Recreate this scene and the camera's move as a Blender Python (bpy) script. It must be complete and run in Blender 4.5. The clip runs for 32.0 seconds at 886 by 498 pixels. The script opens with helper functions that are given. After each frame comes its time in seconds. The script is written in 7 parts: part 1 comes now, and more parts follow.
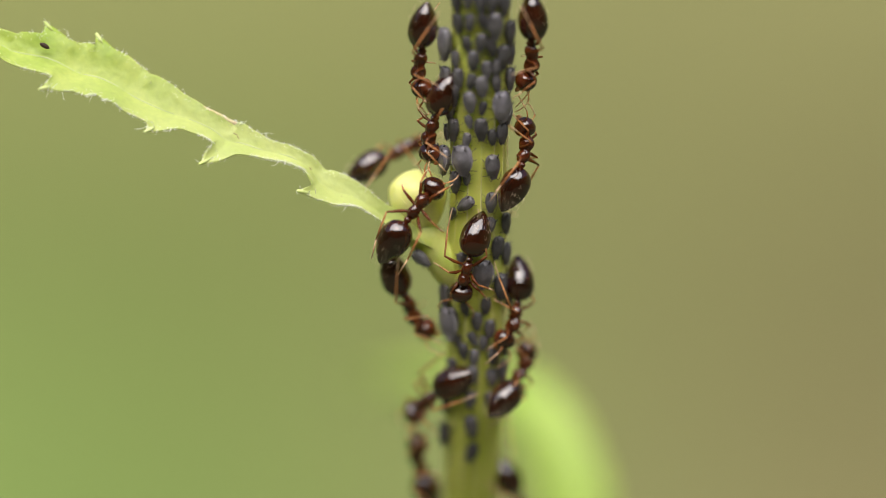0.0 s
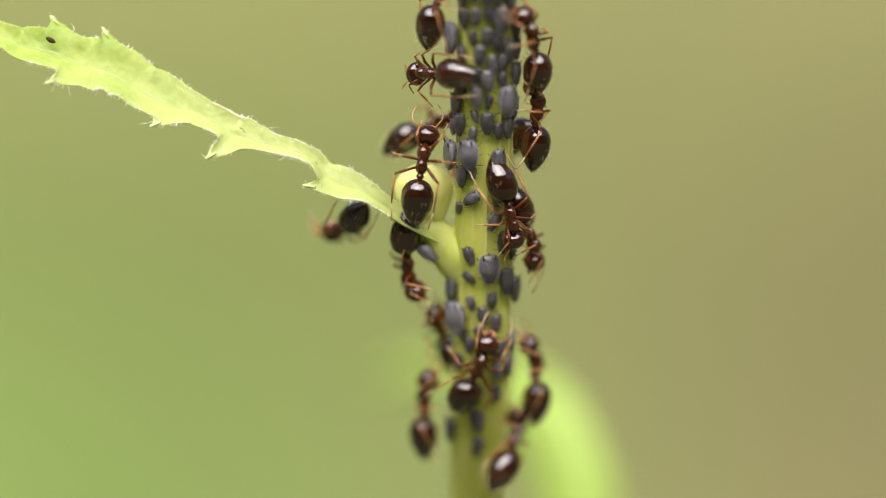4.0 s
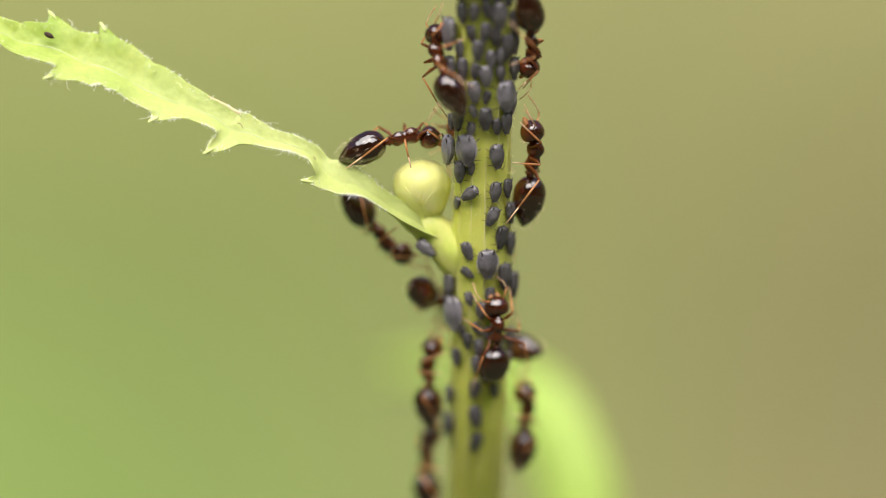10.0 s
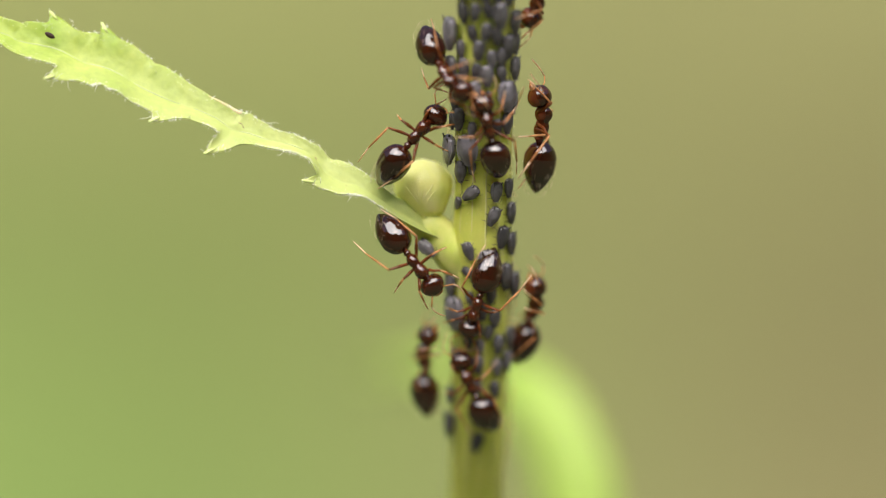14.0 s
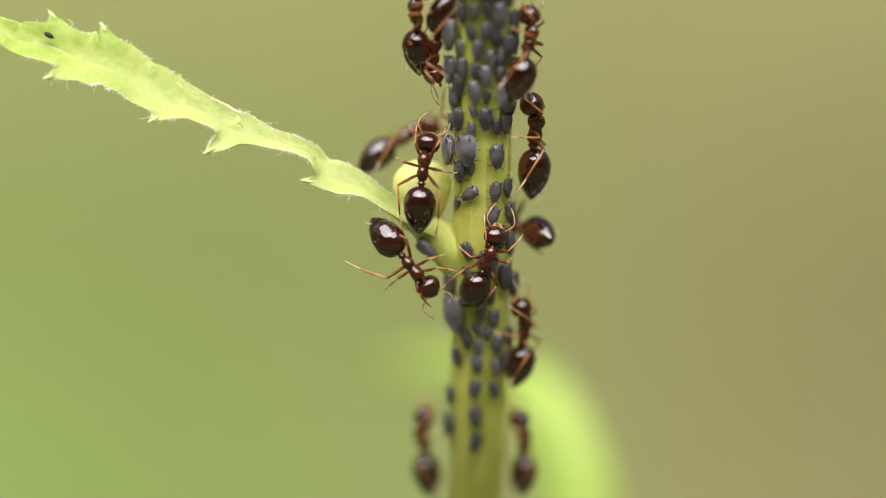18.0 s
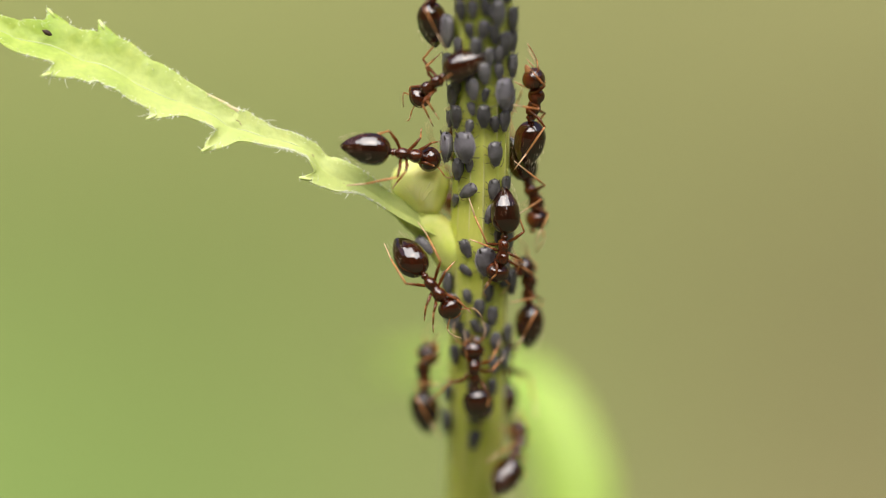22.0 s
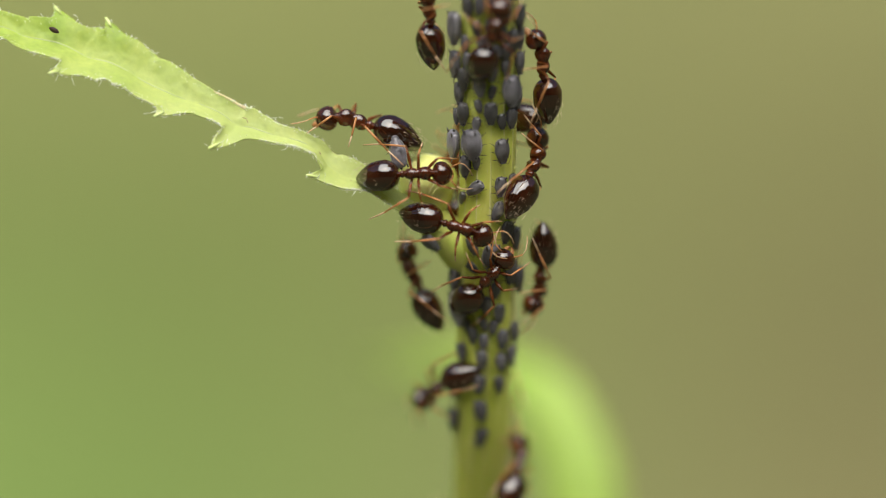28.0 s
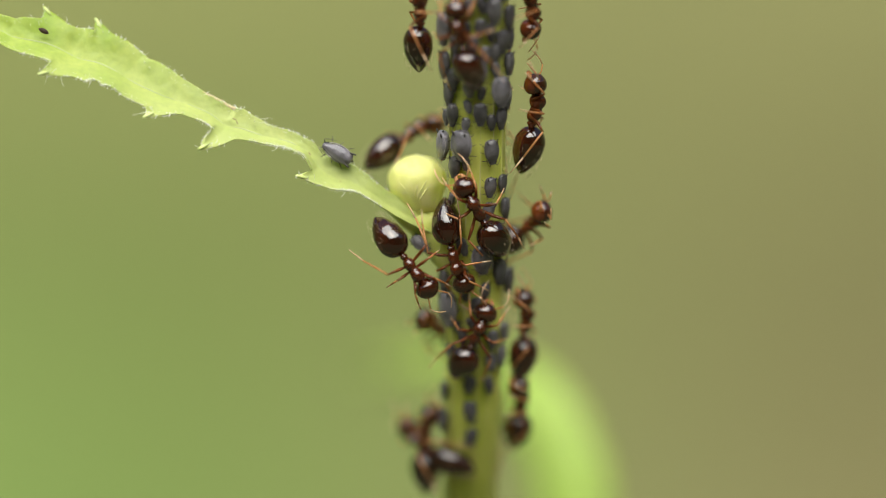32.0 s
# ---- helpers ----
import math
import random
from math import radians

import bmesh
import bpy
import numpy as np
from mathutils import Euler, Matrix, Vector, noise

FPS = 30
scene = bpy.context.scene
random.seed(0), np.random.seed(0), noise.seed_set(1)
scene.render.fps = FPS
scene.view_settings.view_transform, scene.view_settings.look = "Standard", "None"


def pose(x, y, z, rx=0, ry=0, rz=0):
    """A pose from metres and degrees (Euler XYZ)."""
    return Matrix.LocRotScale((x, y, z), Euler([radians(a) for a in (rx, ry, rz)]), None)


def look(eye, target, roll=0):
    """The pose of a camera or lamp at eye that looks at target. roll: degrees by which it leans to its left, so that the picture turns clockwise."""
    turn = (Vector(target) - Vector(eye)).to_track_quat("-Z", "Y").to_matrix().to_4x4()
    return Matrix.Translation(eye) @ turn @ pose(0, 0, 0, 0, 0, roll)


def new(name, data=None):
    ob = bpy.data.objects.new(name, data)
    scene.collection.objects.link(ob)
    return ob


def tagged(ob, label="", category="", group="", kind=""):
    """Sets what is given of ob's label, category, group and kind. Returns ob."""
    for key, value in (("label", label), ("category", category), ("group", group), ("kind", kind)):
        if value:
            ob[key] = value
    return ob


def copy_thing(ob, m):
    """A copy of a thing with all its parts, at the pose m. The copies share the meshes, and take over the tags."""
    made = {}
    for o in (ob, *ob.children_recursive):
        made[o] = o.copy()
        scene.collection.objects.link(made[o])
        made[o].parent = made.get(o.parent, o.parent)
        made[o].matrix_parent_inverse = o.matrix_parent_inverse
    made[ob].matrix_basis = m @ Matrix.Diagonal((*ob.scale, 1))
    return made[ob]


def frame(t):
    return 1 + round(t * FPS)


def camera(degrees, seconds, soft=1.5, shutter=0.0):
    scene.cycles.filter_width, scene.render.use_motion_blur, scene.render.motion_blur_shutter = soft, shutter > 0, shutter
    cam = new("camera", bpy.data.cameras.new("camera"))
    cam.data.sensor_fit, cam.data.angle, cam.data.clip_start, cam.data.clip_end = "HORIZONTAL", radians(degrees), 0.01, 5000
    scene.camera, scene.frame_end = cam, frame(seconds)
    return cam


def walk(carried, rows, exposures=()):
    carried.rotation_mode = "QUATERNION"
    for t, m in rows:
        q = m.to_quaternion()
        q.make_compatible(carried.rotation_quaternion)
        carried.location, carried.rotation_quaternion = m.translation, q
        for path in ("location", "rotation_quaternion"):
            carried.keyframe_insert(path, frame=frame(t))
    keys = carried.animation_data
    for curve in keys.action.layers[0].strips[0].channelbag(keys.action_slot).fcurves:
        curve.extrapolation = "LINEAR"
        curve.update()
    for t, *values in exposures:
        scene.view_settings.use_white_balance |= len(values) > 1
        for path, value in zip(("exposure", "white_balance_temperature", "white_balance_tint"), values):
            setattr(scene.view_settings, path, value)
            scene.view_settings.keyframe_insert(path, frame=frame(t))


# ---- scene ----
cam = camera(12.0, 32.0, soft=0.5)
MM = 0.001                       # everything below is drawn in millimetres
EYE_HEIGHT = 300.0               # mm over the soil
DISTANCE = 149.2                 # mm from the lens to the stem


def mm(x, y, z, rx=0, ry=0, rz=0):
    """A pose in millimetres; z counts from the height of the lens."""
    return pose(x * MM, y * MM, (EYE_HEIGHT + z) * MM, rx, ry, rz)


# how far the picture drifts against the plant, mm: seconds, across, up
DRIFT = [
    (0, 0.213, 0.367), (0.5, 0.154, 0.305), (1, 0.154, 0.245), (1.5, 0.092, 0.275), (2, 0.122, 0.213),
    (2.5, 0.092, 0.154), (3, 0.122, 0.154), (3.5, 0.000, 0.183), (5.5, 0.000, 0.092), (6, -0.030, 0.122),
    (6.5, -0.030, 0.092), (7, 0.030, 0.062), (7.5, 0.030, 0.062), (8, 0.060, 0.062), (8.5, 0.062, 0.030),
    (9, 0.062, 0.030), (9.5, 0.062, 0.000), (10, 0.062, 0.000), (10.5, 0.060, 0.000), (11, 0.030, 0.000),
    (11.5, -0.122, 0.000), (12, 0.030, 0.000), (12.5, -0.030, 0.000), (13, 0.000, 0.000), (13.5, 0.030, 0.000),
    (14, 0.030, 0.000), (14.5, 0.030, 0.000), (16.5, 0.062, -0.030), (17, 0.030, 0.000), (17.5, 0.030, 0.000),
    (18, 0.062, 0.000), (18.5, 0.092, -0.060), (19, 0.092, -0.092), (19.5, 0.122, -0.060), (20, 0.092, -0.060),
    (20.5, 0.122, -0.092), (21, 0.092, -0.092), (21.5, 0.092, -0.092), (22, 0.122, -0.092), (22.5, 0.154, -0.122),
    (23, 0.122, -0.152), (23.5, 0.122, -0.152), (24, 0.154, -0.152), (24.5, 0.154, -0.152), (25, 0.152, -0.152),
    (25.5, 0.213, -0.152), (27.5, -0.030, -0.215), (28, -0.122, -0.183), (28.5, 0.092, -0.154), (29, 0.030, -0.124),
    (29.5, 0.154, -0.154), (30, 0.213, -0.215), (30.5, 0.183, -0.275), (31, -0.092, -0.154), (31.5, 0.213, -0.124),
    (32, 0.245, -0.154),
]
# the clip's own exposure drifts a little
BASE = 0.51
EXPOSURES = [(0, -0.23), (1, -0.08), (3, 0.04), (6, 0.04), (10, 0.04), (13, -0.02), (19, 0.0), (23, -0.08), (25, -0.20), (29, -0.29), (32, -0.25)]
TINTS = [(0, 12), (21, 12), (27, 6), (32, 5)]        # and turns a little greener
walk(cam, [(t, mm(x, -DISTANCE, z, 90, 0, 0)) for t, x, z in DRIFT], [(t, BASE + e, 6500, np.interp(t, *zip(*TINTS))) for t, e in EXPOSURES])
cam.data.dof.use_dof = True      # a macro lens, nearly wide open
cam.data.dof.focus_distance = (DISTANCE - 1.2) * MM
cam.data.dof.aperture_fstop = 12.0

# ---- light: a bright overcast sky ----
world = bpy.data.worlds.new("overcast_sky")
scene.world = world
world.use_nodes = True
sky = world.node_tree.nodes.new("ShaderNodeTexSky")
sky.sky_type, sky.sun_disc = "NISHITA", False
sky.sun_elevation, sky.sun_rotation = radians(49), radians(185)
sky.air_density, sky.dust_density, sky.ozone_density = 1.0, 4.0, 1.0
world.node_tree.links.new(sky.outputs[0], world.node_tree.nodes["Background"].inputs[0])
world.node_tree.nodes["Background"].inputs[1].default_value = 0.085
sun = new("sun", bpy.data.lights.new("sun", "SUN"))
sun.data.energy, sun.data.angle, sun.data.color = 5.0, radians(84), (1.0, 0.98, 0.94)
sun.matrix_world = look((-0.07, -0.82, 1.19), (0, 0, 0.25))


# ---- materials ----
def material(name, tint, rough=0.5, vary=0.25, scale=2.0, bump=0.1, tint_2=None, sss=0.0,
             stretch=(1, 1, 1), fine=12.0, translucent=0.0, spread=0.0, metal_ior=1.5, low_tint=None):
    """Two scales of noise between a tint and a second one, with a fine relief. scale is per millimetre."""
    m = bpy.data.materials.new(name)
    m.use_nodes = True
    nt = m.node_tree
    nodes, link = nt.nodes, nt.links.new
    bsdf = nodes["Principled BSDF"]
    coords, mapping = nodes.new("ShaderNodeTexCoord"), nodes.new("ShaderNodeMapping")
    mapping.inputs["Scale"].default_value = [1000 * s for s in stretch]
    link(coords.outputs["Object"], mapping.inputs["Vector"])
    info = nodes.new("ShaderNodeObjectInfo")
    wide, small = nodes.new("ShaderNodeTexNoise"), nodes.new("ShaderNodeTexNoise")
    wide.noise_dimensions = "4D"
    for n, s, d in ((wide, scale, 3), (small, scale * fine, 4)):
        n.inputs["Scale"].default_value, n.inputs["Detail"].default_value = s, d
        link(mapping.outputs["Vector"], n.inputs["Vector"])
    shift = nodes.new("ShaderNodeMath")
    shift.operation, shift.inputs[1].default_value = "MULTIPLY", 37.0
    link(info.outputs["Random"], shift.inputs[0])
    link(shift.outputs[0], wide.inputs["W"])
    ramp = nodes.new("ShaderNodeValToRGB")
    other = tint_2 or [c * (1 - vary) for c in tint]
    ramp.color_ramp.elements[0].position, ramp.color_ramp.elements[1].position = 0.32, 0.68
    ramp.color_ramp.elements[0].color, ramp.color_ramp.elements[1].color = (*other, 1), (*tint, 1)
    link(wide.outputs["Fac"], ramp.inputs["Fac"])
    mix = nodes.new("ShaderNodeMix")
    mix.data_type, mix.blend_type = "RGBA", "OVERLAY"
    mix.inputs["Factor"].default_value = vary
    link(ramp.outputs["Color"], mix.inputs["A"])
    link(small.outputs["Fac"], mix.inputs["B"])
    hue = nodes.new("ShaderNodeHueSaturation")
    link(mix.outputs["Result"], hue.inputs["Color"])
    if spread:
        span = nodes.new("ShaderNodeMapRange")
        span.inputs["To Min"].default_value, span.inputs["To Max"].default_value = 1 - spread, 1 + spread
        link(info.outputs["Random"], span.inputs["Value"])
        link(span.outputs["Result"], hue.inputs["Value"])
    skin = hue.outputs["Color"]
    if low_tint:                     # a paler lower part: tint, the heights in mm between which it fades out, the share of skin kept
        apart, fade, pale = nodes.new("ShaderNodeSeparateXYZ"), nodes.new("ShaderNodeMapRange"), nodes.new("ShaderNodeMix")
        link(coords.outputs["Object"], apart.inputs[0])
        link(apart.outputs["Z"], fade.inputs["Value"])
        fade.inputs["From Min"].default_value, fade.inputs["From Max"].default_value = low_tint[1] * MM, low_tint[2] * MM
        fade.inputs["To Min"].default_value = low_tint[3] if len(low_tint) > 3 else 0.0
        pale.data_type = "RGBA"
        pale.inputs["A"].default_value = (*low_tint[0], 1)
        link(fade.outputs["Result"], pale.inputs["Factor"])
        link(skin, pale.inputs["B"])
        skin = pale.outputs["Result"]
    link(skin, bsdf.inputs["Base Color"])
    gloss = nodes.new("ShaderNodeMapRange")
    gloss.inputs["To Min"].default_value, gloss.inputs["To Max"].default_value = rough * 0.8, min(1, rough * 1.25)
    link(small.outputs["Fac"], gloss.inputs["Value"])
    link(gloss.outputs["Result"], bsdf.inputs["Roughness"])
    if bump:
        relief = nodes.new("ShaderNodeBump")
        relief.inputs["Strength"].default_value, relief.inputs["Distance"].default_value = bump, 0.00006
        link(small.outputs["Fac"], relief.inputs["Height"])
        link(relief.outputs["Normal"], bsdf.inputs["Normal"])
    bsdf.inputs["IOR"].default_value = metal_ior
    if sss:
        bsdf.inputs["Subsurface Weight"].default_value = sss
        bsdf.inputs["Subsurface Radius"].default_value = (0.0009, 0.0010, 0.0003)
        bsdf.inputs["Subsurface Scale"].default_value = 1.0
    if translucent:
        thin, both = nodes.new("ShaderNodeBsdfTranslucent"), nodes.new("ShaderNodeMixShader")
        link(hue.outputs["Color"], thin.inputs["Color"])
        both.inputs[0].default_value = translucent
        link(bsdf.outputs[0], both.inputs[1])
        link(thin.outputs[0], both.inputs[2])
        link(both.outputs[0], nodes["Material Output"].inputs["Surface"])
    return m


STEM = material("stem_skin", (0.80, 0.82, 0.19), 0.40, 0.22, 0.9, 0.15, (0.67, 0.74, 0.115), stretch=(1, 1, 0.12), sss=0.3)
RIB = material("stem_rib", (0.84, 0.83, 0.34), 0.45, 0.2, 1.2, 0.1, (0.72, 0.74, 0.22), stretch=(1, 1, 0.15))
NODE = material("node_skin", (0.86, 0.88, 0.29), 0.42, 0.28, 1.5, 0.3, (0.64, 0.76, 0.13), sss=0.2)
LEAF = material("leaf_blade", (0.54, 0.66, 0.12), 0.46, 0.28, 0.75, 0.35, (0.34, 0.51, 0.038), translucent=0.30, fine=6.0, low_tint=((0.74, 0.78, 0.33), 4.6, 8.2, 0.40))
VEIN = material("leaf_vein", (0.54, 0.61, 0.26), 0.5, 0.2, 1.0, 0.1, (0.44, 0.53, 0.18))
TIP = material("tooth_tip_skin", (0.76, 0.84, 0.38), 0.4, 0.1, 2.0, 0.1, (0.62, 0.74, 0.20))
PINK = material("healed_edge", (0.80, 0.60, 0.40), 0.5, 0.2, 2.0, 0.2, (0.74, 0.68, 0.34), translucent=0.2)
FAR_LEAF = material("lower_leaf_blade", (0.46, 0.63, 0.125), 0.5, 0.2, 0.10, 0.1, (0.38, 0.55, 0.085), translucent=0.2)
HAIR = material("plant_hair", (0.96, 0.97, 0.90), 0.4, 0.03, 2.0, 0.0)
DOWN = material("leaf_down", (0.93, 0.96, 0.62), 0.5, 0.05, 2.0, 0.0, (0.86, 0.91, 0.50))
BUD = material("bud_scale", (0.93, 0.92, 0.38), 0.42, 0.12, 0.9, 0.2, (0.82, 0.85, 0.20), sss=0.25)
TUFT = material("young_leaf_skin", (0.95, 0.94, 0.44), 0.42, 0.10, 1.5, 0.15, (0.90, 0.90, 0.28), sss=0.2)
BLUSH = material("leaf_scar", (0.40, 0.30, 0.12), 0.6, 0.3, 3.0, 0.3, (0.30, 0.22, 0.08))
SPOT = material("dark_speck", (0.05, 0.02, 0.01), 0.6, 0.3, 4.0, 0.2)
# ant shells: amber undersides stand in for backlight through the thin shell
GASTER = material("gaster_shell", (0.046, 0.0092, 0.0031), 0.03, 0.3, 1.2, 0.02, (0.013, 0.0033, 0.0018), metal_ior=1.92, low_tint=((0.15, 0.032, 0.009), 0.02, 0.46))
BODY = material("body_shell", (0.098, 0.0200, 0.0054), 0.06, 0.3, 2.5, 0.08, (0.042, 0.0090, 0.0032), metal_ior=1.8, low_tint=((0.27, 0.060, 0.0155), 0.22, 0.66))
HEAD = material("head_shell", (0.062, 0.0130, 0.0042), 0.04, 0.3, 2.5, 0.03, (0.026, 0.0062, 0.0026), metal_ior=1.85, low_tint=((0.23, 0.052, 0.0135), 0.18, 0.56))
FEMUR = material("dark_leg_shell", (0.30, 0.086, 0.022), 0.2, 0.25, 3.0, 0.05, (0.13, 0.036, 0.011), translucent=0.35)
LEG = material("leg_shell", (0.87, 0.46, 0.20), 0.2, 0.25, 3.0, 0.05, (0.60, 0.26, 0.088), translucent=0.4)
TARSUS = material("pale_leg_shell", (0.96, 0.75, 0.52), 0.24, 0.2, 3.0, 0.05, (0.87, 0.58, 0.34), translucent=0.4)
EYE = material("eye_facets", (0.008, 0.006, 0.005), 0.25, 0.1, 8.0, 0.3)
SETA = material("seta", (0.80, 0.66, 0.46), 0.35, 0.1, 3.0, 0.0)
APHID = material("aphid_skin", (0.155, 0.145, 0.157), 0.36, 0.35, 2.6, 0.25, (0.058, 0.054, 0.060), spread=0.45, metal_ior=1.75)
WAX = material("waxy_aphid_skin", (0.275, 0.256, 0.290), 0.36, 0.35, 2.4, 0.25, (0.105, 0.097, 0.114), spread=0.25, metal_ior=1.75)
POWDER = material("wax_powder", (0.48, 0.46, 0.46), 0.7, 0.3, 6.0, 0.2)
APHID_LEG = material("aphid_leg", (0.06, 0.052, 0.048), 0.45, 0.2, 4.0, 0.1)
BUSH = material("unseen_growth", (0.16, 0.18, 0.06), 0.8, 0.4, 0.02, 0.3, (0.075, 0.09, 0.03))
SOIL = material("soil", (0.080, 0.082, 0.034), 0.95, 0.3, 0.02, 0.3, (0.054, 0.056, 0.022))


# ---- building blocks, in millimetres ----
def part(name, bm, mat, parent=None, label="", at=(0, 0, 0), smooth=True):
    """Links a bmesh drawn in millimetres as one mesh object under its parent."""
    me = bpy.data.meshes.new(name)
    bm.normal_update()
    bm.to_mesh(me)
    bm.free()
    me.transform(Matrix.Scale(MM, 4))
    me.materials.append(mat)
    if smooth:
        for p in me.polygons:
            p.use_smooth = True
    ob = new(name, me)
    ob.parent = parent
    ob.location = [c * MM for c in at]
    if label:
        ob["label"] = label
    return ob


def tube(points, radii, seg=8, bm=None):
    """A tapering round tube through points, closed at both ends."""
    bm = bm or bmesh.new()
    points = [Vector(p) for p in points]
    rings, side = [], None
    for i, p in enumerate(points):
        along = (points[min(i + 1, len(points) - 1)] - points[max(i - 1, 0)]).normalized()
        if side is None:
            side = along.orthogonal().normalized()
        side = (side - along * side.dot(along)).normalized()
        up = along.cross(side)
        rings.append([bm.verts.new(p + (side * math.cos(a) + up * math.sin(a)) * radii[i])
                      for a in (2 * math.pi * k / seg for k in range(seg))])
    for a, b in zip(rings, rings[1:]):
        for k in range(seg):
            bm.faces.new((a[k], a[(k + 1) % seg], b[(k + 1) % seg], b[k]))
    bm.faces.new(rings[0][::-1])
    bm.faces.new(rings[-1])
    return bm


def smooth_line(points, n):
    """Catmull-Rom through rows of numbers, n rows out."""
    p = np.array(points, float)
    p = np.vstack([2 * p[0] - p[1], p, 2 * p[-1] - p[-2]])
    out = []
    for s in np.linspace(0, len(p) - 3 - 1e-6, n):
        i, f = int(s), s - int(s)
        a, b, c, d = p[i:i + 4]
        out.append(0.5 * (2 * b + (c - a) * f + (2 * a - 5 * b + 4 * c - d) * f * f + (3 * b - a - 3 * c + d) * f ** 3))
    return np.array(out)


def turned(profile, seg=20, n=16, flat=1.0, wide=1.0, lift=0.0):
    """A body turned about y: rows (y, radius), smoothed; flat and wide scale it up and across."""
    rows = smooth_line(profile, n)
    bm = bmesh.new()
    rings = []
    for y, r in rows:
        r = max(r, 0.004)
        rings.append([bm.verts.new((wide * r * math.cos(a), y, lift + flat * r * math.sin(a)))
                      for a in (2 * math.pi * k / seg for k in range(seg))])
    for a, b in zip(rings, rings[1:]):
        for k in range(seg):
            bm.faces.new((a[k], b[k], b[(k + 1) % seg], a[(k + 1) % seg]))
    bm.faces.new(rings[0])
    bm.faces.new(rings[-1][::-1])
    bmesh.ops.recalc_face_normals(bm, faces=bm.faces[:])
    return bm


# ---- the setting ----
def ground():
    bm = bmesh.new()
    bmesh.ops.create_grid(bm, x_segments=60, y_segments=60, size=200000)
    for v in bm.verts:
        far = v.co.length
        v.co.z = noise.noise(v.co * 0.0005) * min(12, far * 0.01)
    ob = part("ground", bm, SOIL)
    tagged(ob, "soil grown over with pale dry grass", "ground", kind="structure")


def backdrop():
    """The far bank of grass and bare earth, wholly out of focus."""
    m = bpy.data.materials.new("distant_bank")
    m.use_nodes = True
    nt = m.node_tree
    coords = nt.nodes.new("ShaderNodeTexCoord")
    apart = nt.nodes.new("ShaderNodeSeparateXYZ")
    nt.links.new(coords.outputs["Object"], apart.inputs[0])

    def blend(axis, low, high, first, second):
        """first where the axis is at low, second at high"""
        span = nt.nodes.new("ShaderNodeMapRange")
        span.interpolation_type = "SMOOTHSTEP"
        span.inputs["From Min"].default_value, span.inputs["From Max"].default_value = low, high
        nt.links.new(apart.outputs[axis], span.inputs["Value"])
        mix = nt.nodes.new("ShaderNodeMix")
        mix.data_type = "RGBA"
        nt.links.new(span.outputs["Result"], mix.inputs["Factor"])
        for socket, value in (("A", first), ("B", second)):
            if isinstance(value, tuple):
                mix.inputs[socket].default_value = (*value, 1)
            else:
                nt.links.new(value, mix.inputs[socket])
        return mix.outputs["Result"]

    grass = blend("Z", -0.15, 0.045, (0.202, 0.296, 0.073), (0.170, 0.176, 0.055))
    earth = blend("Z", -0.15, 0.01, (0.222, 0.202, 0.088), (0.163, 0.161, 0.057))
    both = blend("X", -0.12, 0.13, grass, earth)
    speck = nt.nodes.new("ShaderNodeTexNoise")
    speck.inputs["Scale"].default_value, speck.inputs["Detail"].default_value = 14, 6
    nt.links.new(coords.outputs["Object"], speck.inputs["Vector"])
    mix = nt.nodes.new("ShaderNodeMix")
    mix.data_type, mix.blend_type = "RGBA", "OVERLAY"
    mix.inputs["Factor"].default_value = 0.25
    nt.links.new(both, mix.inputs["A"])
    nt.links.new(speck.outputs["Fac"], mix.inputs["B"])
    nt.links.new(mix.outputs["Result"], nt.nodes["Principled BSDF"].inputs["Base Color"])
    nt.nodes["Principled BSDF"].inputs["Roughness"].default_value = 0.9
    bm = bmesh.new()
    bmesh.ops.create_grid(bm, x_segments=60, y_segments=24, size=1, matrix=Matrix.Diagonal((900, 420, 1, 1)))
    for v in bm.verts:
        x, z = v.co.x, v.co.y
        v.co = Vector((x, 12 * noise.noise(Vector((x, z, 0)) * 0.01) + x * x * -0.0002 + max(0, z) * 0.5, z))
    ob = part("backdrop", bm, m, at=(0, 1000, EYE_HEIGHT + 60))
    tagged(ob, "blurred distant bank of grass and bare earth", "backdrop", kind="structure")


def surroundings():
    """Unseen green bank added all round to block the low sky; open above."""
    rnd = random.Random(21)
    bm = bmesh.new()
    seg, rows = 144, 7
    grid = []
    for i in range(seg):
        a = 2 * math.pi * i / seg
        tall = 1500 + 360 * noise.noise(Vector((math.cos(a) * 2.2, math.sin(a) * 2.2, 1))) + 240 * noise.noise(Vector((math.cos(a) * 7, math.sin(a) * 7, 5))) + rnd.uniform(-130, 130)
        grid.append([bm.verts.new(((1750 + 60 * j + 70 * rnd.uniform(-1, 1)) * math.cos(a), (1750 + 60 * j + 70 * rnd.uniform(-1, 1)) * math.sin(a), tall * j / (rows - 1))) for j in range(rows)])
    for i in range(seg):
        for j in range(rows - 1):
            bm.faces.new((grid[i][j], grid[(i + 1) % seg][j], grid[(i + 1) % seg][j + 1], grid[i][j + 1]))
    ob = part("surroundings", bm, BUSH, smooth=False)
    tagged(ob, "unseen bank of green shrubs added to block the low sky", "bushes", kind="structure")


# ---- the plant ----
STEM_R = 1.0
LEAN = -0.36


def axis(z):
    """The middle of the stem at the height z."""
    low = min(9, max(0, -z - 3))
    return Vector((1.40 - 0.03 * low * low / 16 + 0.013 * z - 0.00009 * max(0, -z - 4) ** 2, LEAN * (z - 1.8) + 0.034 * low * low, z))


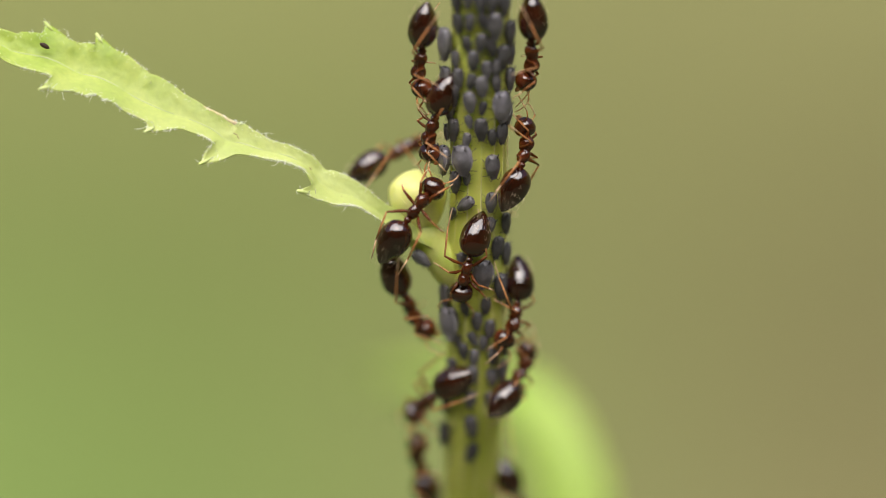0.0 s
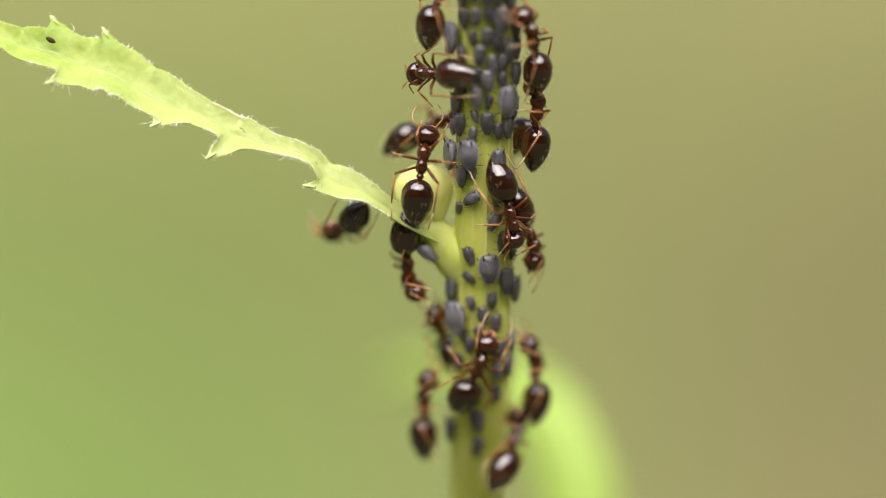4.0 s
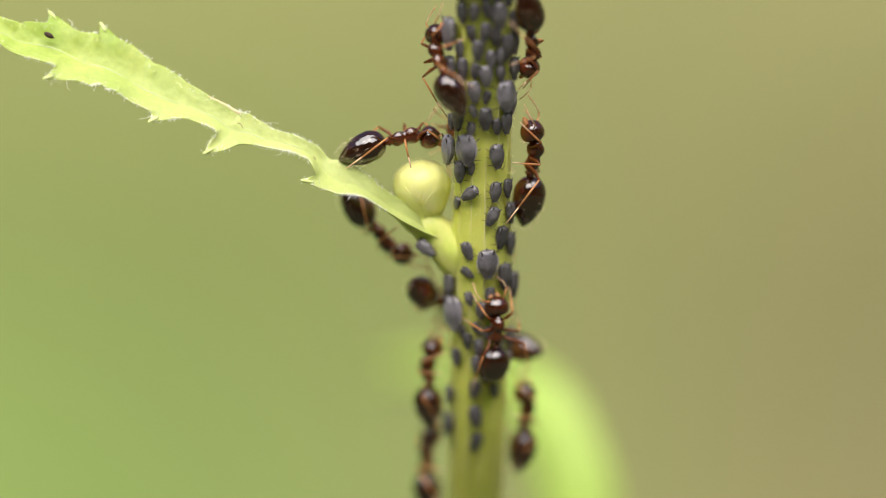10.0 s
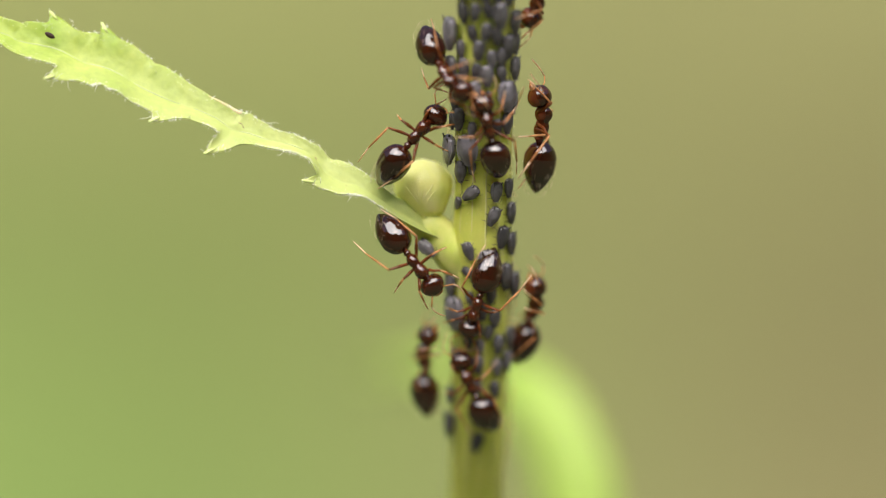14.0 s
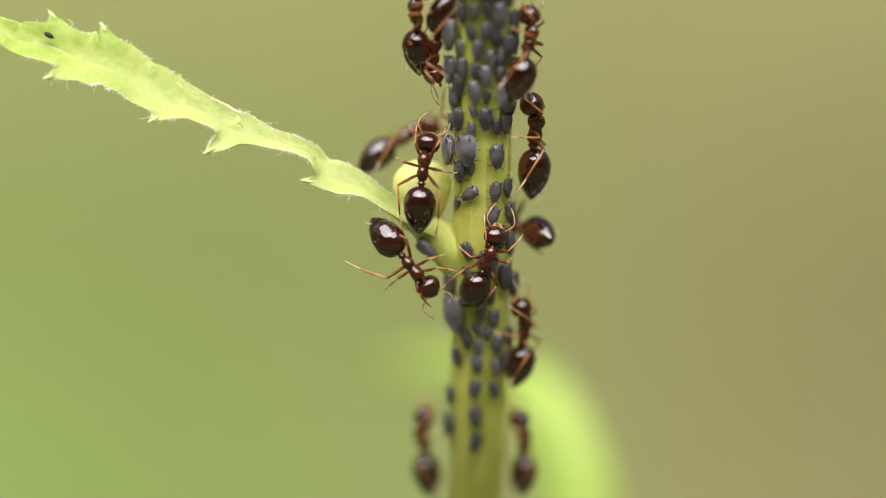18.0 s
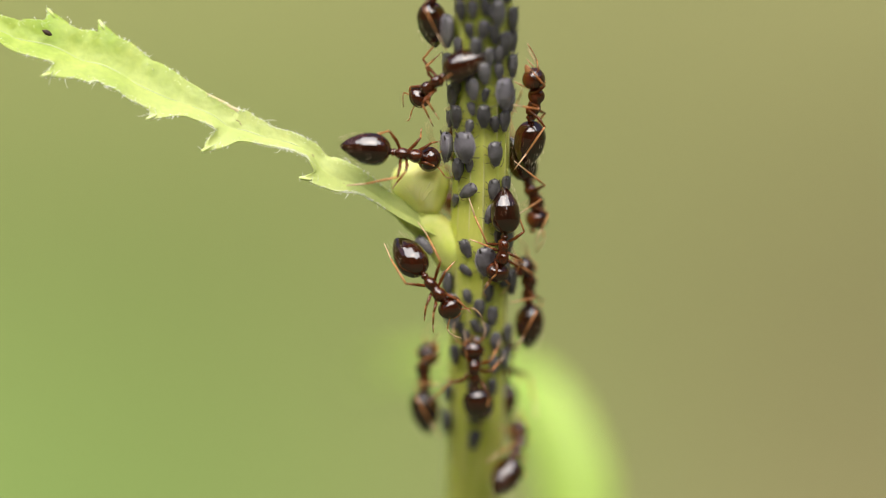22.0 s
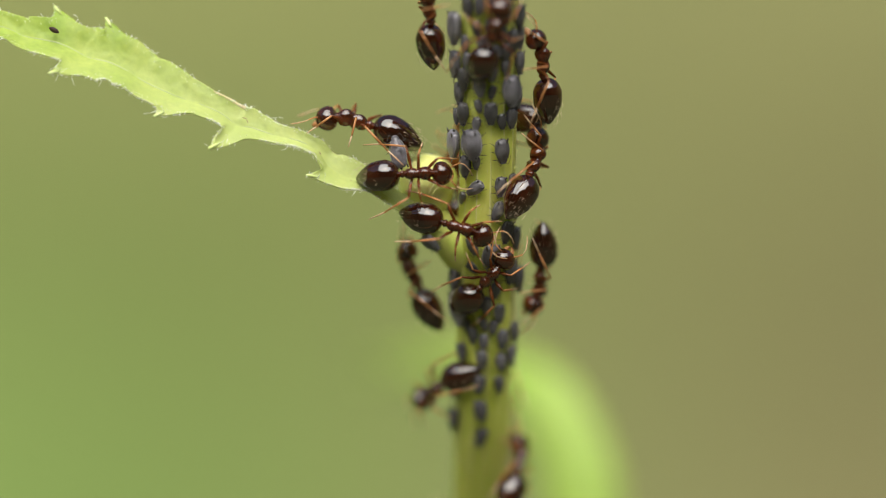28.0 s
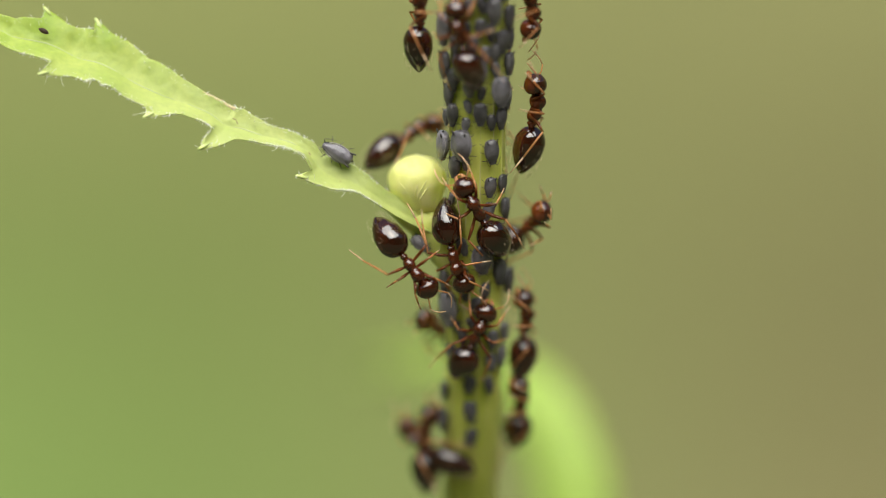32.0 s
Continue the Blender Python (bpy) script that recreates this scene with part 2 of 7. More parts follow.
def build_plant():
    plant = new("plant")
    plant.location = (0, 0, 0)
    tagged(plant, "green ribbed herb stem with a hairy toothed leaf and a bud", "plant")
    heights = list(np.linspace(-EYE_HEIGHT, -16, 24)) + list(np.linspace(-15, 15, 60)) + list(np.linspace(17, 60, 12))
    bm = bmesh.new()
    rings = []
    seg = 96
    for z in heights:
        ring = []
        for k in range(seg):
            a = 2 * math.pi * k / seg
            rib = max(0, math.cos(a * 13)) ** 2
            r = STEM_R * (0.955 + 0.045 * rib) + 0.02 * noise.noise(Vector((math.cos(a) * 2, math.sin(a) * 2, z * 0.3)))
            r *= 1 - 0.08 * max(0, min(1, (-6.6 - z) / 2)) + 0.10 * math.exp(-((z + 0.4) / 1.3) ** 2) + (0.0012 * max(0, -z - 15) if z < -15 else 0)
            ring.append(bm.verts.new(axis(z) + Vector((r * math.cos(a), r * math.sin(a), 0))))
        rings.append(ring)
    for a, b in zip(rings, rings[1:]):
        for k in range(seg):
            bm.faces.new((a[k], a[(k + 1) % seg], b[(k + 1) % seg], b[k]))
    bm.faces.new(rings[-1])
    up = (0, 0, EYE_HEIGHT)
    part("stem", bm, STEM, plant, "yellow-green ribbed stem", at=up)
    # pale ribs along the stem
    for k in range(13):
        a = 2 * math.pi * k / 13
        bm = tube([axis(z) + Vector((math.cos(a), math.sin(a), 0)) * (0.975 + 0.10 * math.exp(-((z + 0.4) / 1.3) ** 2)) for z in np.linspace(-16, 16, 34)],
                  [0.034 + 0.012 * math.sin(i * 1.3 + k) for i in range(34)], 6)
        part("rib", bm, RIB, plant, "pale raised rib", at=up)
    rnd = random.Random(31)
    hairs = bmesh.new()
    for _ in range(420):
        z, a = rnd.uniform(-10, 11), rnd.uniform(math.pi * 0.95, math.pi * 2.05)
        d = Vector((math.cos(a), math.sin(a), rnd.uniform(-0.5, 0.1)))
        root = axis(z) + Vector((math.cos(a), math.sin(a), 0)) * 0.96
        size = rnd.uniform(0.08, 0.2)
        tube([root, root + d * size * 0.6, root + d * size + Vector((0, 0, -0.05))], [0.012, 0.009, 0.003], 4, hairs)
    tagged(part("stem_hair", hairs, RIB, plant, "short pale hairs", at=up), kind="stuff")
    # the swelling where the leaf and the bud leave the stem
    base = smooth_line([(-3.3, -0.42, 2.44, 0.04), (-2.75, -0.46, 2.10, 0.13), (-2.2, -0.30, 1.76, 0.16), (-1.55, 0.05, 1.38, 0.28), (-0.98, 0.30, 1.10, 0.48), (-0.30, 0.48, 0.66, 0.66), (0.50, 0.75, -0.30, 0.72), (1.1, 1.2, -1.5, 0.42)], 72)
    bm = tube([r[:3] for r in base], [r[3] for r in base], 48)
    bm.normal_update()
    for v in bm.verts:            # crumpled, with shallow lengthwise folds
        v.co += v.normal * (0.05 * noise.noise(v.co * 1.6) + 0.02 * noise.noise(v.co * 5.5))
    part("node", bm, NODE, plant, "pale swollen leaf base", at=up)
    # the bud: young leaves folded over one another
    centre = Vector((-0.68, 0.20, 2.22))
    bud = new("bud")
    bud.parent = plant
    bud.matrix_basis = mm(*centre)
    bud["label"] = "pale round axillary bud of folded young leaves"

    def drawn_out(p):             # its foot tapers down into the stem
        low = max(0, -0.35 - p.z)
        return Vector((p.x + 0.30 * low, p.y + 0.10 * low, p.z - 0.25 * low))

    core = turned([(-1.03, 0.05), (-0.79, 0.61), (-0.23, 0.99), (0.35, 0.99), (0.81, 0.57), (0.97, 0.04)], 120, 60)
    bmesh.ops.rotate(core, verts=core.verts[:], matrix=Matrix.Rotation(radians(90), 3, "X"))
    for v in core.verts:          # upright pleats that run together at the foot
        turn = math.atan2(v.co.x, -v.co.y)
        pleat = abs(math.sin(turn * 6.5 + 0.5 + 1.2 * noise.noise(v.co * 1.3)))
        v.co *= 0.995 + 0.012 * pleat + 0.03 * noise.noise(v.co * 2.2)
        v.co = drawn_out(v.co)
    part("bud_core", core, BUD, bud)
    rnd = random.Random(8)
    for k in range(6):            # pale fold edges, fanning out from its foot over its face
        lean, long_ = radians(-30 + 15 * k + rnd.uniform(-3, 3)), rnd.uniform(1.0, 1.45) - 0.04 * k
        points = []
        for j in range(9):
            d = long_ * (0.06 + 0.94 * j / 8)
            x, z = -0.12 + d * math.sin(lean) + 0.03 * math.sin(5 * d + k), -0.74 + d * math.cos(lean)
            flat = Vector((x, -math.sqrt(max(0.05, 0.99 - x * x - z * z)), z))
            points.append(drawn_out(flat.normalized() * (1.012 + 0.006 * j / 8)))
        bm = tube(points, [rnd.uniform(0.9, 1.2) * 0.022 * math.sin(math.pi * (0.04 + 0.9 * j / 8)) for j in range(9)], 8)
        part("young_leaf", bm, TUFT, bud)
    for k in range(4):            # small soft lumps at its foot
        foot = Vector((-0.62 + 0.20 * k, 0.02 + 0.09 * k, 0.98 - 0.16 * k))
        way = Vector((rnd.uniform(-0.3, 0.3), -0.1, 1)).normalized() * rnd.uniform(0.34, 0.48)
        bm = tube(smooth_line([foot, foot + way * 0.3, foot + way * 0.7, foot + way], 14), [0.02 + 0.17 * math.sin(math.pi * j / 13.001) ** 0.6 for j in range(14)], 14)
        part("young_leaf", bm, NODE, plant, at=up)
    build_leaf(plant)
    build_lower_leaf(plant)


def blade(line, thick, n, across, curl, teeth=(), ruffle=0.0, edge_to=(0, 0.55, 0.83), pucker=0.0, fold=0.0, furrow=0.0):
    """A leaf blade: rows (x, y, z, half width) along its midrib, teeth as (share, side, reach, back, width)."""
    rows = smooth_line(line, n)
    bm = bmesh.new()
    grid, frames = [], []
    for i, (x, y, z, w) in enumerate(rows):
        p = Vector((x, y, z))
        a, b = rows[max(i - 1, 0)], rows[min(i + 1, n - 1)]
        along = Vector((b - a)[:3]).normalized()
        side = Vector(edge_to) - along * along.dot(Vector(edge_to))
        side = side.normalized()
        depth = along.cross(side)
        frames.append((p, along, side, depth, w))
        row = []
        for j in range(across):
            u = 2 * j / (across - 1) - 1
            edge = 1 + ruffle * noise.noise(Vector((i * 50 / n, u * 1.5, 3))) * abs(u)
            reach, back = w * edge, 0.0
            for share, sign, long_, slant, wide in teeth:
                near = (i / (n - 1) - share) * n / (1.9 * wide)
                if sign * u > 0 and abs(near) < 1.6:
                    peak = max(0, 1 - abs(near) / 1.6) ** 1.2 * abs(u) ** 3
                    reach += long_ * peak
                    back += slant * peak
            q = p + side * (u * reach) + along * back + depth * (curl * w * abs(u) ** 1.6 + fold * w * abs(u) + 0.12 * w * ruffle * 6 * abs(u) * noise.noise(Vector((x * 0.5, u * 2, 7))))
            q += depth * pucker * (noise.noise(Vector((x * 2.6, u * w * 2.6, 11))) + 0.5 * noise.noise(Vector((x * 6, u * w * 6, 5)))) * min(1, abs(u) * 4)
            slant = math.sin(5.2 * (x + 0.8 * abs(u) * w + 0.4 * noise.noise(Vector((x, u, 2)))) + (1.3 if u > 0 else 0))
            q += depth * furrow * (slant * min(1, abs(u) * 3) * (1 - 0.6 * abs(u)) - 0.4 * math.exp(-(u * w / 0.14) ** 2))
            row.append(bm.verts.new(q))
        grid.append(row)
    edges = [(row[0].co.copy(), row[-1].co.copy()) for row in grid]
    under = [[bm.verts.new(v.co - frames[i][3] * thick * (1 - 0.75 * abs(2 * j / (across - 1) - 1) ** 4)) for j, v in enumerate(row)] for i, row in enumerate(grid)]
    for i in range(n - 1):
        for j in range(across - 1):
            bm.faces.new((grid[i][j], grid[i][j + 1], grid[i + 1][j + 1], grid[i + 1][j]))
            bm.faces.new((under[i][j], under[i + 1][j], under[i + 1][j + 1], under[i][j + 1]))
        for j in (0, across - 1):
            bm.faces.new((grid[i][j], grid[i + 1][j], under[i + 1][j], under[i][j]))
    for i in (0, n - 1):
        for j in range(across - 1):
            bm.faces.new((grid[i][j], grid[i][j + 1], under[i][j + 1], under[i][j]))
    bmesh.ops.recalc_face_normals(bm, faces=bm.faces[:])
    return bm, frames, edges


# the midrib's line and half the blade's height across it: across, up, half height
LEAF_LINE = [(-24.0, 8.9, 0.05), (-20.5, 8.75, 0.40), (-18.2, 8.35, 0.46), (-16.5, 7.98, 0.47), (-15.41, 7.69, 0.48), (-14.87, 7.47, 0.60), (-13.6, 7.24, 0.74), (-12.65, 6.83, 0.96), (-11.95, 6.66, 0.97),
             (-11.27, 6.35, 0.98), (-10.58, 5.90, 0.92), (-9.56, 5.42, 0.82), (-8.80, 5.12, 0.60), (-7.98, 4.74, 0.54), (-7.4, 4.36, 0.60), (-6.85, 4.22, 0.55),
             (-6.18, 3.96, 0.40), (-5.45, 3.78, 0.34), (-5.0, 3.62, 0.34), (-4.55, 3.36, 0.40), (-4.15, 2.86, 0.56), (-3.6, 2.54, 0.60), (-2.95, 2.33, 0.46), (-2.4, 2.00, 0.40), (-1.7, 1.52, 0.38), (-0.9, 1.05, 0.34), (0.1, 0.4, 0.12)]
# teeth: tip across and up, where its root stands, side, width
LEAF_TEETH = [(-13.83, 8.36, -13.45, 1, 1.8), (-12.02, 7.96, -11.72, 1, 1.9), (-13.85, 5.95, -13.2, -1, 2.4),
              (-10.2, 4.46, -9.75, -1, 2.2), (-8.28, 3.34, -7.45, -1, 3.4), (-4.86, 2.40, -4.1, -1, 3.4)]


def build_leaf(plant):
    line = []
    for k, (x, z, h) in enumerate(LEAF_LINE):      # the blade is tipped back, so it is wider than it is tall
        a, b = LEAF_LINE[max(k - 1, 0)], LEAF_LINE[min(k + 1, len(LEAF_LINE) - 1)]
        c = math.cos(math.atan2(a[1] - b[1], b[0] - a[0]))
        w = h * c / (0.83 * c / math.sqrt(0.3025 + 0.689 * c * c))
        line.append((x, -0.8 + max(0, x + 2.4) * 0.35 + max(0, -14 - x) * 0.1, z - 0.23 * w, w))
    shape = dict(ruffle=0.09, pucker=0.022, fold=0.28)
    bm, frames, edges = blade(line, 0.13, 400, 5, 0.10, (), **shape)
    bm.free()
    teeth, tips = [], []
    for x, z, root_x, sign, wide in LEAF_TEETH:
        i = min(range(len(edges)), key=lambda k: abs(edges[k][sign > 0].x - root_x))
        p, along, side, depth, w = frames[i]
        edge = edges[i][sign > 0]
        ways = np.array([[side.x * sign, along.x], [side.z * sign, along.z]])
        reach, back = np.linalg.solve(ways, [x - edge.x, z - edge.z])
        teeth.append((i / (len(edges) - 1), sign, float(reach), float(back), wide))
        tips.append((edge, edge + side * sign * float(reach) + along * float(back)))
    bm, frames, edges = blade(line, 0.13, 460, 31, 0.10, teeth, furrow=0.018, **shape)
    bm.verts.ensure_lookup_table()
    faces = [[bm.verts[31 * i + j].co.copy() for j in range(31)] for i in range(460)]
    leaf = part("leaf", bm, LEAF, plant, "bright green narrow leaf with recurved teeth and white hairs", at=(0, 0, EYE_HEIGHT))
    hairs = bmesh.new()
    rnd = random.Random(19)
    for edge, tip in tips:
        for _ in range(7):
            at = edge.lerp(tip, rnd.uniform(0.2, 1))
            d = Vector((rnd.gauss(0, 1), rnd.uniform(-0.5, 0.2), rnd.gauss(0, 1))).normalized()
            size = 0.10 + rnd.uniform(0.02, 0.14)
            tube([at + d * 0.02, at + d * size * 0.7, at + d * size + Vector((-0.03, 0, 0.02))], [0.009, 0.007, 0.003], 4, hairs)
        way = (tip - edge).normalized()            # the pale gland at the end of a tooth
        part("tooth_tip", tube([tip - way * 0.42, tip - way * 0.24, tip - way * 0.06, tip + way * 0.02, tip + way * 0.07], [0.015, 0.058, 0.066, 0.055, 0.012], 12), TIP, leaf, "pale translucent tooth tip")
    rib = [(p + d * 0.004, w) for p, a, s, d, w in frames[8:-18:6] if p.x < -3.1]
    part("midrib", tube([p + Vector((0, 0.040, 0)) for p, w in rib], [(0.036 + 0.010 * math.sin(i * 0.9)) * min(1, (len(rib) - i) / 12) for i in range(len(rib))], 8), VEIN, leaf, "greyish sunken midrib")
    rnd = random.Random(9)
    for i in range(8, len(frames) - 8):
        p, along, side, depth, w = frames[i]
        if p.x > -1.9:
            break
        for _ in range(2):        # a fringe along both edges
            sign = rnd.choice((-1, -1, 1))
            if noise.noise(Vector((p.x * 1.1, sign, 4))) < -0.12:
                continue
            root = edges[i][sign > 0] - side * sign * rnd.uniform(0, 0.08) + along * rnd.uniform(-0.06, 0.06)
            out = (side * sign + along * rnd.uniform(-1.2, 0.9) + depth * rnd.uniform(-0.9, 0.6)).normalized()
            size = rnd.uniform(0.05, 0.17) if rnd.random() < 0.975 else rnd.uniform(0.3, 0.5)
            bend = along * rnd.uniform(-0.9, 0.5) * size
            tube([root, root + out * size * 0.4, root + out * size * 0.75 + bend * 0.3, root + out * size * 0.9 + bend * 0.8], [0.009, 0.008, 0.006, 0.002], 4, hairs)
    tagged(part("leaf_hair", hairs, HAIR, leaf, "short white hairs along its edge"), kind="stuff")
    down = bmesh.new()
    for _ in range(420):          # a short pale down near the edges
        i = rnd.randrange(8, len(frames) - 60)
        at = faces[i][rnd.choice((1, 2, 3, 4, 26, 27, 28, 29))]
        along, side, depth = frames[i][1:4]
        at = at + along * rnd.uniform(-0.03, 0.03) + side * rnd.uniform(-0.05, 0.05) + depth * 0.006
        lie = (along * rnd.uniform(-1, 1) + side * rnd.uniform(-1, 1) + depth * 0.3).normalized() * rnd.uniform(0.05, 0.12)
        tube([at, at + lie * 0.6, at + lie], [0.007, 0.006, 0.002], 4, down)
    tagged(part("leaf_down", down, DOWN, leaf, "fine pale down on the blade"), kind="stuff")
    for x, z, size, turn in ((-7.1, 4.42, 0.8, 20), (-7.0, 4.31, 0.55, 70), (-4.45, 3.20, 0.55, 60), (-3.35, 2.16, 0.9, 80)):
        spot = turned([(-0.11 * size, 0.01), (-0.04, 0.028), (0.04, 0.024), (0.10 * size, 0.01)], 8, 6, flat=0.6)
        ob = part("blotch", spot, BLUSH, leaf, "tiny brownish scar")
        ob.matrix_basis = pose(x * MM, -0.93 * MM, z * MM, 0, turn, 0) @ Matrix.Rotation(radians(90), 4, "Z")
    scar = [p + side * w * 0.98 + depth * 0.3 * w for p, along, side, depth, w in frames if -8.3 < (p + side * w).x < -7.0]
    part("scar", tube(scar[::6], [0.085 * math.sin(math.pi * (0.1 + 0.8 * k / len(scar[::6]))) for k in range(len(scar[::6]))], 8), PINK, leaf, "pinkish healed edge")
    speck = turned([(-0.20, 0.01), (-0.09, 0.075), (0.07, 0.08), (0.19, 0.02)], 10, 8, flat=1.1)
    ob = part("speck", speck, SPOT, leaf, "tiny dark brown speck")
    ob.matrix_basis = pose(-13.79 * MM, -1.05 * MM, 7.51 * MM, 0, 28, 0) @ Matrix.Rotation(radians(90), 4, "Z")


def build_lower_leaf(plant):
    line = [(1.4, 8.9, -30, 0.3), (3.6, 14, -24, 0.8), (5.2, 19, -17.5, 1.4), (5.6, 20.5, -12, 1.55), (5.15, 21.5, -8.6, 1.5), (3.7, 23, -6.0, 1.3),
            (1.4, 26, -4.9, 1.0), (-1.2, 31, -4.9, 0.7), (-3.4, 36, -5.6, 0.06)]
    bm, frames, edges = blade(line, 0.25, 70, 11, 0.2, (), 0.05, (0.8, 0, 0.6))
    part("lower_leaf", bm, FAR_LEAF, plant, "light green arching leaf with a bent-over tip", at=(0, 0, EYE_HEIGHT))


# ---- aphids ----
def build_aphid(skin, wide, waxy=False):
    aphid = new("aphid")
    body = turned([(-0.47, 0.06), (-0.455, 0.16), (-0.38, 0.235), (-0.22, 0.275), (-0.02, 0.28), (0.14, 0.24), (0.27, 0.185), (0.37, 0.148), (0.435, 0.12), (0.465, 0.05)], 28, 40, flat=0.70, wide=wide, lift=0.21)
    for v in body.verts:          # a domed back inside a raised rim, and shallow rings
        x, y, z = v.co
        half = wide * max(0.06, 0.29 * math.sqrt(max(0.02, 1 - ((y + 0.08) / 0.46) ** 2)))
        across = abs(x) / half
        if z > 0.21:
            v.co.z += 0.022 * math.exp(-((across - 0.86) / 0.10) ** 2) - 0.030 * math.exp(-((across - 0.66) / 0.13) ** 2)
            v.co.z += 0.004 * math.sin(y * 48) * max(0, 1 - across)
            v.co.z += 0.020 * noise.noise(v.co * 9)
        v.co.x *= 1 + 0.008 * math.sin(y * 60)
    part("body", body, skin, aphid)
    if waxy:                      # a powdery pale line round the edge of the back
        for s in (-1, 1):
            edge = [(s * wide * 0.30 * math.sqrt(max(0.0, 1 - ((y + 0.06) / 0.46) ** 2)), y, 0.25 + 0.02 * math.sin(9 * y)) for y in np.linspace(-0.42, 0.33, 16)]
            part("rim", tube(edge, [0.006 + 0.011 * math.sin(math.pi * k / 15) for k in range(16)], 6), POWDER, aphid, "pale powdery rim")
    for s in (-1, 1):
        part("cornicle", tube([(s * 0.16, -0.33, 0.30), (s * 0.19, -0.42, 0.34), (s * 0.20, -0.50, 0.36)], [0.034, 0.026, 0.023], 7), APHID_LEG, aphid, "short black tube")
        part("antenna", tube([(s * 0.07, 0.42, 0.26), (s * 0.15, 0.50, 0.29), (s * 0.22, 0.38, 0.31), (s * 0.28, 0.18, 0.31)], [0.015, 0.011, 0.008, 0.005], 5), APHID_LEG, aphid)
        part("eye", turned([(0.33, 0.005), (0.355, 0.03), (0.38, 0.005)], 8, 6), EYE, aphid).location = (s * 0.12 * MM, 0, 0.26 * MM)
        for y, reach, back in ((0.22, 0.06, 0.10), (0.05, 0.07, -0.05), (-0.12, 0.08, -0.20)):
            part("leg", tube([(s * 0.12, y, 0.16), (s * (0.18 + reach * 0.7), y + back * 0.5, 0.24), (s * (0.24 + reach), y + back, 0.06), (s * (0.28 + reach), y + back * 1.2, 0.0)],
                             [0.014, 0.013, 0.009, 0.006], 5), APHID_LEG, aphid)
    part("tail", turned([(-0.54, 0.005), (-0.49, 0.035), (-0.43, 0.05)], 8, 6), APHID_LEG, aphid).location = (0, 0, 0.22 * MM)
    return tagged(aphid, "matte dark grey aphid feeding on the stem", "aphid", "aphids on the stem")


def on_stem(z, degrees, turn, out=0.0, tilt=0.0):
    """A pose on the stem's skin: degrees round it (0 faces the lens), turned on its feet by turn."""
    a = radians(degrees)
    n = Vector((math.sin(a), -math.cos(a), 0))
    up = Vector((0, LEAN, 1)).normalized()
    side = up.cross(n).normalized()
    n = side.cross(up)
    m = Matrix((side * -1, up, n)).transposed()
    if m.determinant() < 0:
        m = Matrix((side, up, n)).transposed()
    p = axis(z) + n * (STEM_R + out)
    return Matrix.Translation(Vector((p.x, p.y, EYE_HEIGHT + p.z)) * MM) @ m.to_4x4() @ pose(0, 0, 0, tilt, 0, turn)


def aphids(first, rows):
    """Rows: height, degrees round the stem, length, turn."""
    for z, degrees, size, turn in rows:
        ob = copy_thing(first, Matrix())
        flank = abs(degrees) > 72
        ob.matrix_basis = on_stem(z, max(-72, min(72, degrees)), turn, 0.02 if flank else -0.06) @ Matrix.Scale(size / 0.95, 4)


DARK_APHID, PALE_APHID = build_aphid(APHID, 1.0), build_aphid(WAX, 1.12, True)


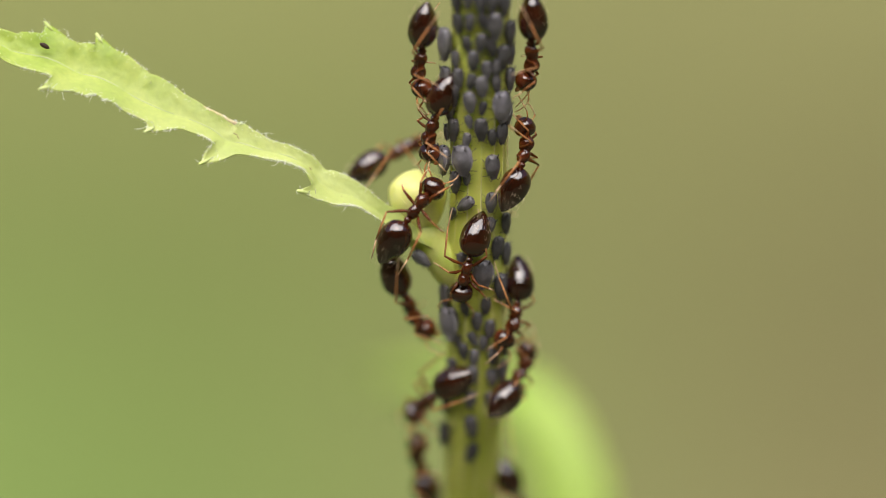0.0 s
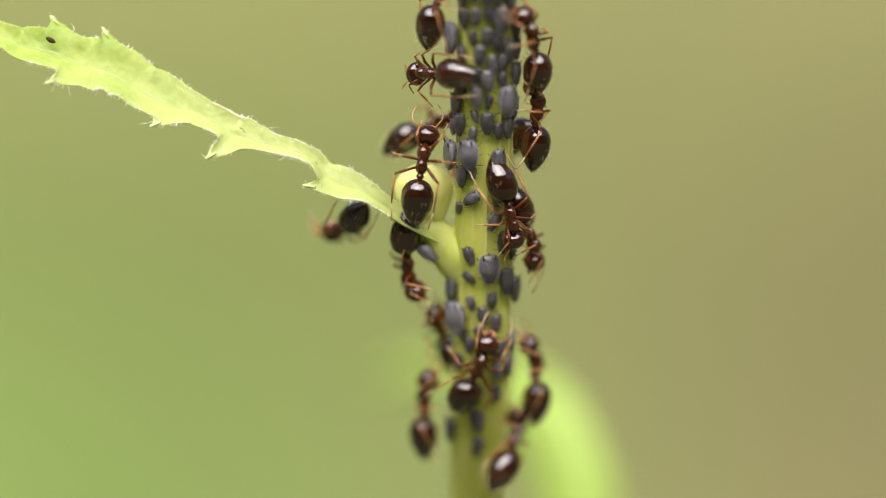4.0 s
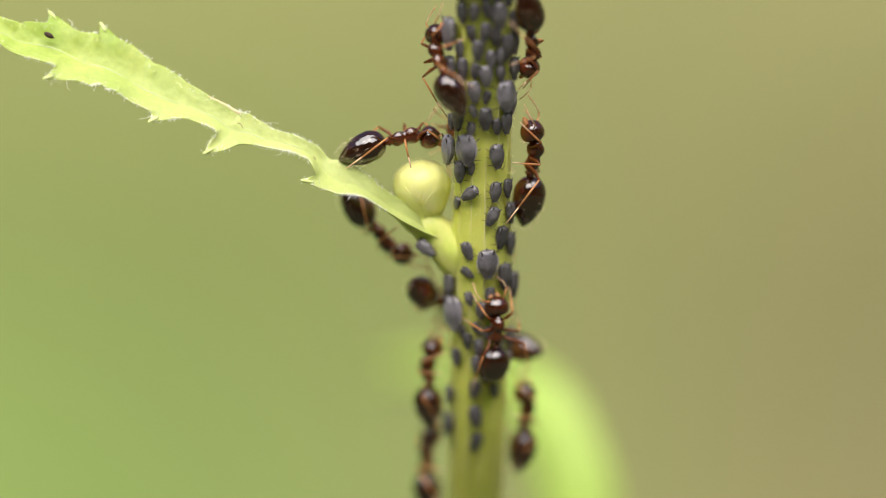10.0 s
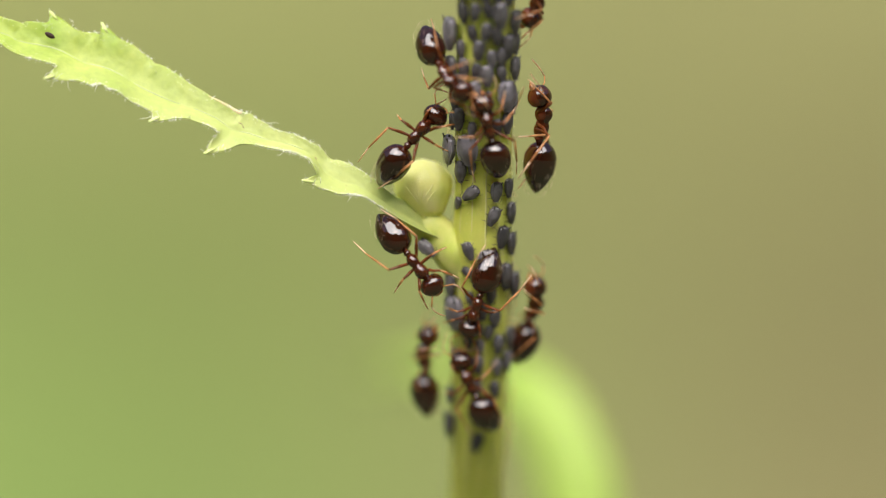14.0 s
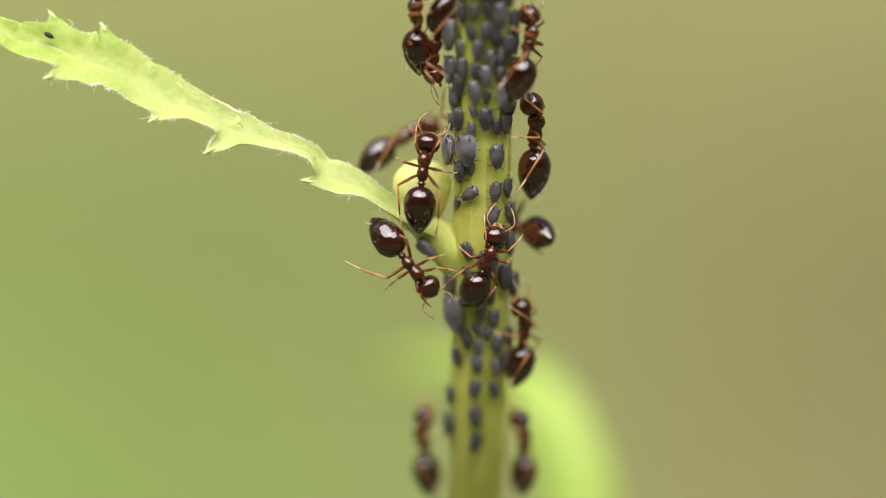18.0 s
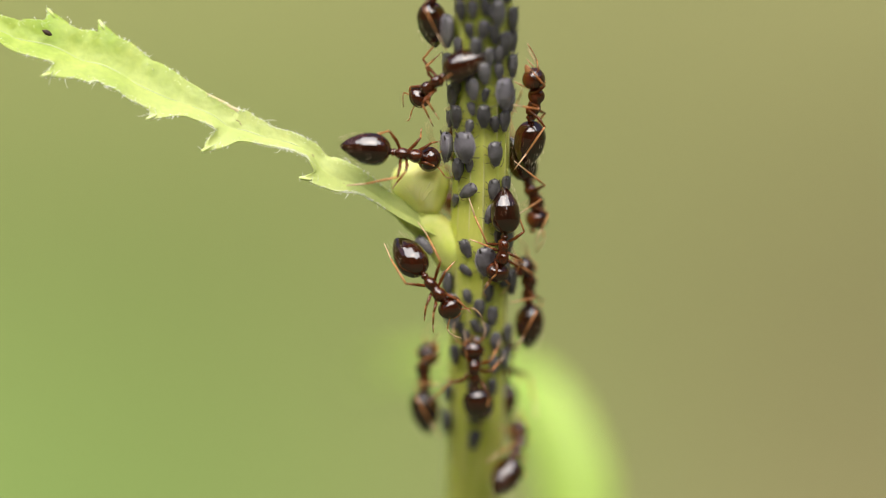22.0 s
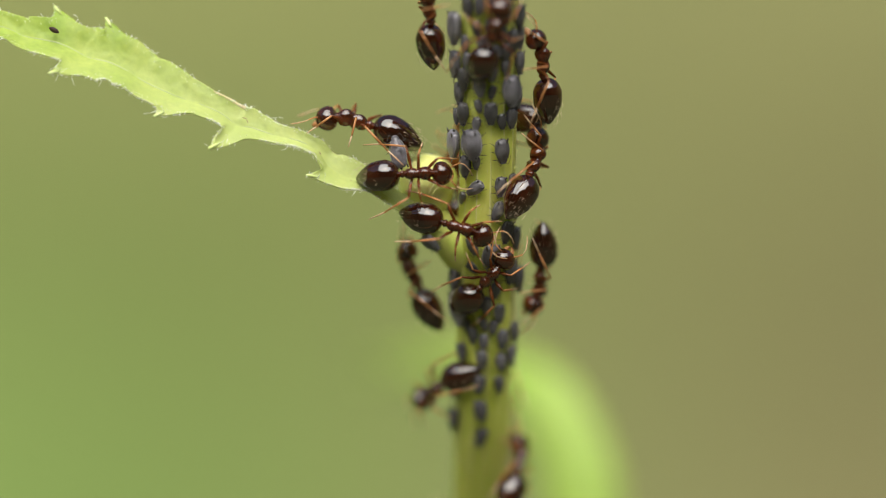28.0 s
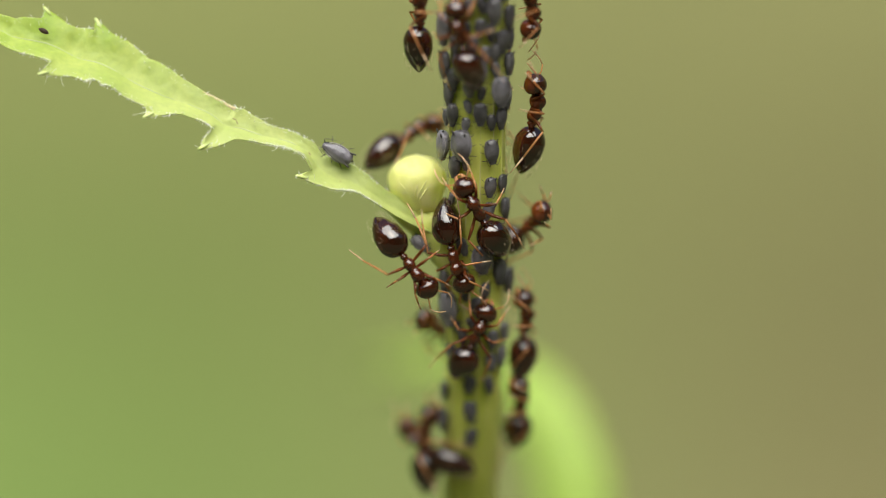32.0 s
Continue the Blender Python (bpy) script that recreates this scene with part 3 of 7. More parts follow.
def place_aphids():
    dark, pale = DARK_APHID, PALE_APHID
    tagged(pale, "large plum-grey waxy aphid feeding on the stem")
    aphids(dark, [(9.12, -48, 0.72, 184), (9.32, -22, 0.7, 176), (9.2, 0, 0.75, 182), (9.25, 22, 0.8, 170), (9.05, 47, 0.8, 180), (8.43, -43, 0.75, 186), (8.53, -19, 0.65, 175), (8.59, 4, 0.6, 190), (8.4, 25, 1, 183), (8.03, 66, 0.9, 178), (7.79, -24, 0.6, 188), (7.86, 1, 0.7, 172), (7.68, 21, 0.7, 186), (7.29, 44, 0.9, 180), (7.27, 71, 0.8, 176), (7.19, -50, 0.65, 190), (7.24, -11, 0.75, 178), (6.94, 12, 0.65, 185), (6.96, 31, 0.7, 176), (6.57, -40, 0.75, 182), (6.38, -84, 1, 180), (6.53, -15, 0.6, 170), (6.37, 4, 0.8, 184), (6.39, 32, 0.62, 190), (6.42, 71, 0.85, 178)])
    aphids(dark, [(5.95, -50, 0.85, 182), (5.82, -16, 0.8, 186), (5.26, 63, 0.8, 176), (5.4, -64, 0.85, 180), (5.13, -18, 0.5, 195), (4.76, -50, 0.85, 178), (4.9, 4, 0.85, 181), (4.59, 25, 0.6, 186), (4.64, 46, 0.78, 178), (4.5, -22, 0.55, 170), (4.58, -84, 0.6, 182), (5.62, 6, 0.5, 168), (3.57, 25, 0.92, 185), (3.15, -21, 0.5, 176), (2.97, -43, 0.82, 176), (2.34, 55, 0.7, 180), (1.42, 65, 0.8, 180), (2.28, -22, 0.75, 130), (2.33, 24, 0.75, 176), (1.48, 19, 0.75, 155), (0.69, 38, 0.85, 168), (0.33, 67, 0.85, 178), (0.25, -24, 0.7, 200)])
    aphids(dark, [(-0.25, -70, 0.65, 215), (-0.53, -24, 0.55, 235), (-0.71, 46, 1, 180), (-1.14, 82, 0.95, 178), (-1.16, -71, 1, 178), (-1.84, 2, 0.7, 180), (-2.15, 26, 0.72, 180), (-2.48, -4, 0.55, 205), (-2.94, -22, 0.62, 182), (-3.62, -46, 0.7, 186), (-3.13, -2, 0.6, 178), (-3.76, -4, 0.7, 182), (-3.11, 34, 0.75, 178), (-3.05, 71, 0.8, 184), (-3.83, 60, 0.8, 174), (-1.44, -20, 0.55, 196), (-1.32, 18, 0.65, 178), (-3.91, 32, 0.7, 186), (-4.66, -7, 0.7, 173), (-4.72, 29, 0.65, 185), (-5.63, -4, 0.84, 186), (-6.6, -2, 0.75, 165), (-6.19, -67, 0.9, 178), (-5.12, -69, 0.7, 172), (-2.63, -35, 0.5, 190), (-2.64, 15, 0.55, 172)])
    aphids(dark, [(1.81, -54, 0.5, 160)])
    aphids(pale, [(7.61, -84, 1.2, 178), (3.6, -84, 1.1, 172), (3.8, -26, 1.15, 184), (5.61, 40, 1.16, 183), (-0.16, 11, 1.1, 183), (-2.05, -48, 1.28, 188)])
    for x, y, z, turn, size in ((-0.54, 0.08, 0.02, 132, 0.78),):   # on the leaf base
        ob = copy_thing(dark, Matrix())
        ob.matrix_basis = mm(x, y, z, 90, turn, 0) @ Matrix.Scale(size / 0.95, 4)
        tagged(ob, "small dark grey aphid on the swollen leaf base")
    dark.matrix_basis = on_stem(10.5, 20, 0)
    pale.matrix_basis = on_stem(10.2, -30, 0)


# ---- ants ----
def build_ant():
    """A worker ant, head towards +y, feet at z = 0."""
    ant = new("ant")
    gaster = turned([(-2.48, 0.012), (-2.42, 0.10), (-2.26, 0.245), (-2.00, 0.41), (-1.71, 0.53), (-1.40, 0.58), (-1.10, 0.555), (-0.86, 0.44), (-0.72, 0.27), (-0.65, 0.08)], 36, 48, flat=0.96, lift=0.62)
    for v in gaster.verts:        # steps where one plate slides under the next
        for edge in (-1.20, -1.74, -2.14):
            v.co += Vector((v.co.x, 0, v.co.z - 0.62)) * 0.022 * max(0, 1 - abs(v.co.y - edge - 0.05) / 0.09)
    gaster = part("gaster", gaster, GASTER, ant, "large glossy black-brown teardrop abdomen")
    rnd = random.Random(2)
    hair = bmesh.new()
    for _ in range(130):
        y = rnd.choice((-1.30, -1.66, -1.72, -1.95, -2.02, -2.20, -2.36)) + rnd.uniform(-0.03, 0.03)
        r = 0.59 * math.sqrt(max(0.02, 1 - ((y + 1.40) / 1.20) ** 2))
        a = rnd.uniform(0, 2 * math.pi)
        d = Vector((math.cos(a), 0, math.sin(a)))
        root = Vector((0, y, 0.62)) + d * r * 0.97
        tube([root, root + d * 0.016 + Vector((0, -0.08, 0)), root + d * 0.008 + Vector((0, -0.17, 0))], [0.0019, 0.0016, 0.0008], 3, hair)
    tagged(part("seta", hair, SETA, gaster, "short pale bristles"), kind="stuff")
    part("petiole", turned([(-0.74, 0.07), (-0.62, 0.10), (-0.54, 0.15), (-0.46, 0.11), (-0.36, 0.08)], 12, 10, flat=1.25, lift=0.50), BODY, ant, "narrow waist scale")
    thorax = turned([(-0.46, 0.08), (-0.38, 0.17), (-0.24, 0.215), (-0.10, 0.205), (0.00, 0.172), (0.08, 0.18), (0.18, 0.23), (0.32, 0.255), (0.46, 0.22), (0.57, 0.13), (0.66, 0.08)], 22, 34, flat=1.2, lift=0.52)
    for v in thorax.verts:        # the back rises to the front lobe and drops steeply at the waist
        v.co.z += 0.05 * math.sin(3.0 * v.co.y + 0.9) - 0.05 * max(0, -v.co.y - 0.25)
        v.co.x *= 1 - 0.12 * max(0, v.co.z - 0.6) / 0.2
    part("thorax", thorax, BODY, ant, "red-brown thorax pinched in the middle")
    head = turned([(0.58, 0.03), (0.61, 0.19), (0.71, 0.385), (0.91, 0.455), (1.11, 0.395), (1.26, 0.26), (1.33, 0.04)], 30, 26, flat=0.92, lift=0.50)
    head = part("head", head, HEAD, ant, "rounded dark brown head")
    nod = Matrix.Translation((0, 0.6 * MM, 0.5 * MM))
    head.matrix_basis = nod @ pose(0, 0, 0, -22) @ nod.inverted()
    for s in (-1, 1):
        part("eye", turned([(0.93, 0.01), (0.965, 0.055), (1.035, 0.06), (1.08, 0.01)], 10, 8, flat=1.2), EYE, head).location = (s * 0.355 * MM, 0, 0.61 * MM)
        part("mandible", tube([(s * 0.13, 1.12, 0.42), (s * 0.14, 1.28, 0.38), (s * 0.11, 1.40, 0.35), (s * 0.01, 1.47, 0.33)], [0.085, 0.10, 0.065, 0.02], 9), LEG, head, "red-brown jaw")
        antenna = part("antenna", tube([(0, 0, 0), (s * 0.22, 0.18, 0.10), (s * 0.40, 0.34, 0.08)], [0.025, 0.023, 0.027], 7), LEG, ant, at=(s * 0.14, 1.13, 0.40))
        part("flagellum", tube([(s * 0.40, 0.34, 0.08), (s * 0.44, 0.52, -0.04), (s * 0.38, 0.74, -0.22), (s * 0.27, 0.92, -0.38)], [0.021, 0.022, 0.025, 0.016], 7), TARSUS, antenna, "pale bent feeler tip")
        for y, knee, foot, tip in ((0.36, (0.36, 0.42, 0.38), (0.50, 0.84, -0.10), (0.56, 1.10, -0.40)),
                                   (0.06, (0.56, 0.02, 0.44), (0.90, 0.10, -0.12), (1.10, 0.16, -0.44)),
                                   (-0.18, (0.70, -0.40, 0.48), (0.84, -1.40, -0.06), (0.84, -2.02, -0.40))):
            k, f, e = ((s * p[0], p[1], p[2]) for p in (knee, foot, tip))
            mid = (k[0] * 0.5, k[1] * 0.5, k[2] * 0.5 + 0.05)
            leg = part("leg", tube([(0, 0, 0), (s * 0.08, k[1] * 0.1, -0.02), mid, k], [0.050, 0.050, 0.064, 0.036], 8), FEMUR, ant, at=(s * 0.13, y, 0.40))
            part("tibia", tube([k, [(a + b) / 2 for a, b in zip(k, f)], f], [0.034, 0.040, 0.028], 7), LEG, leg)
            part("tarsus", tube([f, [(a + b) / 2 for a, b in zip(f, e)], e], [0.031, 0.027, 0.017], 6), TARSUS, leg, "pale thin foot")
    return tagged(ant, "glossy dark brown ant with amber legs tending aphids", "ant", "ants on the plant")


ground()
backdrop()
surroundings()
build_plant()
place_aphids()
first_ant = build_ant()


def ant_worker(size):
    ob = copy_thing(first_ant, Matrix())
    ob.scale = (size, size, size)
    return ob


SWING = random.Random(11)


def go(size, rows):
    """An ant and its way: seconds, millimetres, degrees. Its legs and feelers swing as it walks."""
    ob = ant_worker(size)
    walk(ob, [(t, mm(x, y, z, a, b, c)) for t, x, y, z, a, b, c in rows])
    waist = Matrix.Translation((0, -0.66 * MM, 0.56 * MM))
    droop, bends = SWING.uniform(26, 34), []
    for t, x, y, z, a, b, c in rows:      # the abdomen droops towards the plant, less so on the stem's flanks
        bends.append((t, droop * (0.15 + 0.85 * abs(pose(0, 0, 0, a, b, c)[1][2])) + 3 * math.sin(1.7 * t + droop)))
    for gaster in ob.children:
        if gaster.name.startswith("gaster"):
            walk(gaster, [(t, waist @ pose(0, 0, 0, bend) @ waist.inverted()) for t, bend in bends])
    limbs = [o for o in ob.children if o.name.startswith(("leg", "antenna"))]
    for k, limb in enumerate(limbs):
        home, feeler = limb.location.copy(), limb.name.startswith("antenna")
        rest = SWING.uniform(-14, 14), SWING.uniform(-8, 8)
        steps, phase = [], SWING.uniform(-0.4, 0.4) + (k % 2) * math.pi + (home.x > 0) * math.pi
        t, way = 0.0, 0.0
        while t < 32.001:
            at = [np.interp(t, [r[0] for r in rows], [r[i] for r in rows]) for i in (1, 2, 3)]
            then = [np.interp(t + 0.4, [r[0] for r in rows], [r[i] for r in rows]) for i in (1, 2, 3)]
            pace = min(1.0, math.dist(at, then) / 0.6)
            way += 2.3 * pace + 0.15
            if feeler:
                turn, lift = rest[0] + 16 * math.sin(way * 1.3 + phase), rest[1] + 12 * math.sin(way * 0.9 + 2 * phase + t)
            else:
                turn, lift = rest[0] + 22 * pace * math.sin(way + phase), rest[1] + 10 * pace * math.cos(way + phase)
            steps.append((t, Matrix.Translation(home) @ pose(0, 0, 0, 0, lift * (-1 if home.x > 0 else 1), turn)))
            t += 0.4
        walk(limb, steps)


def motions():
    """Every ant's way over the plant."""
    go(0.93, [(0, -0.10, -1.75, 6.79, -86, -20, 95), (0.5, -0.07, -1.80, 6.91, -89, -20, 95), (1, -0.06, -1.88, 7.14, -88, -20, 95), (1.5, 0.03, -1.92, 7.25, -87, -20, 95), (2, 0.09, -1.98, 7.59, -86, -31, 95), (2.7, 0.10, -3.34, 11.20, -92, -20, 95), (3.9, 0.43, -4.16, 11.19, -103, -15, 130), (5.1, 1.15, -4.58, 11.19, -109, -6, 163), (6.3, 1.91, -4.49, 11.19, -109, 5, -165), (6.65, 1.91, -3.65, 8.95, -142, 70, 164), (7, 1.92, -2.80, 6.71, 89, 35, 35), (7.25, 1.39, -2.81, 6.73, 96, 10, 5), (7.5, 0.86, -2.82, 6.76, 114, -8, -29), (8, 0.77, -3.29, 8.03, 125, 7, -31), (8.25, 0.55, -2.88, 8.03, 105, -15, -56), (8.5, 0.33, -2.47, 8.03, 94, -43, -77), (9, 0.08, -1.74, 6.77, 93, 20, -85), (9.5, 0.05, -1.95, 7.35, 92, 20, -85), (9.68, 0.05, -2.40, 8.59, 92, -40, -87), (9.85, 0.05, -2.84, 9.82, -99, -80, 103), (10.03, 0.05, -3.29, 11.06, -92, -20, 95), (10.18, 0.77, -4.50, 11.06, -107, -10, 152), (10.32, 2.08, -4.51, 11.06, -108, 9, -155), (10.47, 2.73, -3.48, 11.05, -93, 20, -99), (11, 3.06, -1.76, 6.89, -45, 25, -96), (11.5, 3.15, -1.75, 6.82, -52, 24, -95), (12.03, 2.99, -3.29, 11.06, -92, 20, -95), (12.47, 2.53, -4.01, 11.08, -102, 16, -129), (13, 2.62, -3.12, 9.01, -96, 33, -128), (13.35, 2.56, -3.95, 11.08, -101, 16, -126), (13.65, 2.79, -3.28, 11.06, -92, 20, -95), (14, 2.80, -2.47, 8.86, -96, 26, -96), (14.5, 2.67, -2.91, 9.11, -100, 30, -109), (15.1, 2.68, -3.71, 11.05, -97, 18, -112), (32, 2.87, -3.23, 10.91, -92, 20, -95)])
    go(0.95, [(0, 2.79, -1.86, 7.10, -94, 20, -95), (0.5, 2.79, -1.83, 7.03, -92, 20, -95), (1, 2.79, -1.76, 6.83, -92, 20, -95), (1.5, 2.63, -1.77, 5.87, -94, 1, -102), (2, 2.70, -1.17, 5.19, -96, 19, -95), (2.12, 2.54, -0.56, 5.12, -84, 18, -63), (2.23, 2.11, -0.10, 5.05, -74, 11, -32), (2.35, 1.53, 0.11, 4.98, -70, 1, -3), (2.65, 1.53, -0.19, 5.83, -70, 1, -2), (2.77, 2.54, -0.91, 5.97, -39, 29, -35), (2.88, 2.53, -2.14, 6.11, -19, 69, -60), (3, 1.53, -2.73, 6.26, -172, 69, 107), (3.23, 2.54, -2.13, 6.12, -16, 68, -57), (3.47, 2.52, -0.88, 5.99, -38, 28, -33), (3.7, 1.47, -0.20, 5.86, -70, -0, 1), (21.3, 1.52, 1.31, 1.63, -70, 1, -4), (21.65, 2.18, 0.93, 1.63, -67, 9, -43), (22, 2.84, 0.55, 1.63, -69, 17, -82), (22.35, 2.20, 0.93, 1.62, -67, 9, -43), (22.7, 1.56, 1.32, 1.62, -70, 2, -5), (23.8, 1.55, 1.63, 0.73, -70, 2, -6), (24.03, 0.39, 1.64, 0.81, -52, 19, -51), (24.27, -0.60, 0.54, 0.88, -51, 44, -99), (24.5, -0.45, -1.22, 0.95, -86, 57, -175), (25, 0.27, -1.22, 0.75, -64, 76, -154), (25.5, 0.13, -1.22, -0.48, -91, 36, 178), (27.5, 0.40, -1.22, 0.38, -68, 69, -157), (28, 0.42, -1.22, 0.50, -65, 71, -154), (28.5, -0.65, -1.22, -0.22, -89, 49, -179), (28.75, -0.57, -0.00, -0.84, -114, 18, 130), (29, -0.50, 1.22, -1.47, -109, -19, 94), (29.5, -0.27, 1.72, -1.94, -110, -4, 102), (30, 0.01, 1.71, -2.01, -99, -4, 100), (30.5, 0.03, 1.79, -2.28, -103, -17, 106), (30.68, 0.74, 2.30, -2.39, -81, -16, 49), (30.85, 1.45, 2.81, -2.51, -70, 1, -3), (31.15, 1.45, 2.24, -0.93, -70, 1, -2), (31.27, 0.49, 1.77, -0.82, -79, -13, 47), (31.38, 0.20, 0.73, -0.70, -96, -14, 99), (31.5, 0.78, -0.13, -0.58, -107, -3, 149), (32, 0.89, -0.24, -0.44, -108, 10, 149)])
    go(0.93, [(0, 0.25, -1.29, 4.48, -86, -26, 111), (0.5, 0.52, -1.91, 5.05, -103, -29, 141), (1, 0.22, -1.63, 5.62, -87, -48, 119), (1.5, 0.28, -1.74, 5.64, -96, -50, 126), (2, 0.00, -1.40, 6.05, -81, -35, 96), (2.5, -0.16, -1.49, 6.50, -77, -46, 96), (2.67, -0.20, -1.39, 6.06, 44, -78, -32), (2.83, -0.23, -1.29, 5.63, 78, -30, -74), (3, -0.27, -1.18, 5.20, 75, 21, -86), (3.17, -0.26, -1.19, 5.56, 84, -22, -70), (3.33, -0.26, -1.20, 5.92, 77, -66, -48), (3.5, -0.25, -1.21, 6.28, -56, -66, 98), (4.5, 0.01, -1.39, 6.28, 99, -46, -69), (5.5, 0.26, -1.56, 6.28, 94, 20, -84), (5.73, 0.42, -0.96, 6.24, 82, 18, -117), (5.97, 0.85, -0.51, 6.20, 74, 11, -149), (6.2, 1.44, -0.31, 6.17, 70, 1, -178), (16.3, 1.51, -0.19, 5.83, 70, -0, 179), (16.53, 0.70, -0.51, 5.90, 78, 9, -141), (16.77, 0.28, -1.26, 5.97, 90, 12, -98), (17, 0.43, -2.10, 6.05, 101, 6, -57), (17.5, 0.32, -2.04, 6.83, 91, 29, -78), (18, -0.37, -2.29, 8.23, 93, 22, -86), (18.5, -0.17, -2.81, 9.68, 92, 22, -86), (18.73, -0.16, -2.96, 10.11, 100, 81, -76), (18.97, -0.15, -3.11, 10.54, -92, 39, 93), (19.2, -0.15, -3.26, 10.97, -91, -20, 94), (22.8, 0.76, -4.18, 10.97, -106, -12, 143), (23.03, 0.76, -4.01, 10.47, -113, 44, 123), (23.27, 0.75, -3.84, 9.97, 138, 67, 5), (23.5, 0.75, -3.67, 9.47, 108, 13, -35), (24, 1.60, -4.04, 9.63, 121, -5, 3), (24.12, 1.61, -4.18, 10.07, 142, -55, -36), (24.23, 1.62, -4.32, 10.50, -125, -50, -143), (24.35, 1.62, -4.45, 10.94, -110, 1, -177), (24.65, 1.76, -4.43, 10.93, -110, 3, -171), (25, 1.79, -3.01, 7.07, -116, 20, -175), (25.5, 1.58, -2.99, 6.87, -111, 16, 175), (26.17, 2.08, -2.89, 6.92, -145, 47, 164), (26.83, 2.47, -2.55, 6.97, 144, 59, 112), (27.5, 2.65, -2.09, 7.02, 90, 35, 77), (28, 2.87, -1.58, 6.32, 85, -20, 85), (28.5, 2.96, -1.77, 6.85, 91, -20, 85), (29, 2.60, -2.63, 8.00, 89, -40, 66), (29.5, 2.56, -2.93, 8.44, 97, -29, 59), (29.67, 2.62, -2.78, 8.43, 87, 29, 60), (29.83, 2.68, -2.63, 8.42, 8, 82, -12), (30, 2.74, -2.49, 8.42, -86, 31, -100), (30.5, 2.86, -2.13, 7.87, -86, 22, -95), (31, 2.82, -2.21, 8.22, -95, 35, -96), (31.5, 2.74, -2.42, 8.17, -84, 22, -98), (32, 2.83, -2.28, 8.27, -83, 21, -95)])
